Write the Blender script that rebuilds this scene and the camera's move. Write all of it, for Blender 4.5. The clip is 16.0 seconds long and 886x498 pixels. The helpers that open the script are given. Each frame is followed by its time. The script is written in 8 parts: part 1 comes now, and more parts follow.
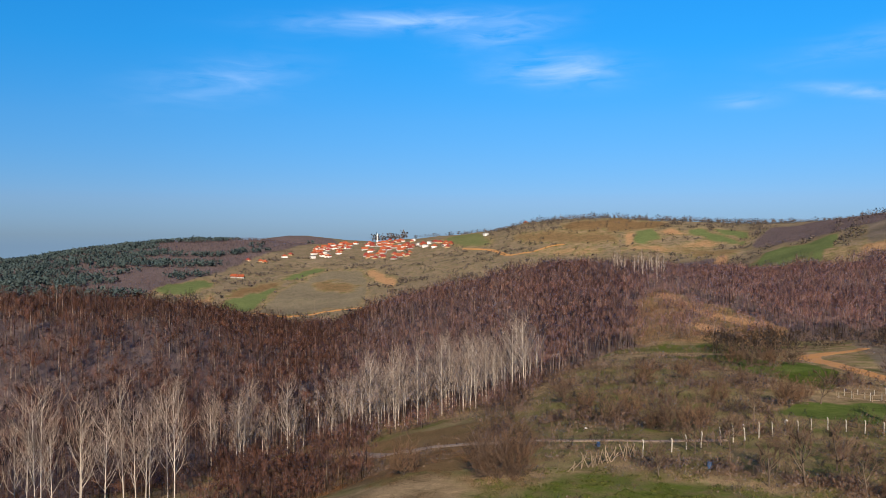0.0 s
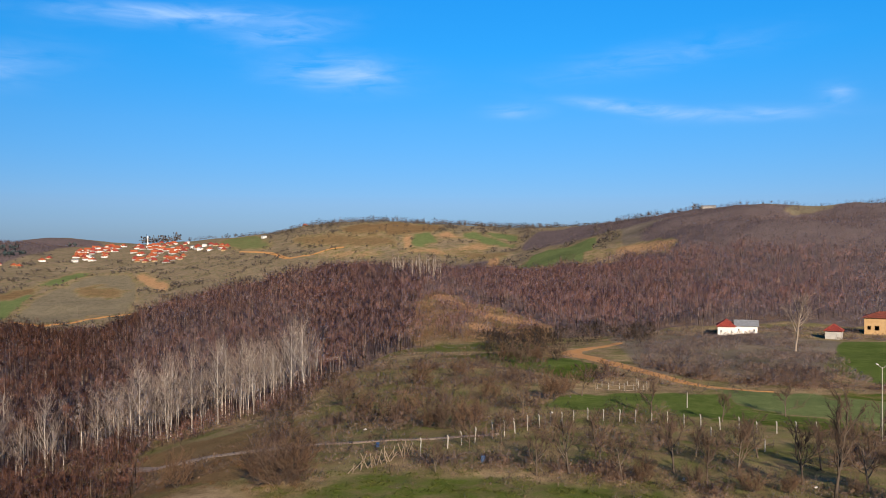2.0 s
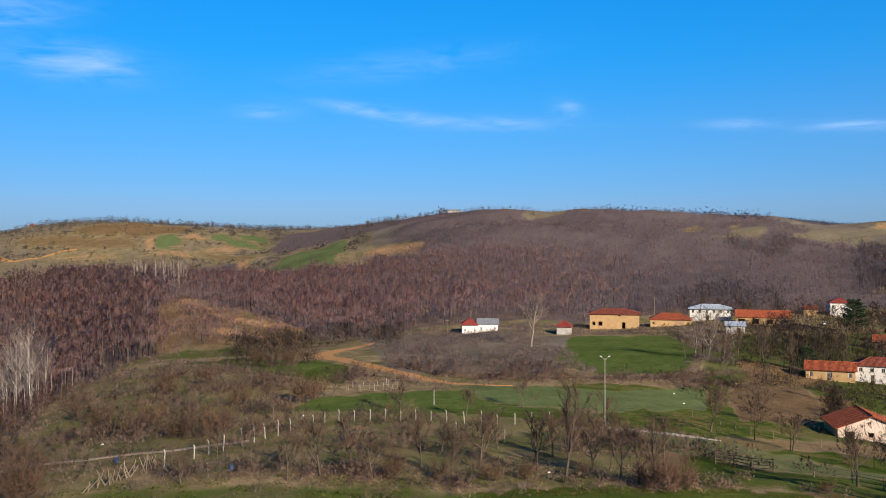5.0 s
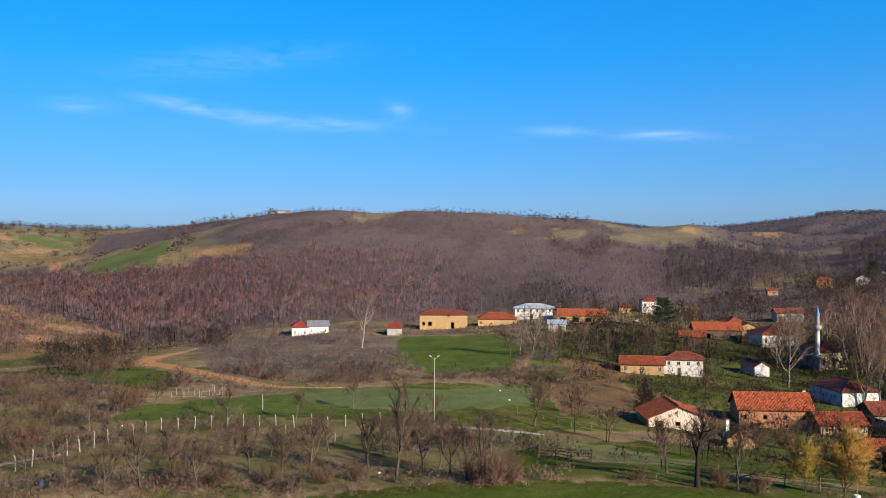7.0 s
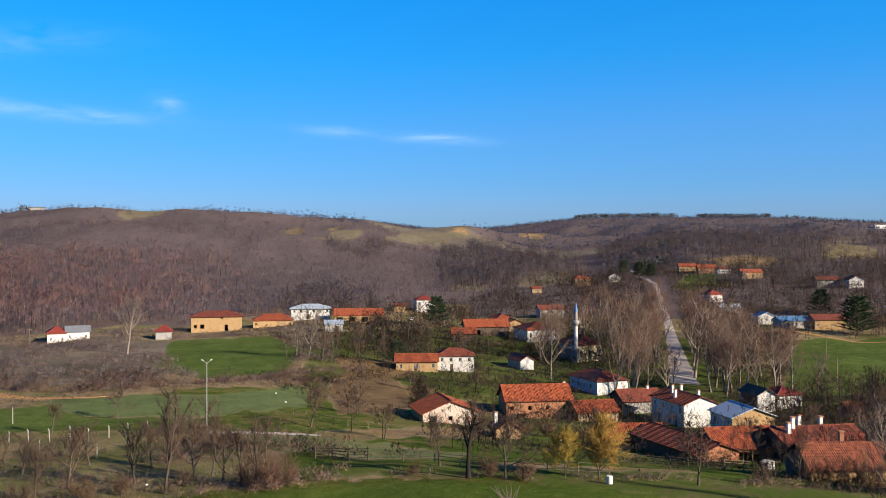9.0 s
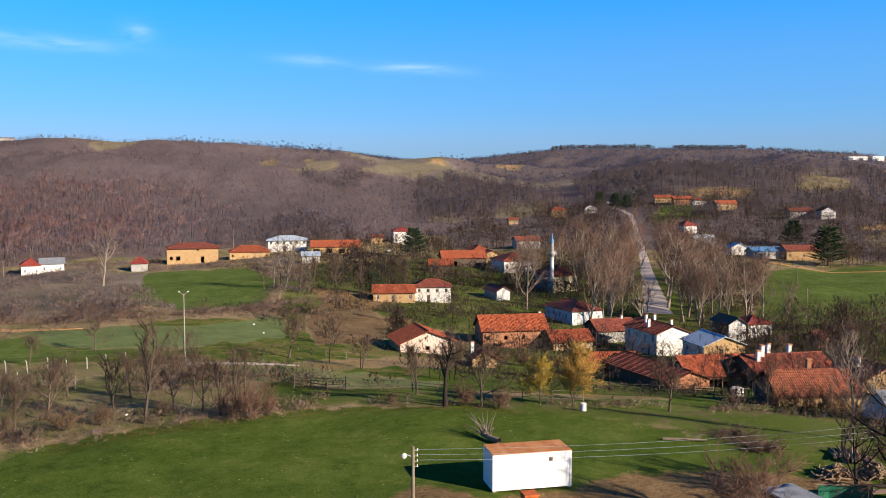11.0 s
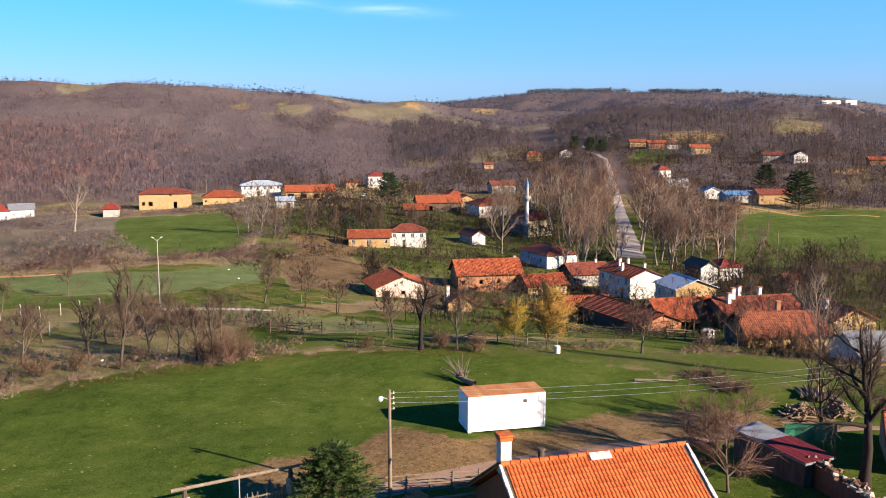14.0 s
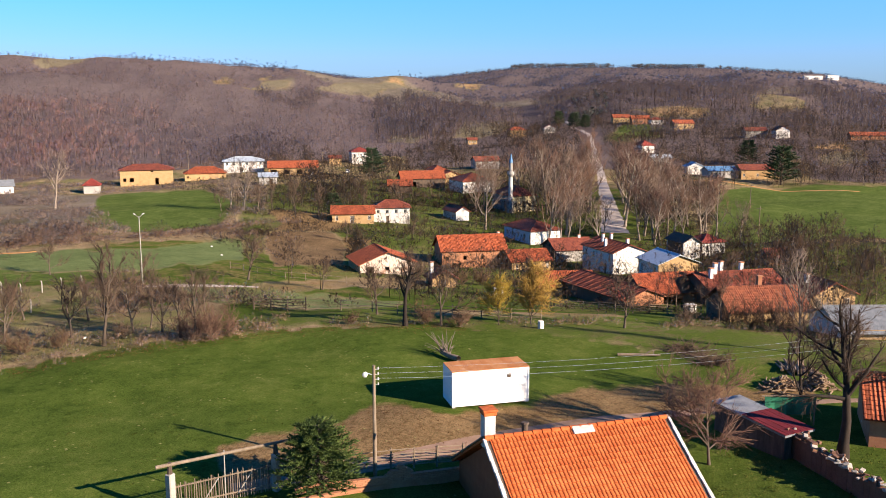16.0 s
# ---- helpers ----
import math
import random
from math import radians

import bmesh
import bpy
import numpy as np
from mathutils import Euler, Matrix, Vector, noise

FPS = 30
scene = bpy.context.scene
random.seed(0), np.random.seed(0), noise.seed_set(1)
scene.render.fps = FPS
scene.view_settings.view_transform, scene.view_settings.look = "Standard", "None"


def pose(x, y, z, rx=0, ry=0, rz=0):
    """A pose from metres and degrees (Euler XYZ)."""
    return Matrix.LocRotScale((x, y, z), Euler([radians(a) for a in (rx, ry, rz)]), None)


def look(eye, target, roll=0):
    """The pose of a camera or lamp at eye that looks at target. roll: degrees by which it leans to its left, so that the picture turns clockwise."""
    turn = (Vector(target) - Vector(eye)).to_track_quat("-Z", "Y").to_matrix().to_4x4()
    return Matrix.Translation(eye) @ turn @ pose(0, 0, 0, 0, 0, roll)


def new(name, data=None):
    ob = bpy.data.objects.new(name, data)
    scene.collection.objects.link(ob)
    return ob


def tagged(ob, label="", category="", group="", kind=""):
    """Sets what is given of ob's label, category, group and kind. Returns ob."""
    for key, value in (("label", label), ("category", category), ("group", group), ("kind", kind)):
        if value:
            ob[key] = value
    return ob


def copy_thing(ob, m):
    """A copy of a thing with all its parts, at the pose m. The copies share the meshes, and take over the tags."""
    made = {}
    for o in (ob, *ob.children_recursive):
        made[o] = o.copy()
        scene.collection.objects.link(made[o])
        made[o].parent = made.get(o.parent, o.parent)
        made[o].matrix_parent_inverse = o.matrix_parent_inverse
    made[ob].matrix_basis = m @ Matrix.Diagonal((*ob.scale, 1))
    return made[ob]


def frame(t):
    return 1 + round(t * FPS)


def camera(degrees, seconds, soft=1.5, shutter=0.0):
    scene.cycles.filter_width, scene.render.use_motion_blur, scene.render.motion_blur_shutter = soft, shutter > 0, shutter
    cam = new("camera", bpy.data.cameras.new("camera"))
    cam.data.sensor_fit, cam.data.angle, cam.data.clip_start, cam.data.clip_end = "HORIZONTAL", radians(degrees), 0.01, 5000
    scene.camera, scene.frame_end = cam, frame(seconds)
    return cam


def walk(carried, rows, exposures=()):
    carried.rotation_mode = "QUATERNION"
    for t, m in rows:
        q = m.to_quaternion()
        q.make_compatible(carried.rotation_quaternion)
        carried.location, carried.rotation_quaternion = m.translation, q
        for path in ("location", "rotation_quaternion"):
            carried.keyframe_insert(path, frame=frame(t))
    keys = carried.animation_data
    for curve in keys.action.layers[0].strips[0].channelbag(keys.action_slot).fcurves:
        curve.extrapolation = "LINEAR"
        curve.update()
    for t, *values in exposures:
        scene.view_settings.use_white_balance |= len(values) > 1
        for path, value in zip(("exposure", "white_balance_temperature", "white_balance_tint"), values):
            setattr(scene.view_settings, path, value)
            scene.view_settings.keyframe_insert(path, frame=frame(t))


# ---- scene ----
cam = camera(53.8, 16.0, soft=0.95)
EYE = 21.0
walk(cam, [(t, pose(0, 0, EYE, 90 + tilt, 0, -turn)) for t, turn, tilt in (
    (0, 0.00, -0.20), (0.5, 3.76, -0.16), (1, 7.82, -0.08), (1.5, 10.97, -0.05), (2, 14.38, -0.01),
    (2.5, 17.35, 0.02), (3, 19.94, 0.04), (3.5, 22.73, 0.07), (6, 35.91, 0.20), (6.5, 38.77, 0.23), (7, 41.66, 0.24),
    (7.5, 44.85, 0.25), (8, 48.39, 0.26), (8.5, 52.45, 0.24), (9, 56.22, 0.25), (9.2, 56.93, 0.23),
    (9.7, 57.36, 0.10), (10.5, 57.62, -2.00), (11.3, 57.85, -5.66), (11.5, 57.96, -6.56), (12, 58.24, -7.94),
    (12.5, 58.51, -7.92), (13, 58.79, -7.90), (13.5, 59.08, -7.88), (14, 59.36, -7.87), (14.5, 59.64, -7.86),
    (15, 59.91, -7.95), (15.5, 60.18, -8.42), (16, 60.43, -9.45),
)], exposures=[(0.0, 0.79, 6850, 13), (2.5, 0.77, 6850, 13), (3.5, 0.72, 6750, 12), (6.0, 0.79, 6550, 11), (7.2, 0.86, 6550, 11), (9.0, 0.9, 6550, 11), (9.7, 0.94, 6600, 12), (11.3, 1.1, 6750, 13), (11.6, 1.14, 6800, 14), (12.0, 1.22, 6800, 15), (12.6, 1.38, 6850, 16), (16.0, 1.42, 6900, 16)])

# ---------------------------------------------------------------- sky and sun
SUN_ELEVATION, SUN_AZIMUTH = 22.0, 179.5
world = bpy.data.worlds.new("sky")
world.use_nodes = True
scene.world = world


def build_sky():
    nt = world.node_tree
    nt.nodes.clear()
    N, L = nt.nodes.new, nt.links.new
    coord = N("ShaderNodeTexCoord")
    # below the horizon the sky goes on as the pale air above it
    up = N("ShaderNodeVectorMath")
    up.operation = "MAXIMUM"
    up.inputs[1].default_value = (-2, -2, 0.012)
    L(coord.outputs["Generated"], up.inputs[0])
    sky = N("ShaderNodeTexSky")
    sky.sky_type, sky.sun_disc = "NISHITA", False
    sky.sun_elevation, sky.sun_rotation = radians(SUN_ELEVATION), radians(SUN_AZIMUTH)
    sky.altitude, sky.air_density, sky.dust_density, sky.ozone_density = 500, 1.0, 0.35, 3.0
    L(up.outputs[0], sky.inputs["Vector"])
    sat = N("ShaderNodeHueSaturation")
    sat.inputs["Saturation"].default_value = 1.25
    sat.inputs["Hue"].default_value = 0.495
    L(sky.outputs[0], sat.inputs["Color"])
    # the deep blue of clear spring air, paler towards the horizon
    ramp = N("ShaderNodeValToRGB")
    while len(ramp.color_ramp.elements) < 6:
        ramp.color_ramp.elements.new(0.5)
    for e, (place, c) in zip(ramp.color_ramp.elements, ((0.0, (0.2, 0.33, 0.72)), (0.05, (0.3, 0.43, 0.75)), (0.14, (0.26, 0.6, 0.9)), (0.22, (0.11, 0.74, 1.08)), (0.34, (0.05, 0.88, 1.27)), (0.75, (0.06, 0.34, 0.75)))):
        e.position, e.color = place, (*c, 1)
    deep = N("ShaderNodeMix")
    deep.data_type, deep.blend_type = "RGBA", "MULTIPLY"
    deep.inputs["Factor"].default_value = 1.0
    # thin cirrus: stretched noise, held to a few streaks
    sep = N("ShaderNodeSeparateXYZ")
    L(coord.outputs["Generated"], sep.inputs[0])
    L(sep.outputs[2], ramp.inputs[0])
    L(sat.outputs[0], deep.inputs[6])
    L(ramp.outputs[0], deep.inputs[7])

    def m(op, a, b=0.0, c=0.0):
        n = N("ShaderNodeMath")
        n.operation = op
        for i, v in enumerate((a, b, c)):
            if isinstance(v, (int, float)):
                n.inputs[i].default_value = v
            else:
                L(v, n.inputs[i])
        return n.outputs[0]

    az = m("MULTIPLY", m("ARCTAN2", sep.outputs[0], sep.outputs[1]), 180 / math.pi)
    el = m("MULTIPLY", m("ARCSINE", sep.outputs[2]), 180 / math.pi)
    # added gain by azimuth: brighter to the east, redder past 42 degrees
    clear = m("MULTIPLY_ADD", m("MINIMUM", m("MAXIMUM", az, -20), 80), 0.0042, 0.855)
    grey = N("ShaderNodeCombineXYZ")
    warm = m("MULTIPLY_ADD", m("MULTIPLY", m("MINIMUM", m("MAXIMUM", m("SUBTRACT", az, 42), 0), 30), m("MINIMUM", m("MAXIMUM", m("MULTIPLY_ADD", el, 0.2, -0.9), 0), 1)), 0.013, 1.0)
    for k in range(3):
        L(m("MULTIPLY", clear, warm) if k == 0 else clear, grey.inputs[k])
    air = N("ShaderNodeMix")
    air.data_type, air.blend_type = "RGBA", "MULTIPLY"
    air.inputs["Factor"].default_value = 1.0
    L(deep.outputs[2], air.inputs[6])
    L(grey.outputs[0], air.inputs[7])
    comb = N("ShaderNodeCombineXYZ")
    L(m("MULTIPLY", az, 0.16), comb.inputs[0])
    L(m("MULTIPLY", el, 0.75), comb.inputs[1])
    wisps = N("ShaderNodeTexNoise")
    wisps.inputs["Scale"].default_value = 1.7
    wisps.inputs["Detail"].default_value = 7
    wisps.inputs["Roughness"].default_value = 0.55
    wisps.inputs["Distortion"].default_value = 0.6
    L(comb.outputs[0], wisps.inputs["Vector"])
    total = None
    # azimuth, elevation, half width, half height, slope, strength
    for a, e, w, h, slope, k in CLOUDS:
        da = m("SUBTRACT", az, a)
        u = m("DIVIDE", da, w)
        v = m("DIVIDE", m("SUBTRACT", m("SUBTRACT", el, e), m("MULTIPLY", da, slope)), h)
        r2 = m("ADD", m("MULTIPLY", u, u), m("MULTIPLY", v, v))
        g = m("MULTIPLY", m("POWER", 2.718, m("MULTIPLY", r2, -1.0)), k)
        total = g if total is None else m("ADD", total, g)
    n = m("MULTIPLY_ADD", wisps.outputs["Fac"], 2.6, -0.75)
    fac = m("MINIMUM", m("MAXIMUM", m("MULTIPLY", total, n), 0.0), 0.75)
    mix = N("ShaderNodeMix")
    mix.data_type = "RGBA"
    L(fac, mix.inputs["Factor"])
    L(air.outputs[2], mix.inputs[6])
    mix.inputs[7].default_value = CLOUD_COLOUR
    bg = N("ShaderNodeBackground")
    bg.inputs["Strength"].default_value = 0.09
    L(mix.outputs[2], bg.inputs["Color"])
    out = N("ShaderNodeOutputWorld")
    L(bg.outputs[0], out.inputs[0])


CLOUD_COLOUR = (2.6, 4.4, 7.4, 1)
CLOUDS = [
    (-2.2, 14.4, 6.5, 0.6, 0.04, 0.8), (4.0, 13.6, 3.0, 0.65, 0.12, 0.65), (7.6, 11.3, 3.8, 0.95, -0.02, 0.8),
    (-14.0, 10.4, 4.5, 1.2, 0.15, 0.4), (19.0, 8.9, 1.8, 0.4, 0.0, 0.55), (26.5, 9.0, 3.6, 0.35, -0.12, 0.9),
    (33.0, 8.3, 4.5, 0.4, -0.02, 0.6), (38.6, 9.2, 0.9, 0.55, 0.0, 0.6), (28.0, 12.0, 6.0, 0.8, 0.12, 0.3),
    (49.5, 7.8, 2.2, 0.3, -0.06, 0.5), (56.0, 7.4, 2.8, 0.32, -0.05, 0.75),
]
build_sky()
sun = new("sun", bpy.data.lights.new("sun", "SUN"))
sun.data.energy, sun.data.angle, sun.data.color = 5.0, radians(0.55), (1.0, 0.87, 0.69)
sun.matrix_world = look((0, 0, 0), (-math.sin(radians(SUN_AZIMUTH)) * math.cos(radians(SUN_ELEVATION)),
                                    -math.cos(radians(SUN_AZIMUTH)) * math.cos(radians(SUN_ELEVATION)),
                                    -math.sin(radians(SUN_ELEVATION))))
sun.location = (0, -60, 60)

# ---------------------------------------------------------------- materials


class Nodes:
    """A small helper to write node materials."""

    def __init__(self, name):
        self.mat = bpy.data.materials.new(name)
        self.mat.use_nodes = True
        self.tree = self.mat.node_tree
        self.bsdf = self.tree.nodes["Principled BSDF"]

    def node(self, kind, **inputs):
        n = self.tree.nodes.new(kind)
        for key, value in inputs.items():
            self.put(value, n.inputs[key.replace("_", " ")])
        return n

    def put(self, value, socket):
        if isinstance(value, bpy.types.NodeSocket):
            self.tree.links.new(value, socket)
        else:
            socket.default_value = value

    def place(self, scale=(1, 1, 1), turn=(0, 0, 0), local=True):
        if local:
            src = self.node("ShaderNodeTexCoord").outputs["Object"]
        else:
            src = self.node("ShaderNodeNewGeometry").outputs["Position"]
        m = self.node("ShaderNodeMapping", Vector=src)
        m.inputs["Scale"].default_value = scale
        m.inputs["Rotation"].default_value = turn
        return m.outputs[0]

    def noise(self, where, scale, detail=5, rough=0.6):
        n = self.node("ShaderNodeTexNoise", Vector=where, Scale=scale, Detail=detail, Roughness=rough)
        return n.outputs["Fac"]

    def ramp(self, fac, stops):
        r = self.node("ShaderNodeValToRGB", Fac=fac)
        el = r.color_ramp.elements
        while len(el) < len(stops):
            el.new(0.5)
        for e, (p, c) in zip(el, stops):
            e.position, e.color = p, (*c, 1) if len(c) == 3 else c
        return r.outputs[0]

    def mix(self, fac, a, b, blend="MIX"):
        n = self.node("ShaderNodeMix")
        n.data_type, n.blend_type = "RGBA", blend
        for key, value in (("Factor", fac), ("A", a), ("B", b)):
            sock = [s for s in n.inputs if s.name == key and (s.type == "RGBA" if key != "Factor" else s.type == "VALUE")][0]
            if isinstance(value, tuple) and len(value) == 3:
                value = (*value, 1)
            self.put(value, sock)
        return [s for s in n.outputs if s.type == "RGBA"][0]

    def math(self, op, a, b=0.0, c=0.0):
        n = self.node("ShaderNodeMath")
        n.operation = op
        for i, v in enumerate((a, b, c)):
            self.put(v, n.inputs[i])
        return n.outputs[0]

    def attr(self, name, out="Fac"):
        n = self.node("ShaderNodeAttribute")
        n.attribute_name = name
        return n.outputs[out]

    def bump(self, height, strength=0.4, distance=0.05):
        b = self.node("ShaderNodeBump", Height=height, Strength=strength, Distance=distance)
        self.tree.links.new(b.outputs[0], self.bsdf.inputs["Normal"])

    def done(self, colour, rough=0.85, metal=0.0, spec=0.3):
        self.put((*colour, 1) if isinstance(colour, tuple) and len(colour) == 3 else colour, self.bsdf.inputs["Base Color"])
        self.put(rough, self.bsdf.inputs["Roughness"])
        self.put(metal, self.bsdf.inputs["Metallic"])
        self.put(spec, self.bsdf.inputs["Specular IOR Level"])
        return self.mat


def mottled(name, dark, light, scale=3.0, rough=0.85, metal=0.0, bump=0.25, stretch=(1, 1, 1), spots=None, spread=0.22, spec=0.15):
    """A surface between two colours, in two sizes of patch, with a fine relief and, if wanted, stains of a third colour."""
    m = Nodes(name)
    where = m.place(stretch)
    rnd = m.node("ShaderNodeObjectInfo").outputs["Random"]
    big, fine = m.noise(where, scale), m.noise(where, scale * 9, 4)
    fac = m.math("ADD", m.math("MULTIPLY", big, 0.65), m.math("MULTIPLY", fine, 0.35))
    fac = m.math("ADD", fac, m.math("MULTIPLY_ADD", rnd, 0.16, -0.08))
    col = m.ramp(fac, [(0.5 - spread, dark), (0.5 + spread, light)])
    if spots:
        colour, amount = spots
        s = m.noise(where, scale * 0.6, 7, 0.7)
        col = m.mix(m.ramp(s, [(0.62 - amount, (0, 0, 0)), (0.72 - amount, (1, 1, 1))]), col, colour)
    if bump:
        m.bump(fine, bump, 0.02)
    return m.done(col, rough, metal, spec)


def tile_roof_material(name, dark, light, across=0.24, along=0.38):
    """Old clay tiles: columns of rolls and lapped rows, with pale and sooty tiles among them."""
    m = Nodes(name)
    where = m.place()
    sep = m.node("ShaderNodeSeparateXYZ", Vector=where)
    wave = m.math("SINE", m.math("MULTIPLY", sep.outputs[0], 2 * math.pi / across))
    lap = m.math("FRACT", m.math("DIVIDE", sep.outputs[1], along))
    cell = m.node("ShaderNodeCombineXYZ", X=m.math("FLOOR", m.math("DIVIDE", sep.outputs[0], across)),
                  Y=m.math("FLOOR", m.math("DIVIDE", sep.outputs[1], along)))
    one = m.node("ShaderNodeTexWhiteNoise", Vector=cell.outputs[0]).outputs["Value"]
    big = m.noise(where, 0.55, 6, 0.65)
    rnd = m.node("ShaderNodeObjectInfo").outputs["Random"]
    fac = m.math("ADD", m.math("MULTIPLY", one, 0.45), m.math("MULTIPLY", big, 0.6))
    fac = m.math("ADD", fac, m.math("MULTIPLY_ADD", rnd, 0.2, -0.1))
    col = m.ramp(fac, [(0.2, tuple(c * 0.55 for c in dark)), (0.42, dark), (0.75, light)])
    lichen = m.ramp(m.noise(where, 1.7, 7, 0.75), [(0.6, (0, 0, 0)), (0.72, (1, 1, 1))])
    col = m.mix(m.math("MULTIPLY", lichen, 0.35), col, (0.16, 0.12, 0.085))
    m.bump(m.math("ADD", m.math("MULTIPLY", wave, 0.5), m.math("MULTIPLY", lap, 0.7)), 0.8, 0.06)
    return m.done(col, 0.8)


def ground_material():
    """Meadow, dry grass, bare soil and leaf litter, mixed by what grows there."""
    m = Nodes("ground")
    where = m.place(local=False)
    grass, dry, soil, litter = (m.attr(k) for k in ("grass", "dry", "soil", "litter"))
    n1, n2, n3 = m.noise(where, 0.06, 6, 0.65), m.noise(where, 0.9, 6, 0.7), m.noise(where, 7.0, 3, 0.6)
    n4 = m.noise(where, 0.24, 5, 0.65)
    mid = m.math("ADD", m.math("MULTIPLY", m.math("ADD", n1, n4), 0.22), m.math("ADD", m.math("MULTIPLY", n2, 0.3), m.math("MULTIPLY", n3, 0.26)))
    base = m.ramp(mid, [(0.4, (0.13, 0.092, 0.05)), (0.5, (0.28, 0.2, 0.112)), (0.6, (0.43, 0.31, 0.175))])
    green = m.ramp(mid, [(0.38, (0.033, 0.056, 0.011)), (0.5, (0.068, 0.1, 0.018)), (0.62, (0.122, 0.14, 0.033))])
    straw = m.ramp(mid, [(0.36, (0.12, 0.074, 0.036)), (0.62, (0.28, 0.18, 0.09))])
    earth = m.ramp(mid, [(0.36, (0.24, 0.13, 0.065)), (0.62, (0.52, 0.31, 0.16))])
    leaf = m.ramp(mid, [(0.36, (0.088, 0.067, 0.068)), (0.62, (0.17, 0.128, 0.126))])

    def edge(a):
        soft = m.math("ADD", a, m.math("ADD", m.math("MULTIPLY_ADD", n2, 0.7, -0.35), m.math("MULTIPLY_ADD", n4, 0.9, -0.45)))
        return m.ramp(soft, [(0.32, (0, 0, 0)), (0.68, (1, 1, 1))])

    olive = m.ramp(m.noise(where, 0.11, 5, 0.6), [(0.46, (0, 0, 0)), (0.6, (1, 1, 1))])
    base = m.mix(m.math("MULTIPLY", olive, 0.55), base, green)
    lush = m.ramp(mid, [(0.39, (0.05, 0.078, 0.018)), (0.5, (0.088, 0.122, 0.03)), (0.61, (0.145, 0.17, 0.052))])
    heath = m.ramp(m.math("ADD", m.math("MULTIPLY", mid, 0.5), m.math("MULTIPLY", m.noise(where, 0.02, 5, 0.65), 0.5)), [(0.4, (0.105, 0.09, 0.07)), (0.6, (0.24, 0.19, 0.148))])
    base = m.mix(edge(m.attr("heath")), base, heath)
    col = m.mix(edge(grass), base, green)
    crop = m.ramp(mid, [(0.39, (0.085, 0.118, 0.042)), (0.61, (0.165, 0.195, 0.078))])
    col = m.mix(edge(m.attr("lush")), col, lush)
    col = m.mix(edge(m.attr("crop")), col, crop)
    pasture = m.ramp(mid, [(0.4, (0.13, 0.108, 0.07)), (0.6, (0.26, 0.215, 0.142))])
    col = m.mix(edge(m.attr("pasture")), col, pasture)
    tilled = m.ramp(mid, [(0.4, (0.1, 0.062, 0.034)), (0.6, (0.22, 0.142, 0.08))])
    col = m.mix(edge(m.attr("plough")), col, tilled)
    fallen = m.ramp(m.noise(where, 2.6, 6, 0.75), [(0.5, (0, 0, 0)), (0.6, (1, 1, 1))])
    straw = m.mix(m.math("MULTIPLY", fallen, 0.6), straw, (0.075, 0.038, 0.018))
    col = m.mix(edge(dry), col, straw)
    col = m.mix(edge(litter), col, leaf)
    col = m.mix(edge(soil), col, earth)
    # small pale flowers and straws
    speck = m.node("ShaderNodeTexVoronoi", Vector=where, Scale=1.7).outputs["Distance"]
    some = m.ramp(m.noise(where, 0.35, 4, 0.6), [(0.48, (0, 0, 0)), (0.6, (1, 1, 1))])
    dots = m.math("MULTIPLY", m.ramp(speck, [(0.09, (0.6, 0.6, 0.6)), (0.2, (0, 0, 0))]), some)
    col = m.mix(dots, col, (0.34, 0.3, 0.12))
    tuft = m.noise(where, 11.0, 4, 0.75)
    col = m.mix(m.ramp(tuft, [(0.4, (0.5, 0.5, 0.5)), (0.52, (0, 0, 0))]), col, (0.025, 0.034, 0.008))
    m.bump(m.math("ADD", n3, m.math("MULTIPLY", n2, 2.0)), 0.25, 0.15)
    return m.done(col, 1.0, spec=0.0)


def crown_material(name, cool, warm, scale=0.012, depth=0.2, fine=4.0, thin=0.54, dense=0.0):
    """Bare twigs seen as a mass, open between the twigs; whole stands turn warmer or cooler."""
    m = Nodes(name)
    where = m.place(local=False)
    stand = m.noise(where, scale, 4, 0.6)
    tint = m.attr("tint")
    isl = m.node("ShaderNodeNewGeometry").outputs["Random Per Island"]
    fac = m.math("ADD", m.math("MULTIPLY", stand, 0.85), m.math("MULTIPLY_ADD", tint, 0.4, -0.15))
    col = m.ramp(fac, [(0.3, cool), (0.75, warm)])
    col = m.mix(m.math("MULTIPLY", isl, depth), col, (0.03, 0.02, 0.018))
    if fine:
        twigs = m.noise(m.place((1, 1, 0.35), local=False), fine, 2, 0.6)
        soft = 0.1 if fine > 4.5 else 0.16
        dense = dense or (0.6 if fine > 4.5 else 0.5)
        open_air = m.math("SUBTRACT", 1.0, m.math("MULTIPLY", m.ramp(twigs, [(thin - soft, (0, 0, 0)), (thin + soft, (1, 1, 1))]), dense))
        # light also sifts through a spray of twigs
        thru = m.node("ShaderNodeBsdfTranslucent", Color=col)
        both = m.node("ShaderNodeMixShader")
        both.inputs[0].default_value = 0.4
        air = m.node("ShaderNodeMixShader")
        L = m.tree.links.new
        L(m.bsdf.outputs[0], both.inputs[1])
        L(thru.outputs[0], both.inputs[2])
        L(open_air, air.inputs[0])
        L(both.outputs[0], air.inputs[1])
        L(m.node("ShaderNodeBsdfTransparent").outputs[0], air.inputs[2])
        L(air.outputs[0], [n for n in m.tree.nodes if n.type == "OUTPUT_MATERIAL"][0].inputs[0])
    return m.done(col, 1.0, spec=0.0)


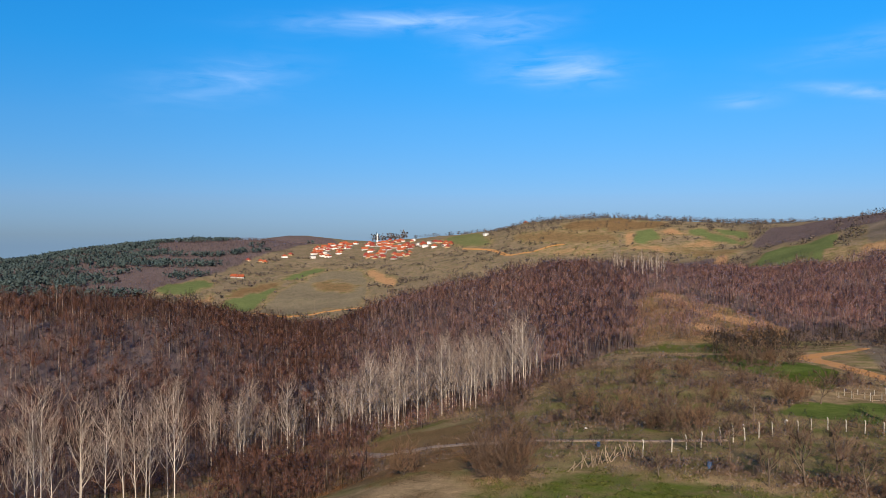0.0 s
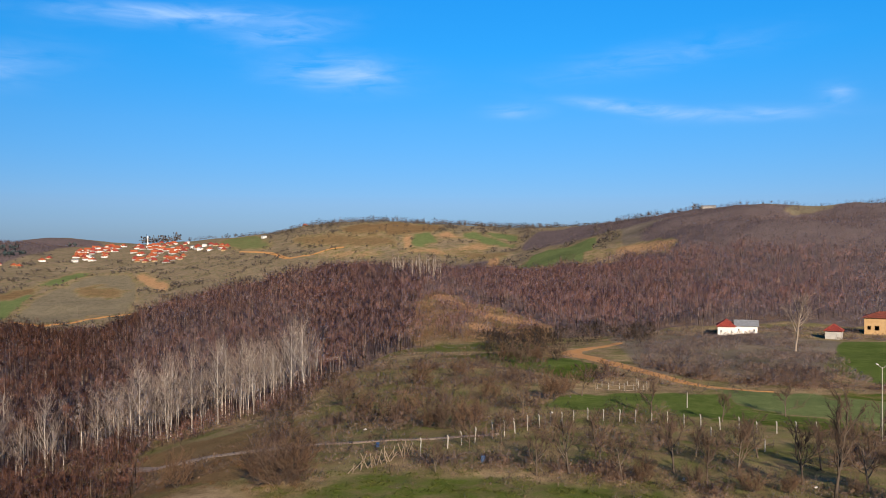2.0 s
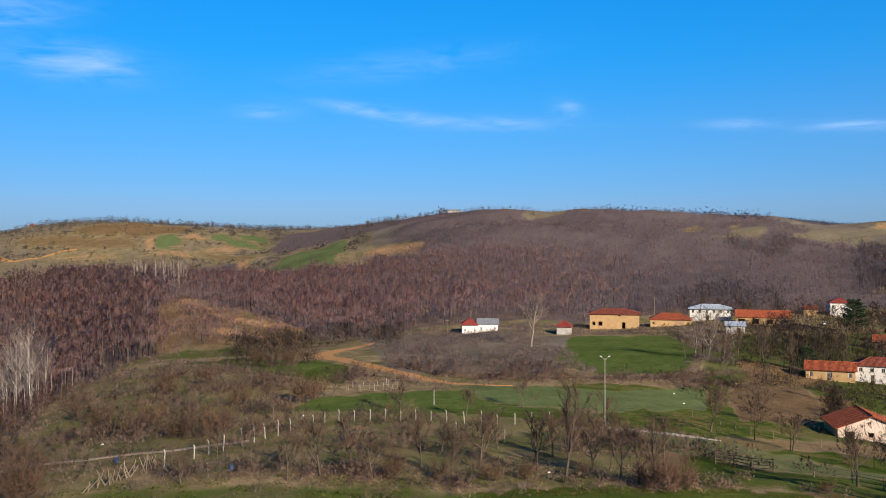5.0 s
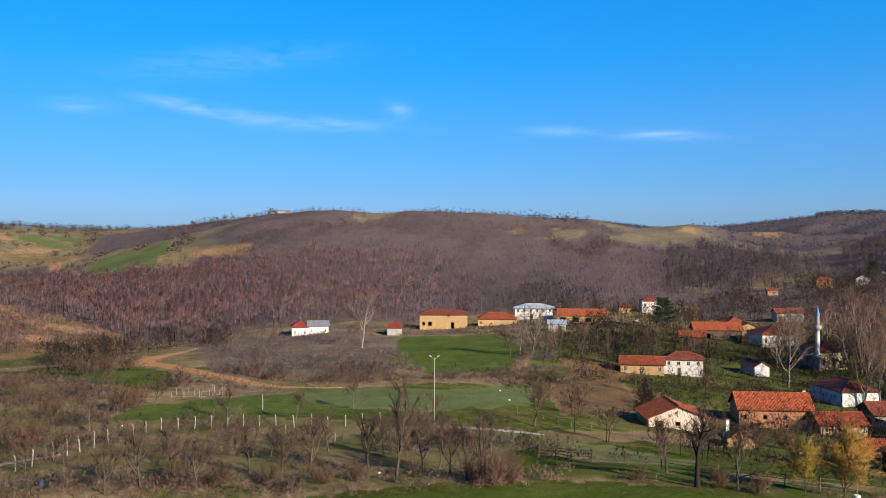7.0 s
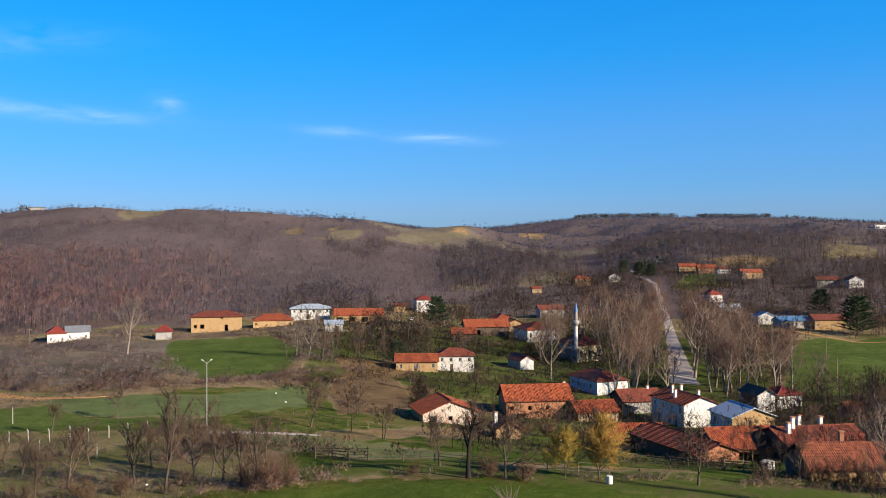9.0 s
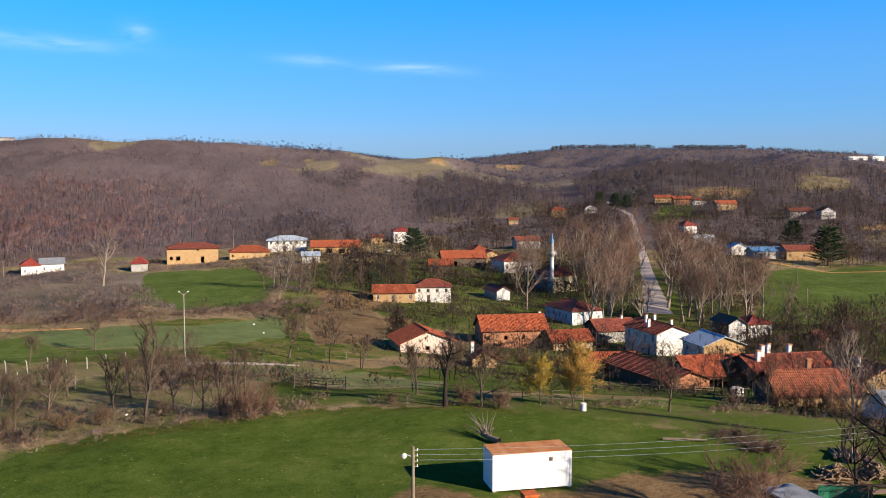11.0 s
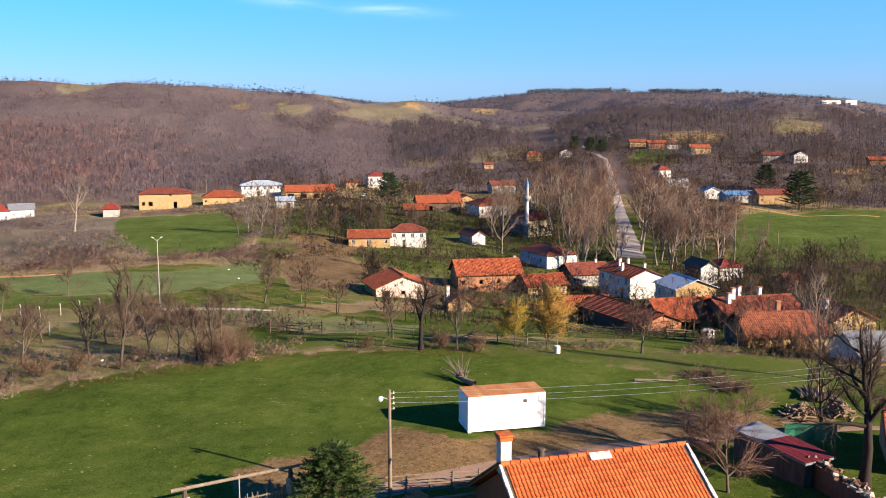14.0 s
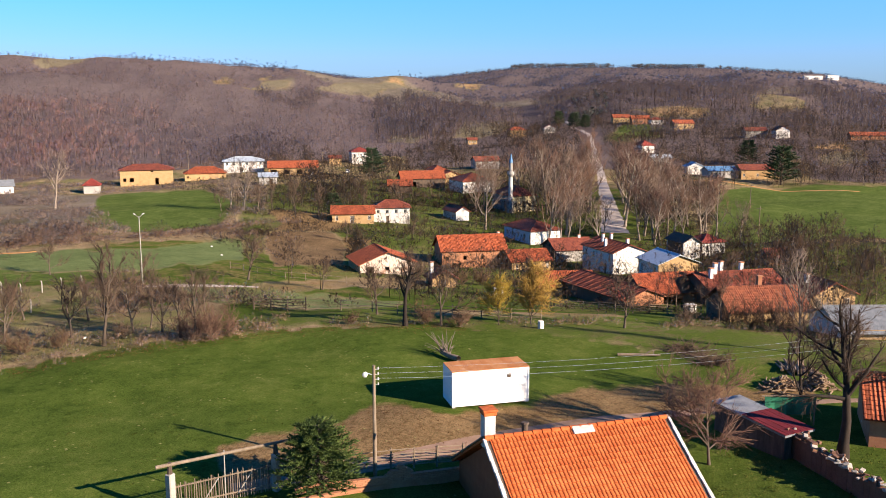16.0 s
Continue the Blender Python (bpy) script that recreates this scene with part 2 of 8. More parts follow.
MAT = {
    "ground": ground_material(),
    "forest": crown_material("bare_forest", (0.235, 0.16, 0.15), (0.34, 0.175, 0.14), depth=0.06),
    # redder than the ridge, and darkened: the slope's weaker light is in the colour
    "valley_forest": crown_material("shaded_valley_forest", (0.13, 0.08, 0.068), (0.215, 0.1, 0.072), depth=0.08),
    # mauve-grey twigs, with some of the hill's haze put into the colour
    "hill_forest": crown_material("bare_hill_forest", (0.14, 0.111, 0.122), (0.212, 0.141, 0.132), 0.006, depth=0.08, fine=2.5),
    # lilac-blue twigs: the haze of distance is put into this colour
    "hazed_far_forest": crown_material("hazed_far_bare_forest", (0.082, 0.092, 0.138), (0.118, 0.115, 0.155), 0.005, depth=0.06, fine=1.2, dense=0.9),
    "knoll_forest": crown_material("bare_knoll_forest", (0.105, 0.088, 0.098), (0.15, 0.112, 0.115), depth=0.1, fine=2.0, dense=0.6),
    "ridge_forest": crown_material("bare_ridge_forest", (0.25, 0.168, 0.16), (0.35, 0.175, 0.15), depth=0.06),
    "hedge": crown_material("hedge_twigs", (0.045, 0.037, 0.03), (0.09, 0.064, 0.047), fine=3, dense=0.95),
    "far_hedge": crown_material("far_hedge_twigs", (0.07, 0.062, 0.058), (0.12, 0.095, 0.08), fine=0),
    "forest_trunk": mottled("pale_trunks", (0.11, 0.085, 0.07), (0.29, 0.23, 0.19), 0.8, bump=0),
    "hill_trunk": mottled("grey_hill_trunks", (0.11, 0.085, 0.085), (0.2, 0.155, 0.15), 0.8, bump=0),
    "scrub": crown_material("scrub_twigs", (0.26, 0.185, 0.15), (0.37, 0.24, 0.165), 0.03, fine=9),
    "thicket": crown_material("thicket_twigs", (0.05, 0.039, 0.033), (0.108, 0.073, 0.055), 0.04, fine=5, dense=0.75),
    "pale_grove": crown_material("pale_grove_twigs", (0.29, 0.228, 0.205), (0.43, 0.34, 0.3), 0.05, depth=0.05, fine=6, dense=0.62),
    "tuft": crown_material("grass_blades", (0.06, 0.085, 0.014), (0.15, 0.15, 0.035), 0.2, fine=0),
    "dead_leaf": crown_material("dead_leaves", (0.1, 0.05, 0.022), (0.24, 0.13, 0.055), 0.3, fine=0),
    "rusty_scrub": crown_material("rusty_scrub_twigs", (0.18, 0.105, 0.075), (0.33, 0.155, 0.08), 0.04, fine=5),
    "slope_bush": crown_material("slope_bush_twigs", (0.18, 0.125, 0.1), (0.28, 0.175, 0.13), 0.04, fine=10),
    "bracken": crown_material("dead_bracken", (0.24, 0.125, 0.06), (0.38, 0.18, 0.065), 0.06, fine=10),
    # needle green lightened and turned blue, far haze put into the colour
    "pine": crown_material("hazed_pine_woods", (0.036, 0.058, 0.062), (0.056, 0.08, 0.078), fine=0),
    "bark": mottled("bark", (0.045, 0.033, 0.025), (0.13, 0.1, 0.075), 5, bump=0.5, stretch=(1, 1, 0.3)),
    "twig": mottled("twigs", (0.05, 0.033, 0.024), (0.115, 0.074, 0.05), 2, bump=0),
    "birch": mottled("pale_bark", (0.27, 0.235, 0.2), (0.52, 0.46, 0.395), 1.5, bump=0.2, spots=((0.08, 0.06, 0.05), 0.0)),
    "birch_twig": mottled("pale_twigs", (0.115, 0.086, 0.07), (0.225, 0.172, 0.14), 1.5, bump=0),
    "needle": mottled("needles", (0.03, 0.055, 0.012), (0.085, 0.115, 0.03), 3, bump=0),
    "dark_needle": mottled("dark_needles", (0.012, 0.028, 0.013), (0.036, 0.056, 0.024), 3, bump=0),
    "willow": mottled("yellow_twigs", (0.2, 0.13, 0.018), (0.36, 0.25, 0.045), 2, bump=0),
    "osier": mottled("orange_twigs", (0.18, 0.105, 0.02), (0.33, 0.2, 0.05), 2, bump=0),
    "tile": tile_roof_material("clay_tiles", (0.22, 0.047, 0.017), (0.38, 0.095, 0.036)),
    "tile_brown": tile_roof_material("brown_clay_tiles", (0.17, 0.048, 0.022), (0.29, 0.092, 0.042)),
    "tile_dark": tile_roof_material("weathered_clay_tiles", (0.13, 0.031, 0.017), (0.24, 0.062, 0.032)),
    "tile_red": tile_roof_material("red_roof_tiles", (0.17, 0.025, 0.018), (0.29, 0.05, 0.032)),
    "tile_near": mottled("orange_clay_tile", (0.28, 0.054, 0.014), (0.54, 0.14, 0.042), 2.2, bump=0.15, spots=((0.2, 0.05, 0.02), -0.03), spread=0.14),
    "white": mottled("whitewash", (0.5, 0.47, 0.43), (0.72, 0.69, 0.65), 0.6, bump=0.15, spots=((0.48, 0.41, 0.34), -0.01)),
    "cream": mottled("cream_plaster", (0.55, 0.46, 0.28), (0.72, 0.62, 0.4), 0.6, bump=0.15),
    "mud": mottled("mud_brick_wall", (0.29, 0.178, 0.082), (0.46, 0.305, 0.155), 0.8, bump=0.5, spots=((0.25, 0.145, 0.075), 0.03)),
    "brick": mottled("brick_wall", (0.26, 0.105, 0.056), (0.42, 0.2, 0.11), 1.2, bump=0.5, spots=((0.5, 0.42, 0.33), -0.02)),
    "red_brick": mottled("dark_red_brick_wall", (0.2, 0.055, 0.026), (0.34, 0.11, 0.05), 2.0, bump=0.5),
    "grey_wall": mottled("grey_render", (0.25, 0.23, 0.21), (0.42, 0.4, 0.37), 0.8, bump=0.3),
    "wood_dark": mottled("old_boards", (0.045, 0.032, 0.024), (0.14, 0.1, 0.075), 4, bump=0.4, stretch=(1, 1, 0.15)),
    "wood": mottled("grey_wood", (0.1, 0.075, 0.05), (0.26, 0.2, 0.145), 5, bump=0.4, stretch=(1, 1, 0.2)),
    "concrete": mottled("concrete", (0.2, 0.185, 0.16), (0.36, 0.335, 0.29), 3, bump=0.3),
    "steel": mottled("zinc_sheet", (0.3, 0.35, 0.39), (0.48, 0.53, 0.57), 1.0, rough=0.6, metal=0.15, bump=0.05),
    "old_zinc": mottled("old_zinc_sheet", (0.1, 0.11, 0.12), (0.26, 0.27, 0.28), 1.0, rough=0.75, metal=0.1, bump=0.05),
    # ruin brick, darkened so that the face's shade is part of its colour
    "shaded_old_brick": mottled("shaded_old_brick", (0.09, 0.045, 0.03), (0.2, 0.105, 0.068), 1.2, bump=0.5, spots=((0.22, 0.18, 0.14), -0.04)),
    "firewood": mottled("split_firewood", (0.11, 0.07, 0.042), (0.3, 0.21, 0.135), 4, bump=0.4),
    "brush": crown_material("grey_brush", (0.23, 0.17, 0.15), (0.34, 0.25, 0.205), 0.05, fine=8, dense=0.75),
    "trail": mottled("trodden_earth", (0.2, 0.145, 0.1), (0.33, 0.25, 0.18), 0.5, bump=0.4),
    "old_bark": mottled("dark_old_bark", (0.013, 0.01, 0.008), (0.045, 0.033, 0.026), 5, bump=0.6, stretch=(1, 1, 0.3)),
    "blue_sheet": mottled("blue_sheet", (0.05, 0.13, 0.26), (0.12, 0.25, 0.42), 1.0, rough=0.5, bump=0.05),
    "red_sheet": mottled("red_sheet", (0.06, 0.008, 0.011), (0.15, 0.017, 0.022), 1.0, rough=0.85, bump=0.05),
    "rust": mottled("rusted_sheet", (0.34, 0.11, 0.03), (0.52, 0.25, 0.1), 0.9, rough=0.8, bump=0.2, spots=((0.62, 0.55, 0.47), 0.02)),
    "paint": mottled("white_painted_steel", (0.7, 0.69, 0.67), (0.8, 0.79, 0.77), 0.7, rough=0.5, bump=0.05, spots=((0.5, 0.4, 0.32), -0.12)),
    "glass": mottled("dark_window_glass", (0.02, 0.025, 0.03), (0.05, 0.06, 0.07), 1, rough=0.08, bump=0, spec=0.6),
    "dark": mottled("dark_opening", (0.01, 0.009, 0.008), (0.025, 0.02, 0.018), 2, bump=0),
    "road": mottled("gravel_road", (0.33, 0.27, 0.22), (0.5, 0.43, 0.36), 0.5, bump=0.4, spots=((0.3, 0.23, 0.17), -0.03)),
    "dirt": mottled("dirt_track", (0.36, 0.17, 0.05), (0.52, 0.27, 0.09), 0.5, bump=0.4, spots=((0.3, 0.2, 0.1), 0.0)),
    "patchy_plaster": mottled("patchy_pink_plaster", (0.42, 0.3, 0.23), (0.62, 0.53, 0.45), 0.7, bump=0.4, spots=((0.38, 0.16, 0.075), 0.06)),
    "worn_white": mottled("worn_white_mortar", (0.32, 0.3, 0.28), (0.62, 0.6, 0.57), 2.2, bump=0.4, spots=((0.24, 0.21, 0.18), -0.02)),
    "lane": mottled("trodden_stony_lane", (0.19, 0.115, 0.075), (0.33, 0.215, 0.15), 0.8, bump=0.5, spots=((0.2, 0.12, 0.06), 0.0)),
    "stone": mottled("field_stone", (0.24, 0.2, 0.16), (0.46, 0.41, 0.35), 2.5, bump=0.5),
    "pale_blue": mottled("pale_blue_limewash", (0.34, 0.42, 0.55), (0.48, 0.56, 0.68), 0.6, bump=0.15),
    "blue": mottled("blue_plastic", (0.02, 0.06, 0.14), (0.04, 0.1, 0.22), 2, rough=0.4, bump=0.05),
}
# -- terrain --

# Lie of the land, from the hovering point outwards: (azimuth in degrees clockwise from north, distance, height).
FORMS = [
    [(-180, 16, 0), (0, 16, 0), (180, 16, 0)],
    # brow of the hill, edge of the meadow
    [(-180, 70, 0), (-60, 52, 0), (-27, 56, -1.2), (-10, 68, -1.2), (0, 72, 0), (13, 79, 0), (33, 66, 0), (45, 72, 0), (57, 77, 0),
     (78, 75, -0.4), (95, 77, -0.4), (180, 70, 0)],
    # orchards and gardens below it
    [(-180, 128, 0), (-60, 128, -14), (-27, 131, -18.7), (-10, 126, -15.2), (0, 123, -7), (13, 123, -2.6), (40, 131, -3.7),
     (55, 123, -5.6), (70, 123, -7), (85, 126, -6.4), (120, 128, -4.7), (180, 128, 0)],
    # hollow
    [(-180, 222, 0), (-60, 210, -28), (-27, 192, -28), (-10, 204, -23.3), (0, 198, -16.3), (13, 204, -5.8), (25, 216, -5.8), (40, 204, -5.8),
     (55, 192, -8.9), (62, 187, -11.7), (72, 192, -12.8), (85, 222, -9.9), (120, 210, -7), (180, 222, 0)],
    [(-180, 327, 0), (-60, 280, -35), (-27, 251, -32.7), (-17, 280, -36.2), (-8, 309, -38.5), (0, 286, -29.2), (14, 298, -11.7), (25, 315, -10.5),
     (33, 338, -8.2), (42, 350, -7.6), (50, 344, -6.4), (57, 327, -8.8), (65, 321, -9.9), (75, 338, -10.5), (90, 373, -11.1), (180, 327, 0)],
    # near wooded ridges
    [(-180, 525, 5.8), (-60, 420, -4.7), (-27, 408, -9.3), (-17, 449, -17.5), (-8, 502, -37), (-3, 520, -22), (2, 580, -12), (8, 660, -0.5),
     (14, 700, -1.5), (20, 688, -4.7), (25, 700, -1.2), (33, 653, 2.3), (42, 630, 0), (50, 607, 0), (57, 607, -3.5), (65, 583, -2.3), (73, 607, 3.5),
     (80, 607, 4.7), (90, 583, 1.2), (120, 525, 0), (180, 525, 5.8)],
    # fields, side valleys and slopes behind
    [(-180, 1050, 23.3), (-60, 817, -58.3), (-27, 840, -70), (-17, 957, -72.3), (-8, 1050, -70), (2, 1050, -51.3), (8, 1050, -39.7), (14, 1027, -25.7),
     (20, 992, 0), (25, 992, 22.2), (33, 1003, 51.3), (42, 1003, 49), (50, 1027, 38.5), (57, 1073, 25.7), (65, 992, 11.7), (73, 840, 26.8), (80, 840, 25.7),
     (90, 887, 9.3), (120, 933, 11.7), (180, 1050, 23.3)],
    # main crest
    [(-180, 2100, 70), (-60, 2333, -35), (-27, 2567, -23.3), (-22, 2567, 9.3), (-17, 2567, 32.7), (-12, 2567, 37.3), (-9, 2450, 25.7),
     (-5, 2333, 31), (-1, 2217, 43), (3, 2100, 55), (5.5, 2000, 71), (9, 1925, 81), (12, 1867, 78), (15, 1867, 72), (19, 1983, 68), (22, 1867, 66),
     (27, 1517, 71.5), (30, 1342, 75), (33, 1283, 78.5), (42, 1283, 77.3), (46, 1300, 73), (50, 1342, 65.5), (54, 1450, 66), (57, 1440, 62), (60, 1460, 53), (62, 1600, 52),
     (68, 1750, 60.7), (75, 1750, 58.3), (83, 1867, 49), (90, 1867, 25.7), (120, 2100, 46.7), (180, 2100, 70)],
    [(-180, 3033, 46.7), (-60, 3267, -105), (-27, 3383, -105), (-8, 3500, -35), (14, 2800, 32.7), (42, 1867, 42), (57, 2100, 23.3),
     (65, 2217, 49), (75, 2217, 49), (90, 2567, 0), (180, 3033, 46.7)],
    # farthest hills
    [(-180, 4667, 105), (-60, 4700, -98.4), (-27, 4700, -98.4), (-14, 4700, 23.2), (-9.5, 4700, 76), (-6, 4700, 51.6), (0, 4700, 31.9), (14, 4667, 116.7),
     (20, 4433, 126), (27, 4083, 123.7), (42, 3033, 116.7), (50, 3033, 128.3), (57, 3150, 102.7), (62, 3150, 123.7), (66, 3150, 144.7), (75, 3150, 140),
     (83, 3150, 116.7), (88, 3383, 77), (95, 3500, 46.7), (120, 4083, 93.3), (180, 4667, 105)],
    [(-180, 4950, -150), (0, 4950, -150), (180, 4950, -150)],
]


def flow(x, xs, ys):
    """A smooth curve through (xs, ys) that does not overshoot, read at x."""
    xs, ys = np.asarray(xs, float), np.asarray(ys, float)
    h = np.diff(xs)
    s = np.diff(ys) / h
    d = np.zeros(len(xs))
    inner = s[:-1] * s[1:] > 0
    w1, w2 = 2 * h[1:] + h[:-1], h[1:] + 2 * h[:-1]
    with np.errstate(divide="ignore", invalid="ignore"):
        d[1:-1] = np.where(inner, (w1 + w2) / (w1 / s[:-1] + w2 / s[1:]), 0)
    i = np.clip(np.searchsorted(xs, x) - 1, 0, len(xs) - 2)
    t = np.clip((x - xs[i]) / h[i], 0, 1)
    return ((2 * t**3 - 3 * t**2 + 1) * ys[i] + (t**3 - 2 * t**2 + t) * h[i] * d[i]
            + (3 * t**2 - 2 * t**3) * ys[i + 1] + (t**3 - t**2) * h[i] * d[i + 1])


AZ = np.concatenate([np.arange(-180, -32, 4.0), np.arange(-31, 92, 0.24), np.arange(94, 181, 4.0)])
AZ[-1] = 180.0
RAD = [0.0]
while RAD[-1] < 4940:
    RAD.append(RAD[-1] + max(1.2, RAD[-1] * 0.016))
RAD = np.array(RAD)
RAD[-1] = 4950.0


def swell(x, y, size, seed):
    """Soft random relief of a given size, between about -1 and 1."""
    r = np.random.RandomState(seed)
    out = 0
    for k in range(7):
        a, f, p = r.uniform(0, 6.28), r.uniform(0.6, 1.7) * 6.28 / size, r.uniform(0, 6.28)
        out = out + np.sin((x * np.cos(a) + y * np.sin(a)) * f + p + 1.3 * np.sin((x * np.sin(a) - y * np.cos(a)) * f * 0.6 + p * 2))
    return out / 3.5


def lie_of_land():
    dist = np.array([flow(AZ, [p[0] for p in f], [p[1] for p in f]) for f in FORMS])
    high = np.array([flow(AZ, [p[0] for p in f], [p[2] for p in f]) for f in FORMS])
    z = np.zeros((len(AZ), len(RAD)))
    for i in range(len(AZ)):
        z[i] = flow(RAD, np.concatenate([[0], dist[:, i]]), np.concatenate([[0], high[:, i]]))
    x, y = RAD[None] * np.sin(np.radians(AZ))[:, None], RAD[None] * np.cos(np.radians(AZ))[:, None]
    far = np.clip((RAD - 60) / 300, 0, 1)[None]
    z += 0.12 * swell(x, y, 14, 3) * np.clip(RAD / 60, 0, 1)[None] + far * 0.9 * swell(x, y, 70, 4)
    z += np.clip((RAD - 350) / 900, 0, 1)[None] * 4.0 * swell(x, y, 330, 5) * np.clip((1500 - RAD) / 500, 0.3, 1)[None] * np.clip((4300 - RAD) / 500, 0, 1)[None]
    z += np.clip((RAD - 650) / 450, 0, 1)[None] * 4.5 * swell(x, y, 180, 6) * np.clip((1500 - RAD) / 400, 0.25, 1)[None] * np.clip((3300 - RAD) / 900, 0, 1)[None]
    east = np.clip((AZ - 44) / 8, 0, 1)[:, None] * np.clip((RAD - 1000) / 400, 0, 1)[None] * np.clip((3000 - RAD) / 500, 0, 1)[None]
    z += east * (12 * swell(x, y, 520, 7) + 6 * swell(x, y, 210, 8))
    z -= 1.0 * np.exp(-((x - 42) ** 2 + (y - 15.5) ** 2) / 60)          # the sunken yard
    return x, y, z


GX, GY, GZ = lie_of_land()


def ground(x, y):
    """The height of the ground at (x, y)."""
    a, r = np.degrees(np.arctan2(x, y)), np.hypot(x, y)
    i = np.clip(np.searchsorted(AZ, a) - 1, 0, len(AZ) - 2)
    j = np.clip(np.searchsorted(RAD, r) - 1, 0, len(RAD) - 2)
    u, v = (a - AZ[i]) / (AZ[i + 1] - AZ[i]), (r - RAD[j]) / (RAD[j + 1] - RAD[j])
    return ((1 - u) * (1 - v) * GZ[i, j] + u * (1 - v) * GZ[i + 1, j] + (1 - u) * v * GZ[i, j + 1] + u * v * GZ[i + 1, j + 1])


def at(azimuth, distance):
    """A place on the ground."""
    x, y = distance * math.sin(radians(azimuth)), distance * math.cos(radians(azimuth))
    return Vector((x, y, float(ground(x, y))))


def inside(a, r, corners):
    """1 inside a patch of land given by its corners (azimuth, distance), 0 outside."""
    out = np.zeros(np.shape(a), bool)
    for (a0, r0), (a1, r1) in zip(corners, corners[1:] + corners[:1]):
        cross = ((r0 > r) != (r1 > r)) & (a < (a1 - a0) * (r - r0) / ((r1 - r0) or 1e-9) + a0)
        out ^= cross
    return out
# -- end of terrain --

# ---------------------------------------------------------------- the land
def patch(*corners):
    """Corners of a piece of land (azimuth, distance)."""
    return list(corners)


WOODS = [
    # valley woods and the near ridges
    patch((-60, 160), (-30, 166), (-14, 172), (-8, 184), (-3.5, 206), (2, 206), (6, 205), (8.5, 245), (11, 285), (15, 302), (20, 318), (27, 330),
          (33, 360), (40, 372), (46, 385), (50, 395), (55, 440), (60, 520), (60, 800), (57, 1000), (54, 1150), (50, 1400), (42, 1600), (34, 1400),
          (29.5, 1300), (27, 1050), (26, 860), (23.6, 850), (20, 800), (14, 770), (8, 740), (2, 680), (-4, 640), (-10, 900), (-60, 900)),
    # wooded knoll beyond the village, far hills
    patch((67, 700), (70, 690), (74, 700), (80, 720), (81, 1000), (66, 1100)),
    patch((84, 640), (95, 600), (95, 1200), (82, 1150)),
    patch((56, 1550), (62, 1250), (95, 1300), (95, 4600), (40, 4600), (45, 2000)),
    patch((57, 560), (66, 760), (62, 1100), (58, 1100)),
    patch((19.4, 1340), (20.5, 1620), (24, 1650), (30, 1450), (29.5, 1250), (24.6, 1230), (21, 1250)),
    patch((13, 1120), (15.5, 1270), (18, 1290), (16.8, 1110), (14, 1060)),
    patch((-60, 1200), (-21, 1280), (-17, 1500), (-13, 1800), (-10, 2150), (-7, 2700), (-7, 4600), (-60, 4600)),
]
CLEARINGS = [
    patch((23.6, 870), (24.5, 1200), (21, 1190), (19.4, 1010)),
    patch((25.5, 892), (26.0, 1040), (28.4, 1008), (29.5, 918), (28.8, 832), (27.4, 858)),
    patch((13.4, 520), (14, 560), (16.6, 470), (20.5, 385), (21.6, 352), (22, 296), (17, 296), (12.5, 300), (11.6, 420)),
    patch((34, 1180), (38, 1180), (41, 1230), (40, 1330), (33, 1330)),
    patch((53, 1060), (53.5, 1190), (57.5, 1330), (59.5, 1290), (57, 1090)),
    patch((47.5, 980), (50.8, 1150), (51, 1050), (49, 960)),
]
LUSH = [
    patch((20.5, 134), (22.9, 149), (28, 154), (33.5, 156), (34, 138), (28, 131), (24, 131)),
    patch((38, 214), (41, 190), (46, 206), (47.2, 250), (45, 300), (39, 292)),
    patch((77.5, 212), (84, 220), (95, 230), (95, 390), (83, 368), (78.4, 342)),
    patch((71, 560), (73.5, 610), (74, 575), (72, 530)),
    patch((17, 205), (19.5, 232), (22.3, 225), (24, 200), (20.5, 188)), patch((48.5, 104), (53, 110), (53, 100), (49.5, 99)),
]
GRASS = [
    patch((24, 30), (100, 30), (100, 76), (78, 75), (60, 82), (45, 82), (33, 77), (27, 70)),
    patch((21, 138), (22.9, 148), (33, 156), (44, 182), (50, 158), (56, 118), (66, 110), (74, 104), (80, 92), (56, 96), (49, 118), (33, 130)),
    patch((38, 214), (41, 190), (46, 210), (47, 250), (45, 300), (39, 292)),
    patch((77.5, 212), (84, 220), (95, 230), (95, 390), (83, 368), (78.4, 342)),
    patch((71, 560), (73.5, 610), (74, 575), (72, 530)),
    patch((14, 235), (19, 255), (20.5, 215), (24.5, 200), (24, 165), (19, 190)),
    patch((57, 300), (60, 330), (63, 300), (60, 270)), patch((84, 52), (95, 50), (95, 80), (86, 80)),
    patch((34, 1180), (38, 1180), (41, 1230), (40, 1330), (33, 1330)),
]
GARDENS = [
    patch((46, 82), (52, 83), (60, 80), (76, 76), (84, 72), (95, 74), (95, 210), (78, 215), (74, 330), (66, 345), (57, 345), (50, 312), (47, 250), (47, 190)),
    patch((4, 84), (12, 84), (33, 78), (47, 84), (50, 108), (46, 150), (36, 140), (20, 136), (18, 190), (8, 200), (4, 130)),
    patch((60, 345), (78, 340), (82, 470), (80, 640), (62, 560)),
    patch((-12, 92), (4, 84), (5, 160), (-4, 172), (-10, 160)),
]
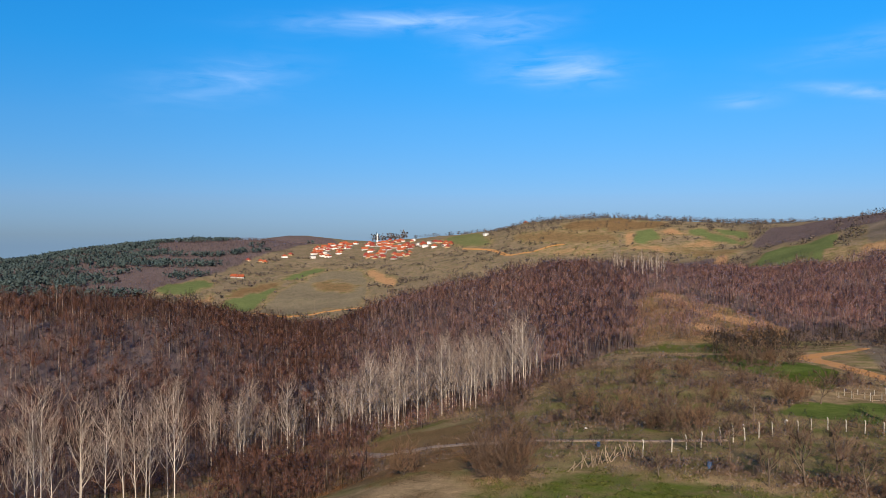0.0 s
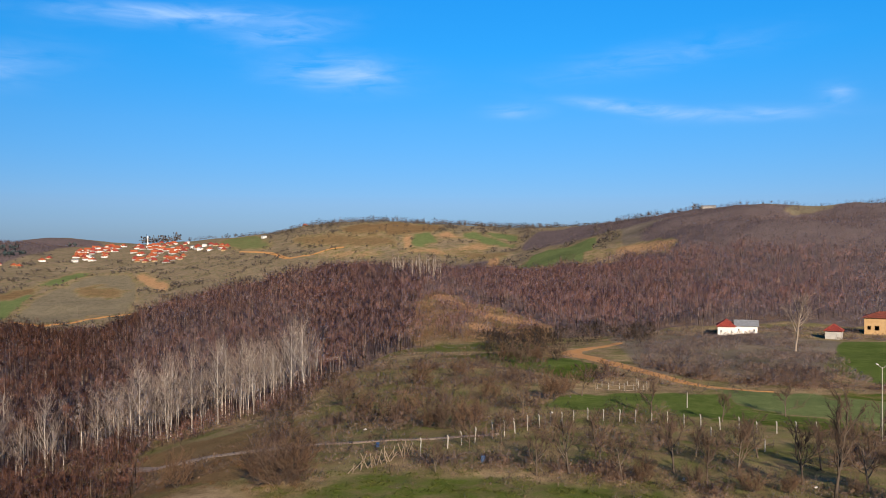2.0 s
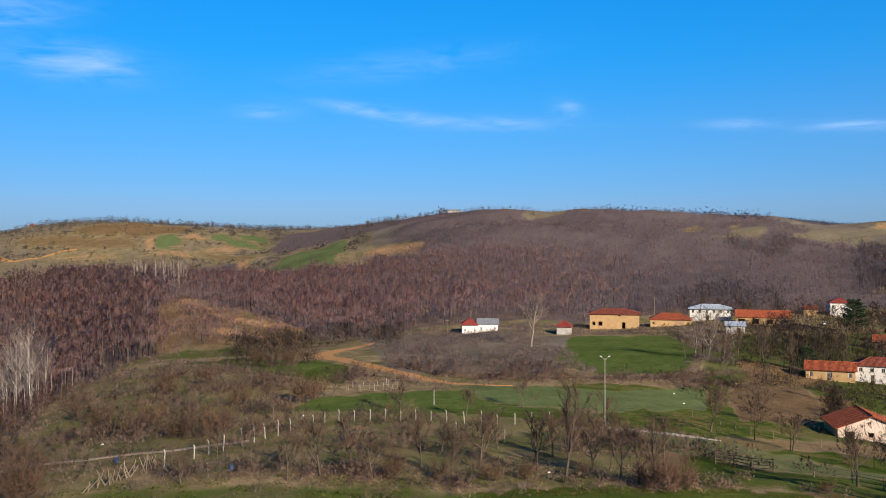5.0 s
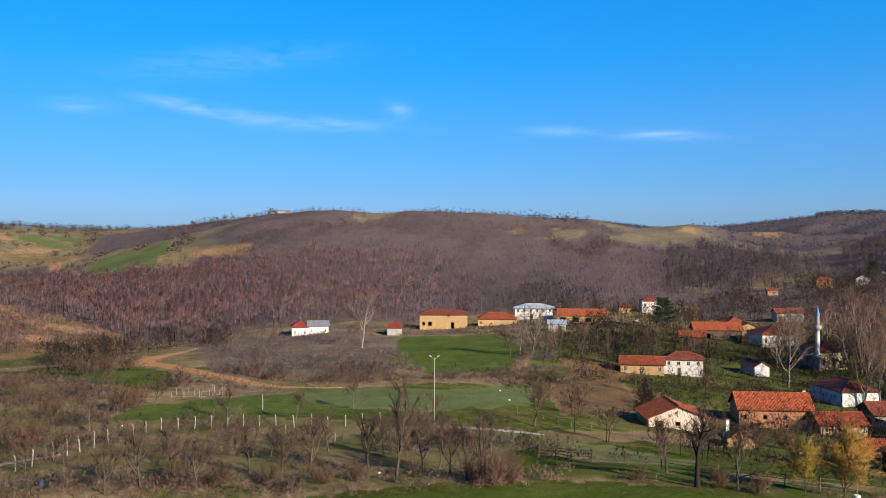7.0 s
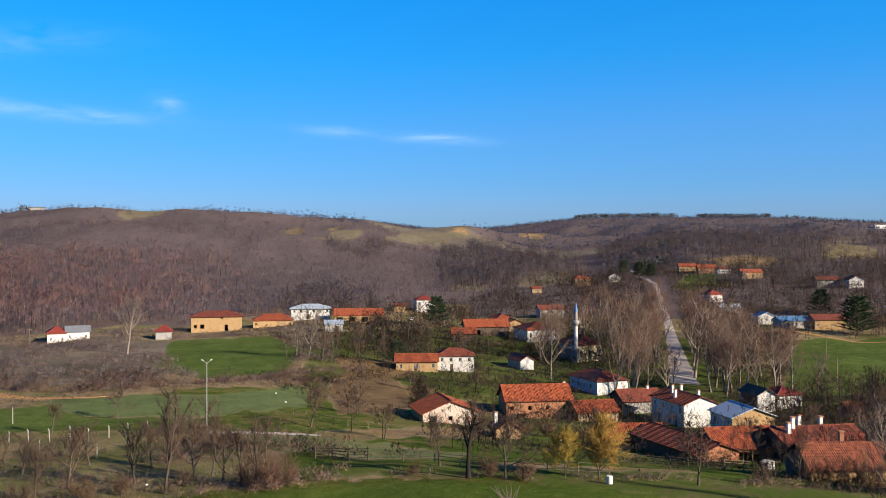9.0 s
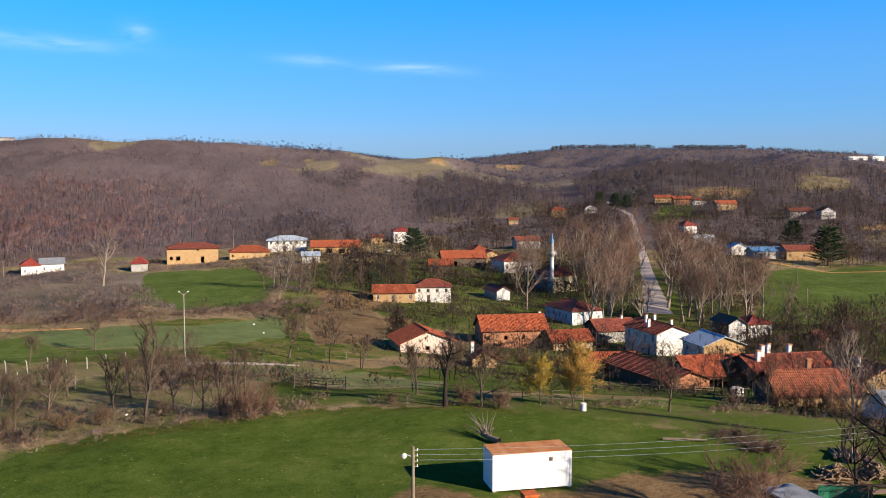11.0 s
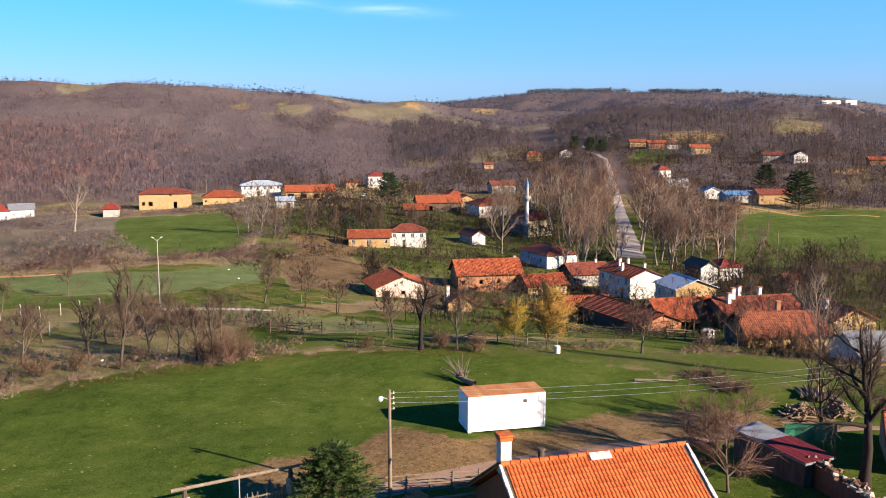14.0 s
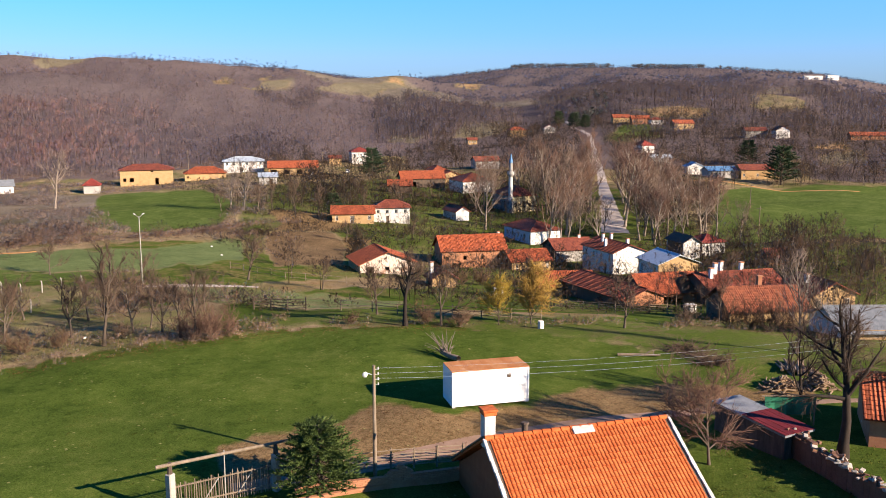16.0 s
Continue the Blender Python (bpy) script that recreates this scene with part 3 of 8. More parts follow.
DRY = [
    patch((45, 52.5), (49, 55), (53.3, 56.5), (57.2, 59.5), (61, 57), (66.5, 60), (70.6, 64.5), (77.9, 67.5), (84.3, 69.5), (84.4, 63.5), (78, 60.5), (68.8, 55.5), (63, 51), (54.8, 48.5), (45.7, 47.5)),
    patch((-2, 95), (5, 100), (3, 135), (-3, 128)), patch((49, 190), (53, 200), (55, 228), (50, 214)),
    patch((80, 470), (95, 480), (95, 600), (82, 560)),
]
SOIL = [
    patch((13.4, 500), (14.4, 530), (16.0, 455), (17.6, 412), (19.4, 394), (20.6, 385), (20.6, 374), (18.6, 382), (17.2, 396), (15.6, 430)), patch((15.9, 372), (16.8, 366), (17.8, 356), (17.6, 345), (16.0, 355)), patch((19.6, 420), (21.4, 372), (21.6, 352), (20.6, 360)),
]


def land_cover(a, r, shapes, soft=0.0):
    out = np.zeros(np.shape(a))
    wob_a = a + 0.12 * swell(r * 0.7, a * 11, 40, 11)
    wob_r = r * (1 + 0.012 * swell(r * 0.5 + 90, a * 13, 30, 12))
    for s in shapes:
        out = np.maximum(out, inside(wob_a, wob_r, s))
    return out


def soften(g, times):
    for _ in range(times):
        p = np.pad(g, 1, mode="edge")
        g = (p[1:-1, 1:-1] * 2 + p[:-2, 1:-1] + p[2:, 1:-1] + p[1:-1, :-2] + p[1:-1, 2:]) / 6
    return g


def add_mesh(name, verts, tris, materials, index=None, smooth=False, normals=None, **attributes):
    """A mesh object from arrays of corners and triangles (or quads)."""
    me = bpy.data.meshes.new(name)
    verts, tris = np.asarray(verts, np.float32), np.asarray(tris, np.int32)
    k = tris.shape[1]
    me.vertices.add(len(verts))
    me.vertices.foreach_set("co", verts.ravel())
    me.loops.add(tris.size)
    me.loops.foreach_set("vertex_index", tris.ravel())
    me.polygons.add(len(tris))
    me.polygons.foreach_set("loop_start", np.arange(0, tris.size, k, dtype=np.int32))
    for m in materials:
        me.materials.append(m)
    if index is not None:
        me.polygons.foreach_set("material_index", np.asarray(index, np.int32))
    me.polygons.foreach_set("use_smooth", np.full(len(tris), smooth))
    for key, values in attributes.items():
        me.attributes.new(key, "FLOAT", "POINT").data.foreach_set("value", np.asarray(values, np.float32).ravel())
    if normals is not None:
        me.attributes.new("custom_normal", "FLOAT_VECTOR", "POINT").data.foreach_set("vector", np.asarray(normals, np.float32).ravel())
    me.update(calc_edges=True)
    return new(name, me)


def far_fields():
    """Middles and turns of the plots that the hedges on the far hills part."""
    rng = np.random.RandomState(90)
    n = 340
    return rng.uniform(-900, 1000, n), rng.uniform(950, 2300, n), rng.uniform(-0.5, 0.5, n)


# single fields: what grows there, how closely, and the corners
FIELDS = [
    ("crop", 0.9, patch((-14.8, 1220), (-14.0, 1348), (-11.5, 1454), (-10.4, 1574), (-11.0, 1438), (-11.5, 1350), (-12.6, 1202))),
    ("crop", 1.0, patch((-10.5, 1576), (-8.4, 1754), (-7.5, 1718), (-9.3, 1572))),
    ("dry", 0.75, patch((-14.0, 1370), (-12.6, 1486), (-10.4, 1574), (-10.8, 1490), (-11.8, 1418))),
    ("pasture", 0.8, patch((-11.1, 1328), (-10.4, 1472), (-7.5, 1682), (-5.3, 1636), (-4.8, 1478), (-5.3, 1252), (-8.2, 1174), (-10.4, 1104), (-12.4, 1190))),
    ("dry", 0.6, patch((-8.8, 1538), (-6.8, 1532), (-5.3, 1450), (-6.1, 1390), (-8.2, 1436))),
    ("soil", 0.85, patch((-5.3, 1654), (-4.3, 1604), (-3.0, 1458), (-3.2, 1392), (-4.4, 1484))),
    ("soil", 0.7, patch((-16.5, 1302), (-14.8, 1394), (-14.7, 1356), (-15.7, 1276))),
    ("crop", 0.8, patch((-18.6, 1430), (-17.4, 1526), (-15.0, 1576), (-14.6, 1496), (-16.0, 1420), (-17.4, 1382))),
    ("crop", 0.6, patch((-0.1, 1956), (1.0, 2120), (2.4, 2080), (3.2, 1738), (2.1, 1714), (0.6, 1828))),
    ("soil", 0.8, patch((11.7, 1556), (12.3, 1552), (12.4, 1446), (11.8, 1450))),
    ("crop", 0.9, patch((12.5, 1584), (13.3, 1608), (14.1, 1500), (13.3, 1454), (12.4, 1442))),
    ("soil", 0.85, patch((13.7, 1566), (14.7, 1624), (15.8, 1534), (14.9, 1518))),
    ("soil", 0.62, patch((9.4, 1448), (11.9, 1414), (15.8, 1454), (17.9, 1514), (17.9, 1428), (14.4, 1380), (9.4, 1414))),
    ("soil", 0.6, patch((5.4, 1526), (8.0, 1480), (9.6, 1444), (9.6, 1414), (6.5, 1468))),
    ("crop", 0.95, patch((15.6, 1628), (17.2, 1590), (19.3, 1422), (18.0, 1442), (15.9, 1550))),
    ("crop", 0.8, patch((16.9, 1642), (19.0, 1634), (19.5, 1458), (18.1, 1556))),
    ("dry", 0.8, patch((7.6, 1762), (13.3, 1742), (15.2, 1656), (11.9, 1578), (8.0, 1656))),
    ("dry", 0.6, patch((4.3, 1738), (6.5, 1684), (11.2, 1570), (11.4, 1464), (8.0, 1512), (5.4, 1604))),
    ("dry", 0.55, patch((14.4, 1432), (19.5, 1330), (18.1, 1258), (15.1, 1356))),
    ("soil", 0.9, patch((17.1, 1180), (17.3, 1278), (18.2, 1274), (17.9, 1188), (17.5, 1154))),
    ("crop", 1.1, patch((19.1, 996), (21.1, 1214), (24.4, 1170), (24.1, 1046), (23.4, 884), (21.3, 914))),
    ("soil", 0.6, patch((25.5, 892), (26.0, 1040), (28.4, 1008), (29.5, 918), (28.8, 832), (27.4, 858))),
    ("pasture", 0.9, patch((35.4, 1110), (36.3, 1174), (38.6, 1200), (38.3, 1118), (36.3, 1106))),
    ("pasture", 0.9, patch((52.1, 1014), (53.6, 1178), (56.0, 1318), (57.2, 1400), (59.9, 1300), (56.7, 1150), (54.3, 1052))),
    ("pasture", 0.8, patch((47.4, 948), (49.6, 1106), (50.9, 1098), (50.4, 1054))),
    ("soil", 0.7, patch((56.6, 1370), (57.2, 1440), (57.9, 1390))),
    ("soil", 0.6, patch((61.0, 1560), (63.4, 1640), (63.2, 1500), (61.5, 1480))),
    ("dry", 0.6, patch((45.8, 974), (46.7, 1132), (47.3, 1062), (46.5, 960))),
    ("pasture", 0.8, patch((56.6, 592), (57.8, 686), (59.3, 668), (58.8, 568))),
    ("pasture", 0.8, patch((61.1, 638), (61.8, 816), (64.7, 800), (64.4, 684), (62.8, 608))),
    ("lush", 0.9, patch((71.4, 574), (71.9, 660), (74.5, 614), (74.2, 572))),
    ("soil", 0.7, patch((83.2, 502), (83.5, 532), (85.2, 536), (85.5, 522))),
    ("pasture", 0.9, patch((83.9, 452), (83.6, 488), (86.0, 500), (86.3, 460))),
    ("soil", 0.5, patch((71.9, 738), (74.3, 762), (77.0, 746), (77.4, 698), (75.7, 692))),
    ("pasture", 0.45, patch((79.6, 766), (79.3, 1046), (80.9, 950), (82.8, 814), (82.5, 746))),
    ("plough", 0.85, patch((48.9, 192), (53.1, 202), (54.0, 181), (54.0, 158), (49.1, 146), (48.7, 182))),
    ("dry", 0.5, patch((48.0, 127), (51.7, 132), (56.8, 142), (59.5, 145), (59.5, 134), (51.7, 120), (48.0, 117))),
    ("crop", 0.85, patch((31.5, 166), (33.3, 168), (41.6, 165), (47.3, 187), (47.6, 152), (41.6, 140), (36, 141), (33, 146))),
    ("lush", 0.9, patch((29.0, 143), (36, 141), (41.0, 139), (36, 133), (29, 132))),
    ("lush", 0.8, patch((40.6, 113), (44.1, 112), (44.2, 102), (40.9, 101))),
    ("crop", 0.6, patch((41.5, 126), (50, 119), (58, 111), (57, 97), (50, 98), (43, 108))),
    ("plough", 0.6, patch((81.1, 462), (81.7, 500), (83.3, 440), (83.0, 380))),
    ("plough", 0.55, patch((55, 172), (58, 186), (60, 178), (58.5, 160), (56, 160))),
    ("dry", 0.5, patch((60, 96), (66, 100), (72, 104), (73, 98), (66, 92), (60, 90))),
    ("crop", 0.75, patch((33.2, 1170), (34.5, 1300), (39.0, 1310), (38.8, 1205), (36.5, 1190))),
    ("soil", 0.6, patch((44.0, 985), (44.8, 1012), (46.6, 1030), (46.9, 1090), (46.2, 1060), (44.9, 1000))),
    ("soil", 0.55, patch((48.6, 1100), (50.4, 1230), (50.9, 1240), (49.2, 1110))),
    ("soil", 0.55, patch((59.8, 1320), (61.5, 1500), (63.0, 1460), (62.8, 1430), (61.0, 1440))),
    ("pasture", 0.7, patch((66.6, 1120), (67.4, 1210), (70.2, 1150), (69.8, 1110))),
    ("grass", 0.62, patch((9.5, 262), (11, 292), (22, 302), (20, 266))),
]


def build_ground():
    na, nr = len(AZ) - 1, len(RAD)          # the ring closes on itself
    a, r = np.meshgrid(AZ, RAD, indexing="ij")
    cover = {k: soften(land_cover(a, r, s), n) for k, s, n in (("grass", GRASS, 1), ("dry", DRY, 2), ("soil", SOIL, 1), ("lush", LUSH, 3))}
    for k in ("heath", "pasture", "plough", "crop"):
        cover[k] = np.zeros(a.shape)
    cover["grass"] = np.maximum(cover["grass"], soften(0.6 * land_cover(a, r, [patch((3, 30), (28, 30), (33, 77), (20, 81), (9, 82), (3, 72))]), 3))
    cover["dry"] = np.maximum(cover["dry"], 0.62 * land_cover(a, r, [patch((-13, 88), (2, 84), (7, 100), (5, 140), (-3, 160), (-11, 150))]))
    cover["dry"] = np.maximum(cover["dry"], 0.4 * land_cover(a, r, [patch((34, 128), (50, 112), (57, 118), (56, 150), (48, 188), (36, 170))]))
    cover["grass"] = np.maximum(cover["grass"], soften(0.62 * land_cover(a, r, GARDENS[:1]) + 0.28 * land_cover(a, r, GARDENS[2:3]) + 0.44 * land_cover(a, r, GARDENS[1:2]) + 0.42 * land_cover(a, r, GARDENS[3:]), 2))
    woods = soften(np.clip(land_cover(a, r, WOODS) - land_cover(a, r, CLEARINGS), 0, 1), 2)
    cover["dry"] = np.maximum(cover["dry"], soften(0.95 * land_cover(a, r, [patch((49, 163), (55.3, 172), (55.6, 196), (49.6, 188)), patch((50, 208), (53.4, 214), (53.2, 240), (49, 232))]), 1))
    cover["heath"][r > 1000] = 0.78
    cover["heath"][(r > 1000) & (a < 26) & (a > -22)] = 0.5
    cover["heath"] = np.maximum(cover["heath"], soften(0.62 * land_cover(a, r, [patch((27, 188), (37, 186), (39, 214), (39, 292), (36, 320), (25, 320), (25, 300))]), 2))
    cover["soil"] = np.maximum(cover["soil"], soften(0.36 * land_cover(a, r, CLEARINGS[2:3]), 1))
    cover["dry"] = np.maximum(cover["dry"], soften(0.5 * land_cover(a, r, CLEARINGS[2:3]), 1))
    cover["grass"][r > 1000] = 0
    upland = (a > 58) & (a < 98) & (r > 400) & (r < 1050) & (cover["lush"] < 0.2)
    cover["heath"][upland] = 0.3
    woods = np.maximum(woods, soften(0.72 * upland, 2))
    for kind, how, corners in FIELDS:
        here = soften(land_cover(a, r, [corners]), 1)
        for k in cover:
            cover[k] = cover[k] * (1 - here * 0.9)
        cover[kind] = np.maximum(cover[kind], how * here)
        woods = woods * (1 - here)
    verts = np.stack([GX[:na], GY[:na], GZ[:na]], -1).reshape(-1, 3)
    i, j = np.meshgrid(np.arange(na), np.arange(nr - 1), indexing="ij")
    n = (i + 1) % na
    quads = np.stack([i * nr + j, i * nr + j + 1, n * nr + j + 1, n * nr + j], -1).reshape(-1, 4)
    ob = add_mesh("ground", verts, quads, [MAT["ground"]], smooth=True, litter=woods[:na], **{k: v[:na] for k, v in cover.items()})
    tagged(ob, "rolling hill country with meadows, fields and leaf litter", "ground", kind="structure")


build_ground()


def ribbon(name, label, line, width, material, lift=0.05, category="road"):
    """A road or track laid on the land along (azimuth, distance) points."""
    pts = [at(a, d).to_2d() for a, d in line]
    s = np.concatenate([[0], np.cumsum([(q - p).length for p, q in zip(pts, pts[1:])])])
    t = np.arange(0, s[-1], max(1.0, s[-1] / 160))
    x, y = flow(t, s, [p.x for p in pts]), flow(t, s, [p.y for p in pts])
    dx, dy = np.gradient(x), np.gradient(y)
    k = np.hypot(dx, dy)
    w = flow(t, s, width if isinstance(width, (list, tuple)) else [width] * len(pts)) / 2
    verts = []
    cuts = (-1, -0.5, 0, 0.5, 1)
    for c in cuts:
        wob = w * c * (1 + 0.12 * swell(t, t * 0 + c * 30, 14, 21))
        px, py = x - dy / k * wob, y + dx / k * wob
        verts.append(np.stack([px, py, ground(px, py) + lift * (1.0 if abs(c) < 1 else -0.6)], -1))
    n = len(t)
    v = np.concatenate(verts)
    quads = [(c * n + i, c * n + i + 1, (c + 1) * n + i + 1, (c + 1) * n + i) for c in range(len(cuts) - 1) for i in range(n - 1)]
    tagged(add_mesh(name, v, quads, [material], smooth=True), label, category, kind="structure")


# ---------------------------------------------------------------- woods
DIRT_ROAD = [(25.8, 288), (24.4, 263), (22.75, 238), (24.0, 222), (26.2, 198), (29.3, 178), (33.5, 168), (35.2, 167.6)]
SLOPE_PATH = [(-13, 164), (-10.4, 168), (-6.8, 160), (-3.1, 134), (1.7, 114), (6.5, 104), (12.3, 100), (18, 107)]


def off_tracks(x, y):
    """True where no track runs."""
    ok = np.ones(len(x), bool)
    for line, free in ((DIRT_ROAD, 4.6), (SLOPE_PATH, 2.4)):
        for p, q in zip(line, line[1:]):
            p, q = at(*p).to_2d(), at(*q).to_2d()
            d = q - p
            t = np.clip(((x - p.x) * d.x + (y - p.y) * d.y) / d.length_squared, 0, 1)
            ok &= np.hypot(x - p.x - t * d.x, y - p.y - t * d.y) > free
    return ok


def stand_tree(rng, slivers, trunk_low=0.3, spread=0.2, width=0.009, bush=False, up=0.6):
    """One bare tree, one metre high: a tapered trunk and thin rising boughs. Returns corners, triangles, material index."""
    v, f, mi = [], [], []
    if not bush and slivers > 8:
        for k in range(3):
            a = k * 2.094
            v.append((0.011 * math.cos(a), 0.011 * math.sin(a), -0.03))
        lean = rng.uniform(-0.04, 0.04, 2)
        v.append((lean[0], lean[1], 0.85))
        f += [(0, 1, 3), (1, 2, 3), (2, 0, 3)]
        mi += [0, 0, 0]
    for k in range(slivers):
        a = rng.uniform(0, 6.283)
        out = Vector(rng.normal(0, 1, 3)).normalized()
        deep = rng.uniform(0.15, 1.0) ** 0.5
        if bush:
            out.z = abs(out.z)
            p = np.array((out.x * 0.62, out.y * 0.62, out.z * 0.6)) * deep
            reach = rng.uniform(0.2, 0.4)
        elif k < 5:
            # main limbs
            p, deep, reach = np.array((0, 0, rng.uniform(trunk_low, trunk_low + 0.2))), 0.4, rng.uniform(0.25, 0.4)
        else:
            tall = (1 - trunk_low) * 0.46
            p = np.array((out.x * spread, out.y * spread, out.z * tall)) * deep * 0.85 + np.array((0, 0, trunk_low + tall))
            reach = rng.uniform(0.14, 0.3)
        way = np.array(out) * 0.6 + rng.normal(0, 0.4, 3) + np.array((0, 0, 0.3 if bush else up))
        tip = p + way / np.linalg.norm(way) * reach
        w = width * rng.uniform(0.6, 1.4)
        side = np.cross(tip - p, p - np.array((0, 0, 0.1 if bush else 0.45)) + rng.normal(0, 0.08, 3))
        side = side / (np.linalg.norm(side) + 1e-6) * w
        b = len(v)
        # a spray of twigs that opens outwards
        v += [tuple(tip - side), tuple(tip + side), tuple(p)] if width > 0.025 else [tuple(p - side), tuple(p + side), tuple(tip)]
        f += [(b, b + 1, b + 2)]
        mi += [1]
    v, f = np.array(v), np.array(f)
    # the mass of twigs is shaded as one rounded crown
    n = v - np.array((0, 0, 0.1 if bush else 0.55))
    n[:, :2] *= 1.0 if bush else 1.8
    n = n / (np.linalg.norm(n, axis=1)[:, None] + 1e-6) + np.array((0, 0, 0.25)) + rng.normal(0, 0.2, v.shape)
    n /= np.linalg.norm(n, axis=1)[:, None]
    face = np.cross(v[f[:, 1]] - v[f[:, 0]], v[f[:, 2]] - v[f[:, 0]])
    away = (face * n[f].mean(1)).sum(1) < 0
    f[away] = f[away][:, ::-1]
    return v, f, np.array(mi), n


def plant(name, x, y, high, materials, label, category, slivers=18, seed=1, kinds=6, bush=False, sink=0.1, **shape):
    """One mass of many bare trees at the places x, y."""
    rng = np.random.RandomState(seed)
    clear = off_tracks(x, y)
    x, y, high = x[clear], y[clear], high[clear]
    which = rng.randint(0, kinds, len(x))
    V, F, M, T, W, base = [], [], [], [], [], 0
    for k in range(kinds):
        tv, tf, tm, tn = stand_tree(rng, slivers, bush=bush, **shape)
        sel = np.nonzero(which == k)[0]
        if not len(sel):
            continue
        ang, h = rng.uniform(0, 6.283, len(sel)), high[sel]
        wide = h * rng.uniform(0.8, 1.25, len(sel))
        c, s = np.cos(ang), np.sin(ang)
        px = x[sel, None] + (tv[None, :, 0] * c[:, None] - tv[None, :, 1] * s[:, None]) * wide[:, None]
        py = y[sel, None] + (tv[None, :, 0] * s[:, None] + tv[None, :, 1] * c[:, None]) * wide[:, None]
        pz = ground(x[sel], y[sel])[:, None] - sink + tv[None, :, 2] * h[:, None]
        V.append(np.stack([px, py, pz], -1).reshape(-1, 3))
        W.append(np.stack([tn[None, :, 0] * c[:, None] - tn[None, :, 1] * s[:, None], tn[None, :, 0] * s[:, None] + tn[None, :, 1] * c[:, None],
                           np.repeat(tn[None, :, 2], len(sel), 0)], -1).reshape(-1, 3))
        n = len(tv)
        F.append((tf[None] + (base + np.arange(len(sel)) * n)[:, None, None]).reshape(-1, 3))
        M.append(np.tile(tm, len(sel)))
        T.append(np.repeat(rng.uniform(0, 1, len(sel)), n))
        base += n * len(sel)
    ob = add_mesh(name, np.concatenate(V), np.concatenate(F), materials, np.concatenate(M), smooth=True, normals=np.concatenate(W), tint=np.concatenate(T))
    return tagged(ob, label, category, kind="stuff")


def scatter(n, a0, a1, r0, r1, seed, shapes=None, but=None, pull=1.0):
    """n random places in a sector, kept to the given pieces of land; pull above 1 gathers them nearer."""
    rng = np.random.RandomState(seed)
    a = rng.uniform(a0, a1, n)
    r = np.sqrt(r0 * r0 + (r1 * r1 - r0 * r0) * rng.uniform(0, 1, n) ** pull)
    keep = np.ones(n, bool)
    if shapes:
        keep &= land_cover(a, r, shapes) > 0
    if but:
        keep &= land_cover(a, r, but) == 0
    a, r = a[keep], r[keep]
    return r * np.sin(np.radians(a)), r * np.cos(np.radians(a)), a, r


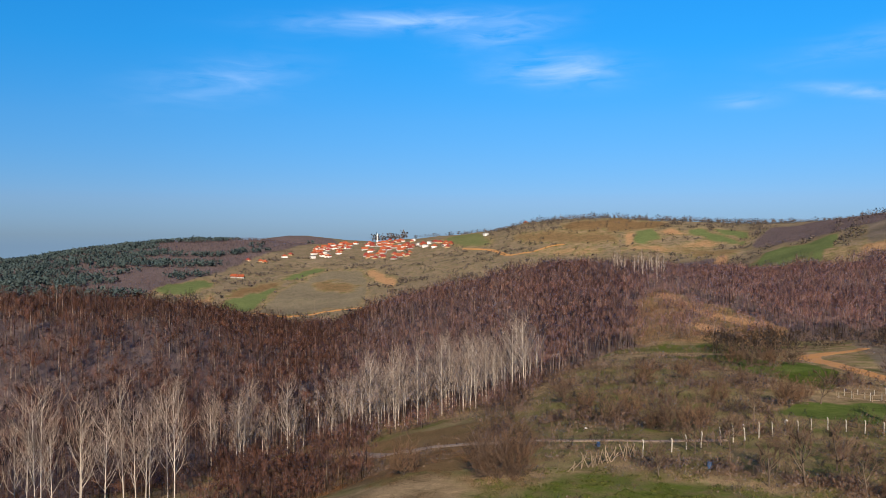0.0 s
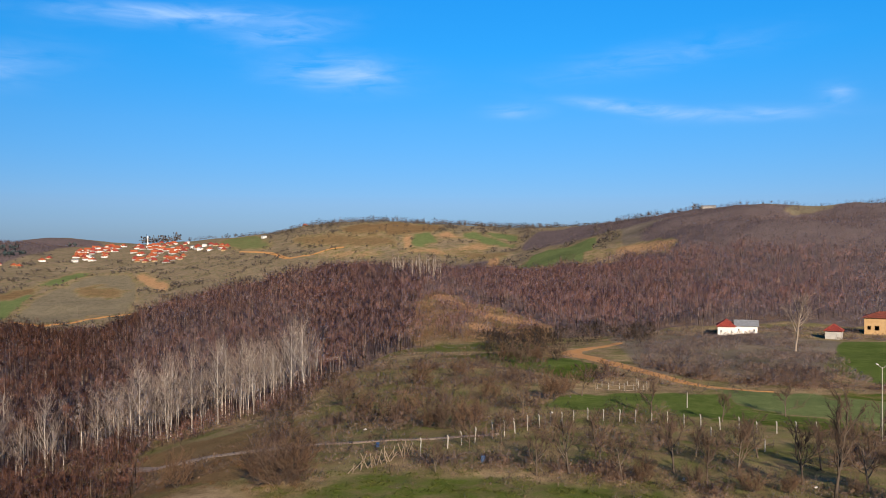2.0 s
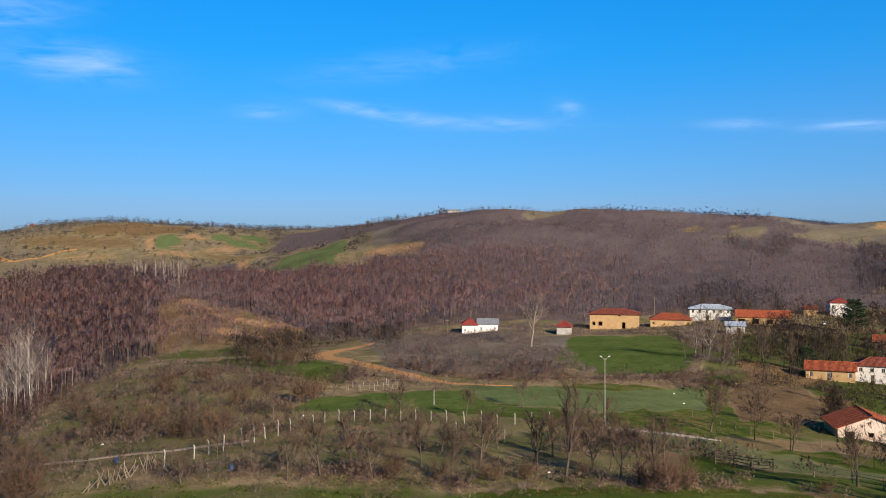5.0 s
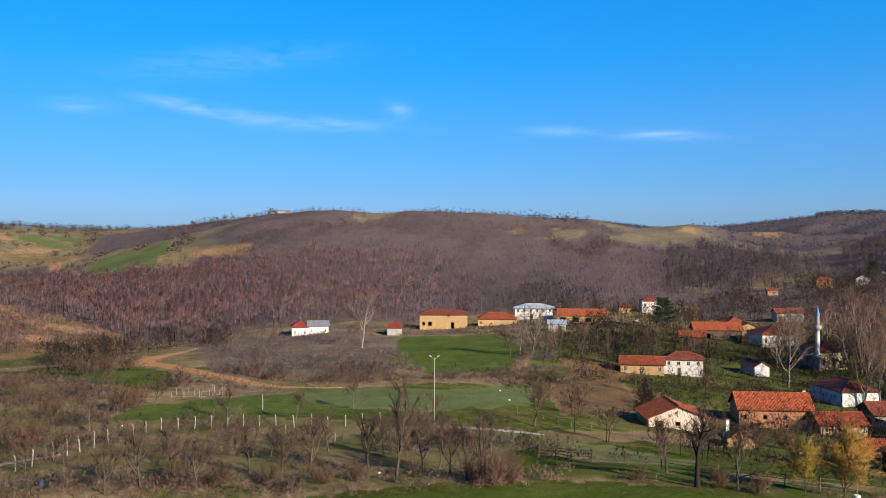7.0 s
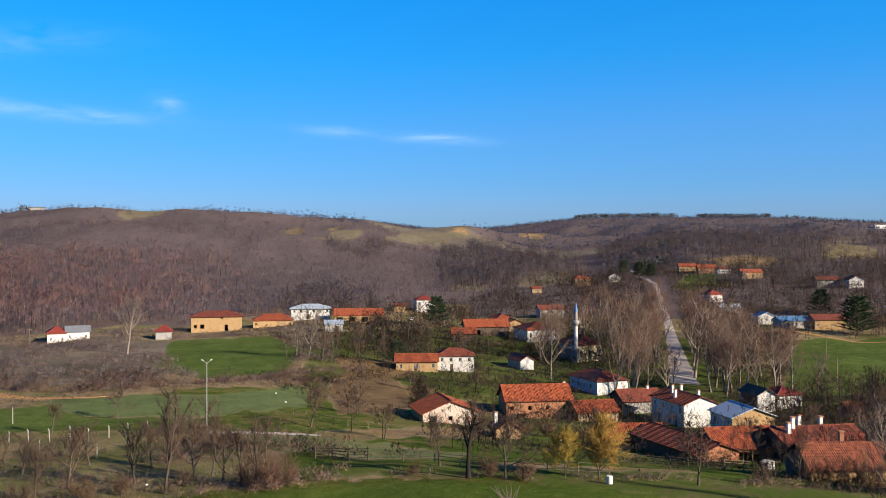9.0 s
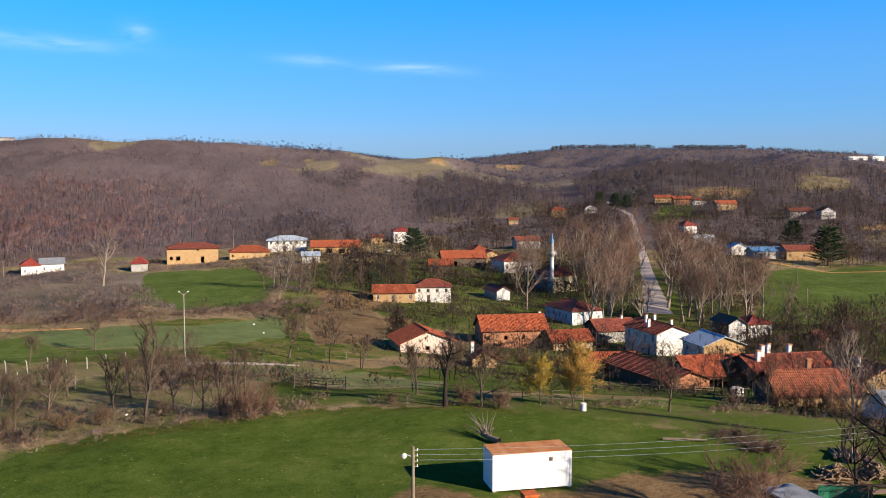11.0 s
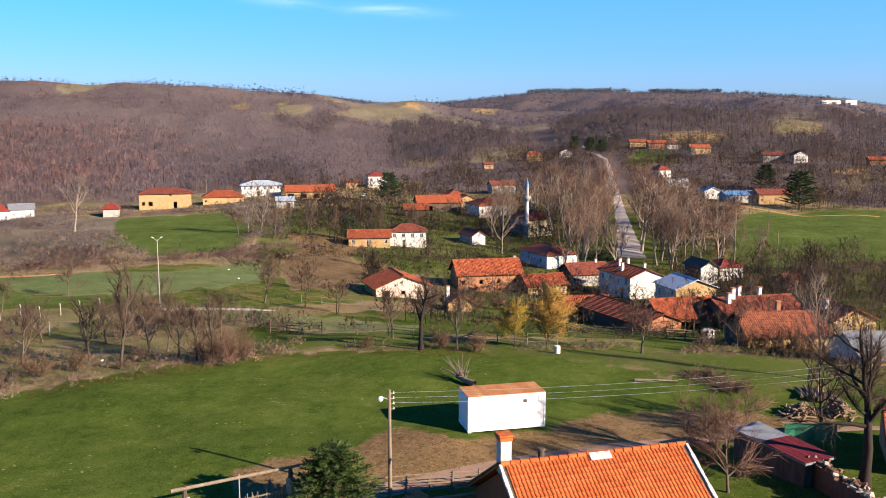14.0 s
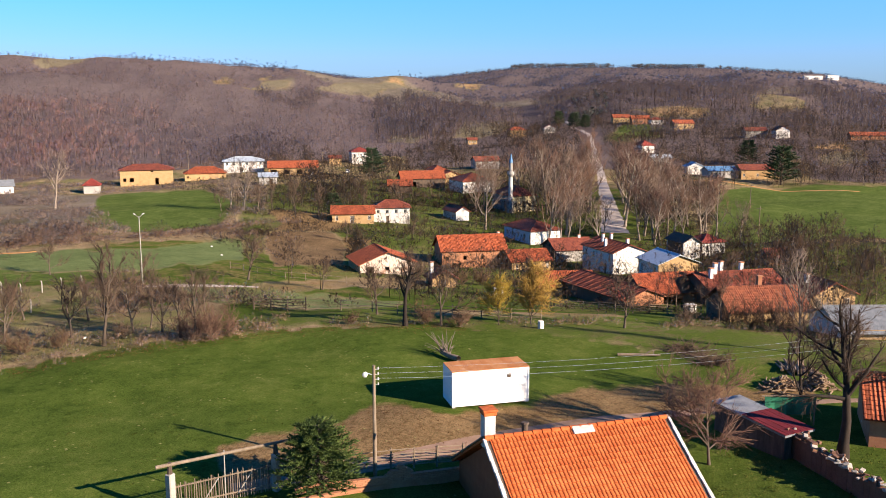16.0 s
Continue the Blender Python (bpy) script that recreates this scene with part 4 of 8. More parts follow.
def build_woods():
    rng = np.random.RandomState(8)
    x, y, a, r = scatter(10500, -34, 12, 118, 660, 1, WOODS, CLEARINGS)
    high = (11 + 3 * swell(x, y, 40, 44)) * rng.uniform(0.7, 1.3, len(x))
    # trees on the valley side get the shade-darkened twig colour
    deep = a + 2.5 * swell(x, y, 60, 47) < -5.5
    for here, mat, label, seed in ((deep, "valley_forest", "dense bare deciduous forest in the valley, reddish twigs darkened for shade", 2), (~deep, "forest", "dense bare deciduous forest on the near ridge, reddish brown twigs", 183)):
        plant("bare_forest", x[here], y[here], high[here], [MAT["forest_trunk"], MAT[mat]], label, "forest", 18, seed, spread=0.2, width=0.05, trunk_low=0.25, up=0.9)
    x, y, a, r = scatter(12500, 6, 44, 285, 820, 3, WOODS, CLEARINGS)
    keep = (a - 24) / 20 < rng.uniform(0, 1, len(x))
    x, y = x[keep], y[keep]
    plant("bare_forest", x, y, (9.5 + 3 * swell(x, y, 50, 45)) * rng.uniform(0.7, 1.3, len(x)), [MAT["forest_trunk"], MAT["ridge_forest"]], "dense bare deciduous forest on the ridge, reddish brown twigs", "forest", 18, 4, spread=0.22, width=0.05, trunk_low=0.25, up=0.8)
    x, y, a, r = scatter(26000, 12.5, 66, 355, 1650, 5, WOODS, CLEARINGS, 1.1)
    m = [MAT["forest_trunk"], MAT["hill_forest"]]
    keep = ((a - 24) / 14 > rng.uniform(0, 1, len(x))) | (r > 820) & ((a > 26) | (r > 1050))
    x, y = x[keep], y[keep]
    plant("bare_forest", x, y, (7 + 2 * swell(x, y, 60, 46)) * rng.uniform(0.75, 1.2, len(x)) * np.clip(2.15 - r[keep] / 870, 0.42, 1), [MAT["hill_trunk"], MAT["hill_forest"]], "bare purple-brown forest covering the big hill, haze in its tint", "forest", 14, 6, width=0.07, spread=0.4, trunk_low=0.08, up=0.5)
    x, y, a, r = scatter(6500, 56, 92, 560, 1250, 7, WOODS, CLEARINGS)
    plant("bare_forest", x, y, rng.uniform(10, 18, len(x)), [MAT["bark"], MAT["knoll_forest"]], "bare woodland on the knoll beyond the village", "forest", 18, 8, width=0.05, spread=0.3, trunk_low=0.2, up=0.5)
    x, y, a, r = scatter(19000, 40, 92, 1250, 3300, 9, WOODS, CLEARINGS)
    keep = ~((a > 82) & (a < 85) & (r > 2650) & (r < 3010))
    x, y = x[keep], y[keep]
    plant("bare_forest", x, y, rng.uniform(7, 12, len(x)), [MAT["hill_trunk"], MAT["hazed_far_forest"]], "distant bare woods on the far hills, haze tinted into the twigs", "forest", 7, 10, width=0.22, spread=0.5, trunk_low=0.05)
    x, y, a, r = scatter(13000, -31, -4, 1200, 2750, 11, WOODS[-1:])
    pines = (swell(x, y, 260, 31) > 0.05 + 0.5 * np.clip((a + 18) / 4, -0.6, 2))
    plant("bare_forest", x[~pines], y[~pines], rng.uniform(8, 12, (~pines).sum()), m, "distant bare woods on the far hill", "forest", 8, 12, width=0.12, spread=0.4, trunk_low=0.1)
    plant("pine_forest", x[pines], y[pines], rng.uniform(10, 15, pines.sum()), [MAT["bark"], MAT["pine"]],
          "distant dark green pine wood on the hill, tinted blue for haze", "forest", 10, 13, width=0.2, spread=0.5, trunk_low=0.1)


build_woods()


FOOT = []


def off_houses(x, y):
    """True where no house or road stands."""
    ok = np.ones(len(x), bool)
    for fx, fy, fr in FOOT:
        ok &= np.hypot(x - fx, y - fy) > fr
    a, r = np.degrees(np.arctan2(x, y)), np.hypot(x, y)
    middle = flow(np.clip(r, 205, 725), [205, 262, 377, 485, 592, 666, 725], [72.6, 71.4, 70.66, 70.2, 69.8, 68.9, 68.3])
    return ok & ~((np.abs(a - middle) * radians(1) * r < 6.5) & (r > 200))


def build_scrub():
    rng = np.random.RandomState(18)
    m = [MAT["bark"], MAT["scrub"]]
    # hedges between the far fields, single trees among them
    x, y, a, r = scatter(42000, -20, 26, 1020, 2250, 14, None, WOODS)
    fx, fy, turn = far_fields()
    dx, dy = x[:, None] - fx[None], y[:, None] - fy[None]
    u, v = dx * np.cos(turn) + dy * np.sin(turn), dy * np.cos(turn) - dx * np.sin(turn)
    near = np.sort(np.sqrt((u * 0.55) ** 2 + v**2), 1)[:, :2]
    keep = ((near[:, 1] - near[:, 0] < 6) & (swell(x, y, 90, 37) > -0.2)) | ((swell(x, y, 130, 33) > 0.62) & (np.arange(len(x)) % 2 == 0))
    keep &= land_cover(a, r, [f[2] for f in FIELDS]) == 0
    keep &= ~((a > -9.6) & (a < 1.2) & (r > 1900))
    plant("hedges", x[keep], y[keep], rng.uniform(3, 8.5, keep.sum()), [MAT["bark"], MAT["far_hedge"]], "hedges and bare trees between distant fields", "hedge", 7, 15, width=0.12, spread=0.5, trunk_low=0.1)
    # trees round the far half of the village
    x, y, a, r = scatter(12500, 46, 98, 240, 720, 16, None, WOODS + LUSH + CLEARINGS)
    keep = (swell(x, y, 60, 34) > np.where((a > 66) & (r > 250), -0.5, np.where((a < 66) & (r < 350), 0.55, -0.1))) & off_houses(x, y)
    plant("bare_trees", x[keep], y[keep], rng.uniform(3, 9.5, keep.sum()), [MAT["bark"], MAT["thicket"]], "bare trees and hedges round the far houses", "trees", 20, 17, width=0.055, spread=0.34, trunk_low=0.2)
    # dark stands and hedge lines on the slopes beyond the village
    for k, (n, high, stand, label) in enumerate((
            (230, (6, 11), [(48.2, 960), (50.5, 930), (52.4, 1040), (53.4, 960), (51.6, 860), (51.3, 790), (50.4, 800), (50.2, 850), (49.0, 860)], "dark bare wood in the hollow of the hill"),
            (150, (6, 12), [(42.0, 402), (48.6, 400), (52.0, 420), (51.5, 470), (48.8, 530), (46.6, 500), (45.6, 440)], "dark bare trees behind the farmhouses"),
            (330, (9, 15), [(70.4, 760), (76.6, 752), (76.8, 1040), (70.6, 1090)], "dark bare wood crowning the knoll"),
            (60, (6, 11), [(72.4, 552), (76.2, 548), (76.4, 566), (72.4, 572)], "dark hedge below the green field"),
            (120, (7, 13), [(57.2, 640), (61.0, 655), (61.2, 690), (57.0, 672)], "dark bare trees on the slope beyond the village"),
            (230, (7, 13), [(76.6, 560), (82.4, 560), (88, 600), (88, 680), (82.6, 660), (77.0, 650)], "dark bare trees beside the upper houses"),
            (420, (8, 14), [(76.6, 720), (90, 680), (90, 1150), (83, 1180), (79, 1050)], "dark bare woods on the upper slope"),
            (160, (4, 9), [(78.4, 400), (90, 420), (90, 520), (84.6, 470)], "dark bare thickets above the far meadow"))):
        x, y, a, r = scatter(60 * n, min(q[0] for q in stand), max(q[0] for q in stand), min(q[1] for q in stand), max(q[1] for q in stand), 120 + k, [stand])
        free = np.nonzero(off_houses(x, y))[0][:n]
        plant("bare_trees", x[free], y[free], rng.uniform(*high, len(free)), [MAT["bark"], MAT["knoll_forest"]], label, "trees", 20, 130 + k, width=0.055, spread=0.32, trunk_low=0.15)
    for k, (line, n) in enumerate((([(51.6, 938), (54, 985), (57, 1050), (60, 1092)], 150), ([(57.5, 792), (61, 850), (65, 905)], 130), ([(78, 470), (81, 505), (84, 520)], 80), ([(60.5, 1180), (65, 1250), (69, 1135)], 120))):
        t = rng.uniform(0, len(line) - 1, n)
        a, r = np.interp(t, range(len(line)), [q[0] for q in line]), np.interp(t, range(len(line)), [q[1] for q in line]) + rng.normal(0, 3, n)
        plant("hedge", r * np.sin(np.radians(a)), r * np.cos(np.radians(a)), rng.uniform(3, 8, n), [MAT["bark"], MAT["knoll_forest"]], "dark bare hedge across the far slope", "hedge", 18, 140 + k, width=0.06, spread=0.4, trunk_low=0.1)
    a, r = rng.uniform(68.9, 71.0, 46), rng.uniform(716, 850, 46)
    plant("pine_wood", r * np.sin(np.radians(a)), r * np.cos(np.radians(a)), rng.uniform(5, 9, 46), [MAT["bark"], MAT["pine"]], "dark pines where the road crosses the saddle", "trees", 40, 150, width=0.06, spread=0.26, trunk_low=0.1)
    # rough growth over the dug slope in the woods
    x, y, a, r = scatter(7500, 11, 22.5, 296, 560, 81, CLEARINGS[2:3], SOIL)
    plant("scrub", x, y, rng.uniform(0.6, 4.2, len(x)) * np.where(swell(x, y, 30, 102) > 0, 1, 0.5), [MAT["bark"], MAT["rusty_scrub"]], "rusty brown scrub over the dug slope", "scrub", 22, 82, bush=True, width=0.03)
    x, y, a, r = scatter(2400, 11, 22.5, 300, 540, 103, CLEARINGS[2:3])
    keep = swell(x, y, 34, 104) + 0.06 * (15 - a) > 0.12
    plant("bare_trees", x[keep], y[keep], rng.uniform(3, 9, keep.sum()), [MAT["forest_trunk"], MAT["ridge_forest"]], "young bare trees at the edge of the dug slope", "trees", 22, 105, width=0.05, spread=0.24, trunk_low=0.18, up=0.7)
    # bushes over the orchard slope
    x, y, a, r = scatter(10500, -8, 50, 82, 300, 19, None, WOODS + GRASS + LUSH)
    keep = (swell(x, y, 26, 35) > np.where((a > 22) & (r > 92), 0.42, np.where(r < 145, 0.32, 0.08))) & ~((a > 28) & (r > 205))
    near = keep & (r < 140)
    plant("scrub", x[near], y[near], rng.uniform(0.5, 2.4, near.sum()), m, "brown leafless scrub on the slope", "scrub", 30, 20, bush=True, width=0.085)
    keep &= r >= 140
    plant("scrub", x[keep], y[keep], rng.uniform(0.6, 2.6, keep.sum()), m, "brown leafless scrub on the slope", "scrub", 18, 83, bush=True, width=0.09)
    x, y, a, r = scatter(12000, 42, 96, 96, 345, 21, None, GRASS + LUSH)
    keep = (swell(x, y, 24, 36) > -0.05) & off_houses(x, y) & (land_cover(a, r, [f[2] for f in FIELDS if f[0] in ("plough", "dry")]) == 0)
    plant("scrub", x[keep], y[keep], rng.uniform(0.8, 2.4, keep.sum()), [MAT["bark"], MAT["hedge"]], "brown leafless scrub between the gardens", "scrub", 18, 22, bush=True, width=0.09)




def build_wood_edge():
    """Undergrowth where the woods begin, and the hedge below the meadow."""
    rng = np.random.RandomState(28)
    x, y, a, r = scatter(30000, -32, 52, 140, 460, 23, WOODS)
    keep = land_cover(a, r * 0.94, WOODS) == 0
    plant("undergrowth", x[keep], y[keep], rng.uniform(1.2, 4.5, keep.sum()), [MAT["bark"], MAT["scrub"]], "brown leafless undergrowth at the forest edge", "undergrowth", 30, 24, bush=True, width=0.034)
    x, y, a, r = scatter(1300, -31, -5, 104, 172, 25)
    keep = (swell(x, y, 20, 38) > -0.25) & (r > 118 - 1.1 * (a + 20)) & ((a > -16.5) | (r > 150))
    plant("undergrowth", x[keep], y[keep], rng.uniform(2.0, 8.0, keep.sum()), [MAT["bark"], MAT["valley_forest"]], "brown leafless undergrowth below the pale grove", "undergrowth", 30, 26, width=0.045, spread=0.3, trunk_low=0.12, up=0.5)
    x, y, a, r = scatter(1500, -13, 6.5, 146, 212, 90)
    keep = (r > 158 + 0.9 * (a + 6)) & (r < 214) & (swell(x, y, 18, 91) > -0.35)
    plant("undergrowth", x[keep], y[keep], rng.uniform(1.4, 4.6, keep.sum()), [MAT["bark"], MAT["forest"]], "brown leafless undergrowth at the foot of the pale grove", "undergrowth", 28, 92, width=0.05, spread=0.3, trunk_low=0.12, up=0.5)
    x, y, a, r = scatter(1500, -30, 6.2, 126, 226, 160)
    keep = np.where(a < -14, (r < 170) & (r > 128), (r > 171 + 1.1 * (a + 6)) & (r < 219 + 1.1 * (a + 6)))
    keep &= (swell(x, y, 16, 161) > -0.3) & (rng.uniform(0, 1, len(x)) < np.where(a < -14, 0.0, 0.75))
    plant("pale_grove_trees", x[keep], y[keep], rng.uniform(7, 14, keep.sum()), [MAT["birch"], MAT["pale_grove"]], "slender pale-twigged young trees of the grove", "trees", 26, 162, width=0.032, spread=0.17, trunk_low=0.25, up=1.1)
    # grass tufts on the meadow, dead leaves on the worn verge and along the hedge
    x, y, a, r = scatter(9000, 36, 90, 44, 82, 93, GRASS[:1], DRY[:1])
    keep = swell(x, y, 5, 94) > -0.2
    plant("grass_tufts", x[keep], y[keep], rng.uniform(0.07, 0.24, keep.sum()), [MAT["bark"], MAT["tuft"]], "short tufts of spring grass on the meadow", "grass", 7, 95, bush=True, width=0.07, sink=0.02)
    x, y, a, r = scatter(3200, 74, 98, 36, 60, 180)
    keep = swell(x, y, 4, 181) > -0.1
    plant("grass_tufts", x[keep], y[keep], rng.uniform(0.08, 0.34, keep.sum()), [MAT["bark"], MAT["tuft"]], "rough tufts of grass in the yard", "grass", 8, 182, bush=True, width=0.08, sink=0.02)
    x, y, a, r = scatter(9000, 36, 90, 44, 72, 96, DRY[:1])
    plant("dead_leaves", x, y, rng.uniform(0.05, 0.16, len(x)), [MAT["bark"], MAT["dead_leaf"]], "dead leaves and straw on the worn verge", "leaves", 6, 97, bush=True, width=0.1, sink=0.02)
    a = rng.uniform(33, 62, 2600)
    r = flow(a, [33, 45, 53, 62], [76, 80, 81.5, 81]) + rng.normal(0, 1.3, 2600)
    plant("dead_leaves", r * np.sin(np.radians(a)), r * np.cos(np.radians(a)), rng.uniform(0.06, 0.22, 2600), [MAT["bark"], MAT["dead_leaf"]], "dead leaves along the foot of the hedge", "leaves", 6, 98, bush=True, width=0.1, sink=0.02)
    x, y, a, r = scatter(8000, 2, 29, 52, 84, 165)
    keep = swell(x, y, 6, 166) > 0.05
    plant("grass_tufts", x[keep], y[keep], rng.uniform(0.12, 0.45, keep.sum()), [MAT["bark"], MAT["tuft"]], "rough tufts of grass at the brow of the slope", "grass", 8, 167, bush=True, width=0.09, sink=0.02)
    x, y, a, r = scatter(1400, 2, 30, 66, 90, 168)
    keep = swell(x, y, 11, 169) > 0.1
    plant("bracken", x[keep], y[keep], rng.uniform(0.3, 1.3, keep.sum()), [MAT["bark"], MAT["scrub"]], "dead brown stalks and brambles at the brow of the slope", "bracken", 24, 170, bush=True, width=0.06)
    # large dark bushes over the orchard slope, rusty bracken at its brow
    x, y, a, r = scatter(1900, 3, 48, 84, 205, 84, None, WOODS + LUSH + GRASS[1:])
    keep = swell(x, y, 22, 85) > np.where((a > 22) & (r < 140), 0.42, 0.12)
    plant("bushes", x[keep], y[keep], rng.uniform(2.0, 4.6, keep.sum()), [MAT["bark"], MAT["slope_bush"]], "large tangled leafless bushes on the slope", "bushes", 46, 86, bush=True, width=0.075)
    x, y, a, r = scatter(1500, -11, 6, 66, 104, 87)
    keep = swell(x, y, 14, 88) > -0.15
    plant("bracken", x[keep], y[keep], rng.uniform(0.3, 1.0, keep.sum()), [MAT["bark"], MAT["bracken"]], "rusty dead bracken at the brow of the slope", "bracken", 44, 89, bush=True, width=0.03)
    # garden hedges between the houses, the larger fields and the slopes behind
    for k, line in enumerate(([(46.8, 190), (49, 188), (54.5, 204), (59, 208), (63, 200)], [(54, 160), (55, 178), (54.6, 204)], [(59.5, 150), (62.5, 172), (63.5, 200)], [(48.6, 250), (54, 262), (60, 268), (63, 262)],
                              [(53, 290), (57, 282), (62, 290), (66, 320)], [(60, 350), (64, 372), (69, 385)], [(72.6, 385), (76, 392), (82, 372), (90, 395)], [(73.5, 320), (76.5, 345), (77.6, 300), (77.2, 232)], [(57, 420), (63, 455), (69, 470)],
                              [(71.5, 460), (76, 452), (80, 440)], [(47.6, 330), (51, 338), (55, 345)], [(63, 520), (66.5, 540), (69, 560)])):
        n = 26 * (len(line) - 1)
        t = rng.uniform(0, len(line) - 1, n)
        a, r = np.interp(t, range(len(line)), [q[0] for q in line]), np.interp(t, range(len(line)), [q[1] for q in line]) + rng.normal(0, 1.0, n)
        x, y = r * np.sin(np.radians(a)), r * np.cos(np.radians(a))
        keep = off_houses(x, y)
        plant("hedge", x[keep], y[keep], rng.uniform(1.2, 3.4, keep.sum()), [MAT["bark"], MAT["hedge" if k % 2 else "thicket"]], "dark leafless hedge between the village gardens", "hedge", 24, 190 + k, bush=True, width=0.09)
    # small trees and hedges between the houses
    x, y, a, r = scatter(2600, 50, 84, 112, 345, 51, None, GRASS[:1] + LUSH)
    keep = (swell(x, y, 34, 52) > np.where(a > 64, -0.2, 0.02)) & off_houses(x, y) & (land_cover(a, r, [f[2] for f in FIELDS if f[0] == "plough"]) == 0)
    plant("garden_trees", x[keep], y[keep], rng.uniform(2.5, 7, keep.sum()), [MAT["bark"], MAT["thicket"]], "small bare trees and thickets between the gardens", "trees", 34, 53, width=0.045, spread=0.34, trunk_low=0.15)
    x, y, a, r = scatter(1500, 47, 66, 225, 420, 171, None, LUSH)
    keep = (swell(x, y, 22, 172) > 0.5) & off_houses(x, y)
    plant("garden_trees", x[keep], y[keep], rng.uniform(3, 9, keep.sum()), [MAT["bark"], MAT["thicket"]], "bare trees and thickets round the upper houses", "trees", 26, 173, width=0.05, spread=0.32, trunk_low=0.15)
    x, y, a, r = scatter(700, 76.8, 91, 112, 226, 99)
    keep = (swell(x, y, 26, 100) > -0.05 + 0.04 * np.clip(a - 82, 0, 9)) & off_houses(x, y) & ~((a > 77.5) & (r > 214))
    plant("bare_trees", x[keep], y[keep], rng.uniform(3, 7.5, keep.sum()), [MAT["bark"], MAT["thicket"]], "bare brown trees behind the farm buildings", "trees", 40, 101, width=0.04, spread=0.3, trunk_low=0.15)
    # grey brush on the bank below the white cottage, hedge along the dirt road
    x, y, a, r = scatter(12000, 26, 50, 180, 350, 54, [patch((27.2, 188), (36, 186), (40.5, 192), (38, 262), (37.5, 306), (34, 312), (29, 318), (26, 300), (27.5, 250)), patch((45.5, 215), (49, 225), (49, 300), (46.5, 330), (40, 318), (45, 302), (47, 250)), patch((26, 302), (34, 314), (38, 308), (43, 302), (43.5, 340), (36, 350), (26, 335))])
    keep = off_houses(x, y) & (swell(x, y, 30, 55) > -0.45)
    plant("brush", x[keep], y[keep], rng.uniform(0.9, 2.5, keep.sum()), [MAT["bark"], MAT["brush"]], "grey-brown brush covering the bank", "scrub", 16, 56, bush=True, width=0.08)
    n = 620
    a = rng.uniform(27, 51, n)
    r = flow(a, [27, 31, 36, 41, 46, 51], [199, 183, 180, 184, 196, 214]) + rng.normal(0, 1.4, n)
    x, y = r * np.sin(np.radians(a)), r * np.cos(np.radians(a))
    keep = off_houses(x, y)
    plant("hedge", x[keep], y[keep], rng.uniform(0.9, 2.2, keep.sum()), [MAT["bark"], MAT["scrub"]], "dark brown hedge along the dirt road", "hedge", 24, 57, bush=True, width=0.09)
    x, y, a, r = scatter(260, 17, 29, 200, 325, 58, [patch((17.5, 225), (21, 215), (22, 240), (24.2, 268), (27, 262), (28.5, 300), (25, 318), (20, 305), (16.5, 290))])
    plant("bare_trees", x, y, rng.uniform(3, 7.5, len(x)), [MAT["bark"], MAT["hedge"]], "dark bare trees beside the dirt road", "trees", 34, 59, width=0.05, spread=0.4, trunk_low=0.12)
    n = 620
    a = rng.uniform(12, 50, n)
    r = flow(a, [12, 20, 33, 45, 50], [86, 84, 79, 81, 84]) + rng.normal(0, 1.6, n) + rng.uniform(0, 6, n) * (rng.rand(n) < 0.4)
    keep = (swell(a * 3, r, 9, 39) > -0.35) & ((a < 33) | (a > 42) | (rng.uniform(0, 1, n) < 0.45))
    x, y = r * np.sin(np.radians(a)), r * np.cos(np.radians(a))
    plant("hedge", x[keep], y[keep], rng.uniform(0.5, 1.9, keep.sum()), [MAT["bark"], MAT["scrub"]], "tangled brown hedge at the foot of the meadow", "hedge", 34, 27, bush=True, width=0.08)
    a = rng.uniform(53, 82, 260)
    r = flow(a, [53, 60, 67, 74, 82], [84, 83, 86, 90, 92]) + rng.normal(0, 1.2, 260)
    keep = swell(a * 3, r, 8, 40) > 0.1
    x, y = r * np.sin(np.radians(a)), r * np.cos(np.radians(a))
    plant("hedge", x[keep], y[keep], rng.uniform(0.4, 1.5, keep.sum()), [MAT["bark"], MAT["scrub"]], "low brown hedge beside the gardens", "hedge", 34, 29, bush=True, width=0.08)




# ---------------------------------------------------------------- building blocks
def part(name, bm, material, parent, label=""):
    """A bmesh as one mesh object under a thing or a part."""
    me = bpy.data.meshes.new(name)
    bm.to_mesh(me)
    bm.free()
    for mm in material if isinstance(material, (list, tuple)) else [material]:
        me.materials.append(mm)
    ob = new(name, me)
    ob.parent = parent
    return tagged(ob, label)


def thing(name, matrix, label, category, group=""):
    ob = new(name)
    ob.matrix_world = matrix
    ob.empty_display_size = 0.3
    return tagged(ob, label, category, group)


def box(bm, size, m, bevel=0.0):
    r = bmesh.ops.create_cube(bm, size=1, matrix=m @ Matrix.Diagonal((*size, 1)))
    if bevel:
        es = list({e for v in r["verts"] for e in v.link_edges})
        bmesh.ops.bevel(bm, geom=es, offset=bevel, segments=1, affect="EDGES")
    return r["verts"]


def rod(bm, p, q, r0, r1=None, sides=6):
    """A tapered bar between two points."""
    p, q = Vector(p), Vector(q)
    m = Matrix.Translation((p + q) / 2) @ (q - p).to_track_quat("Z", "Y").to_matrix().to_4x4()
    bmesh.ops.create_cone(bm, cap_ends=True, segments=sides, radius1=r0, radius2=r0 if r1 is None else r1, depth=(q - p).length, matrix=m)


def boxed(size, m=Matrix(), bevel=0.0):
    bm = bmesh.new()
    box(bm, size, m, bevel)
    return bm


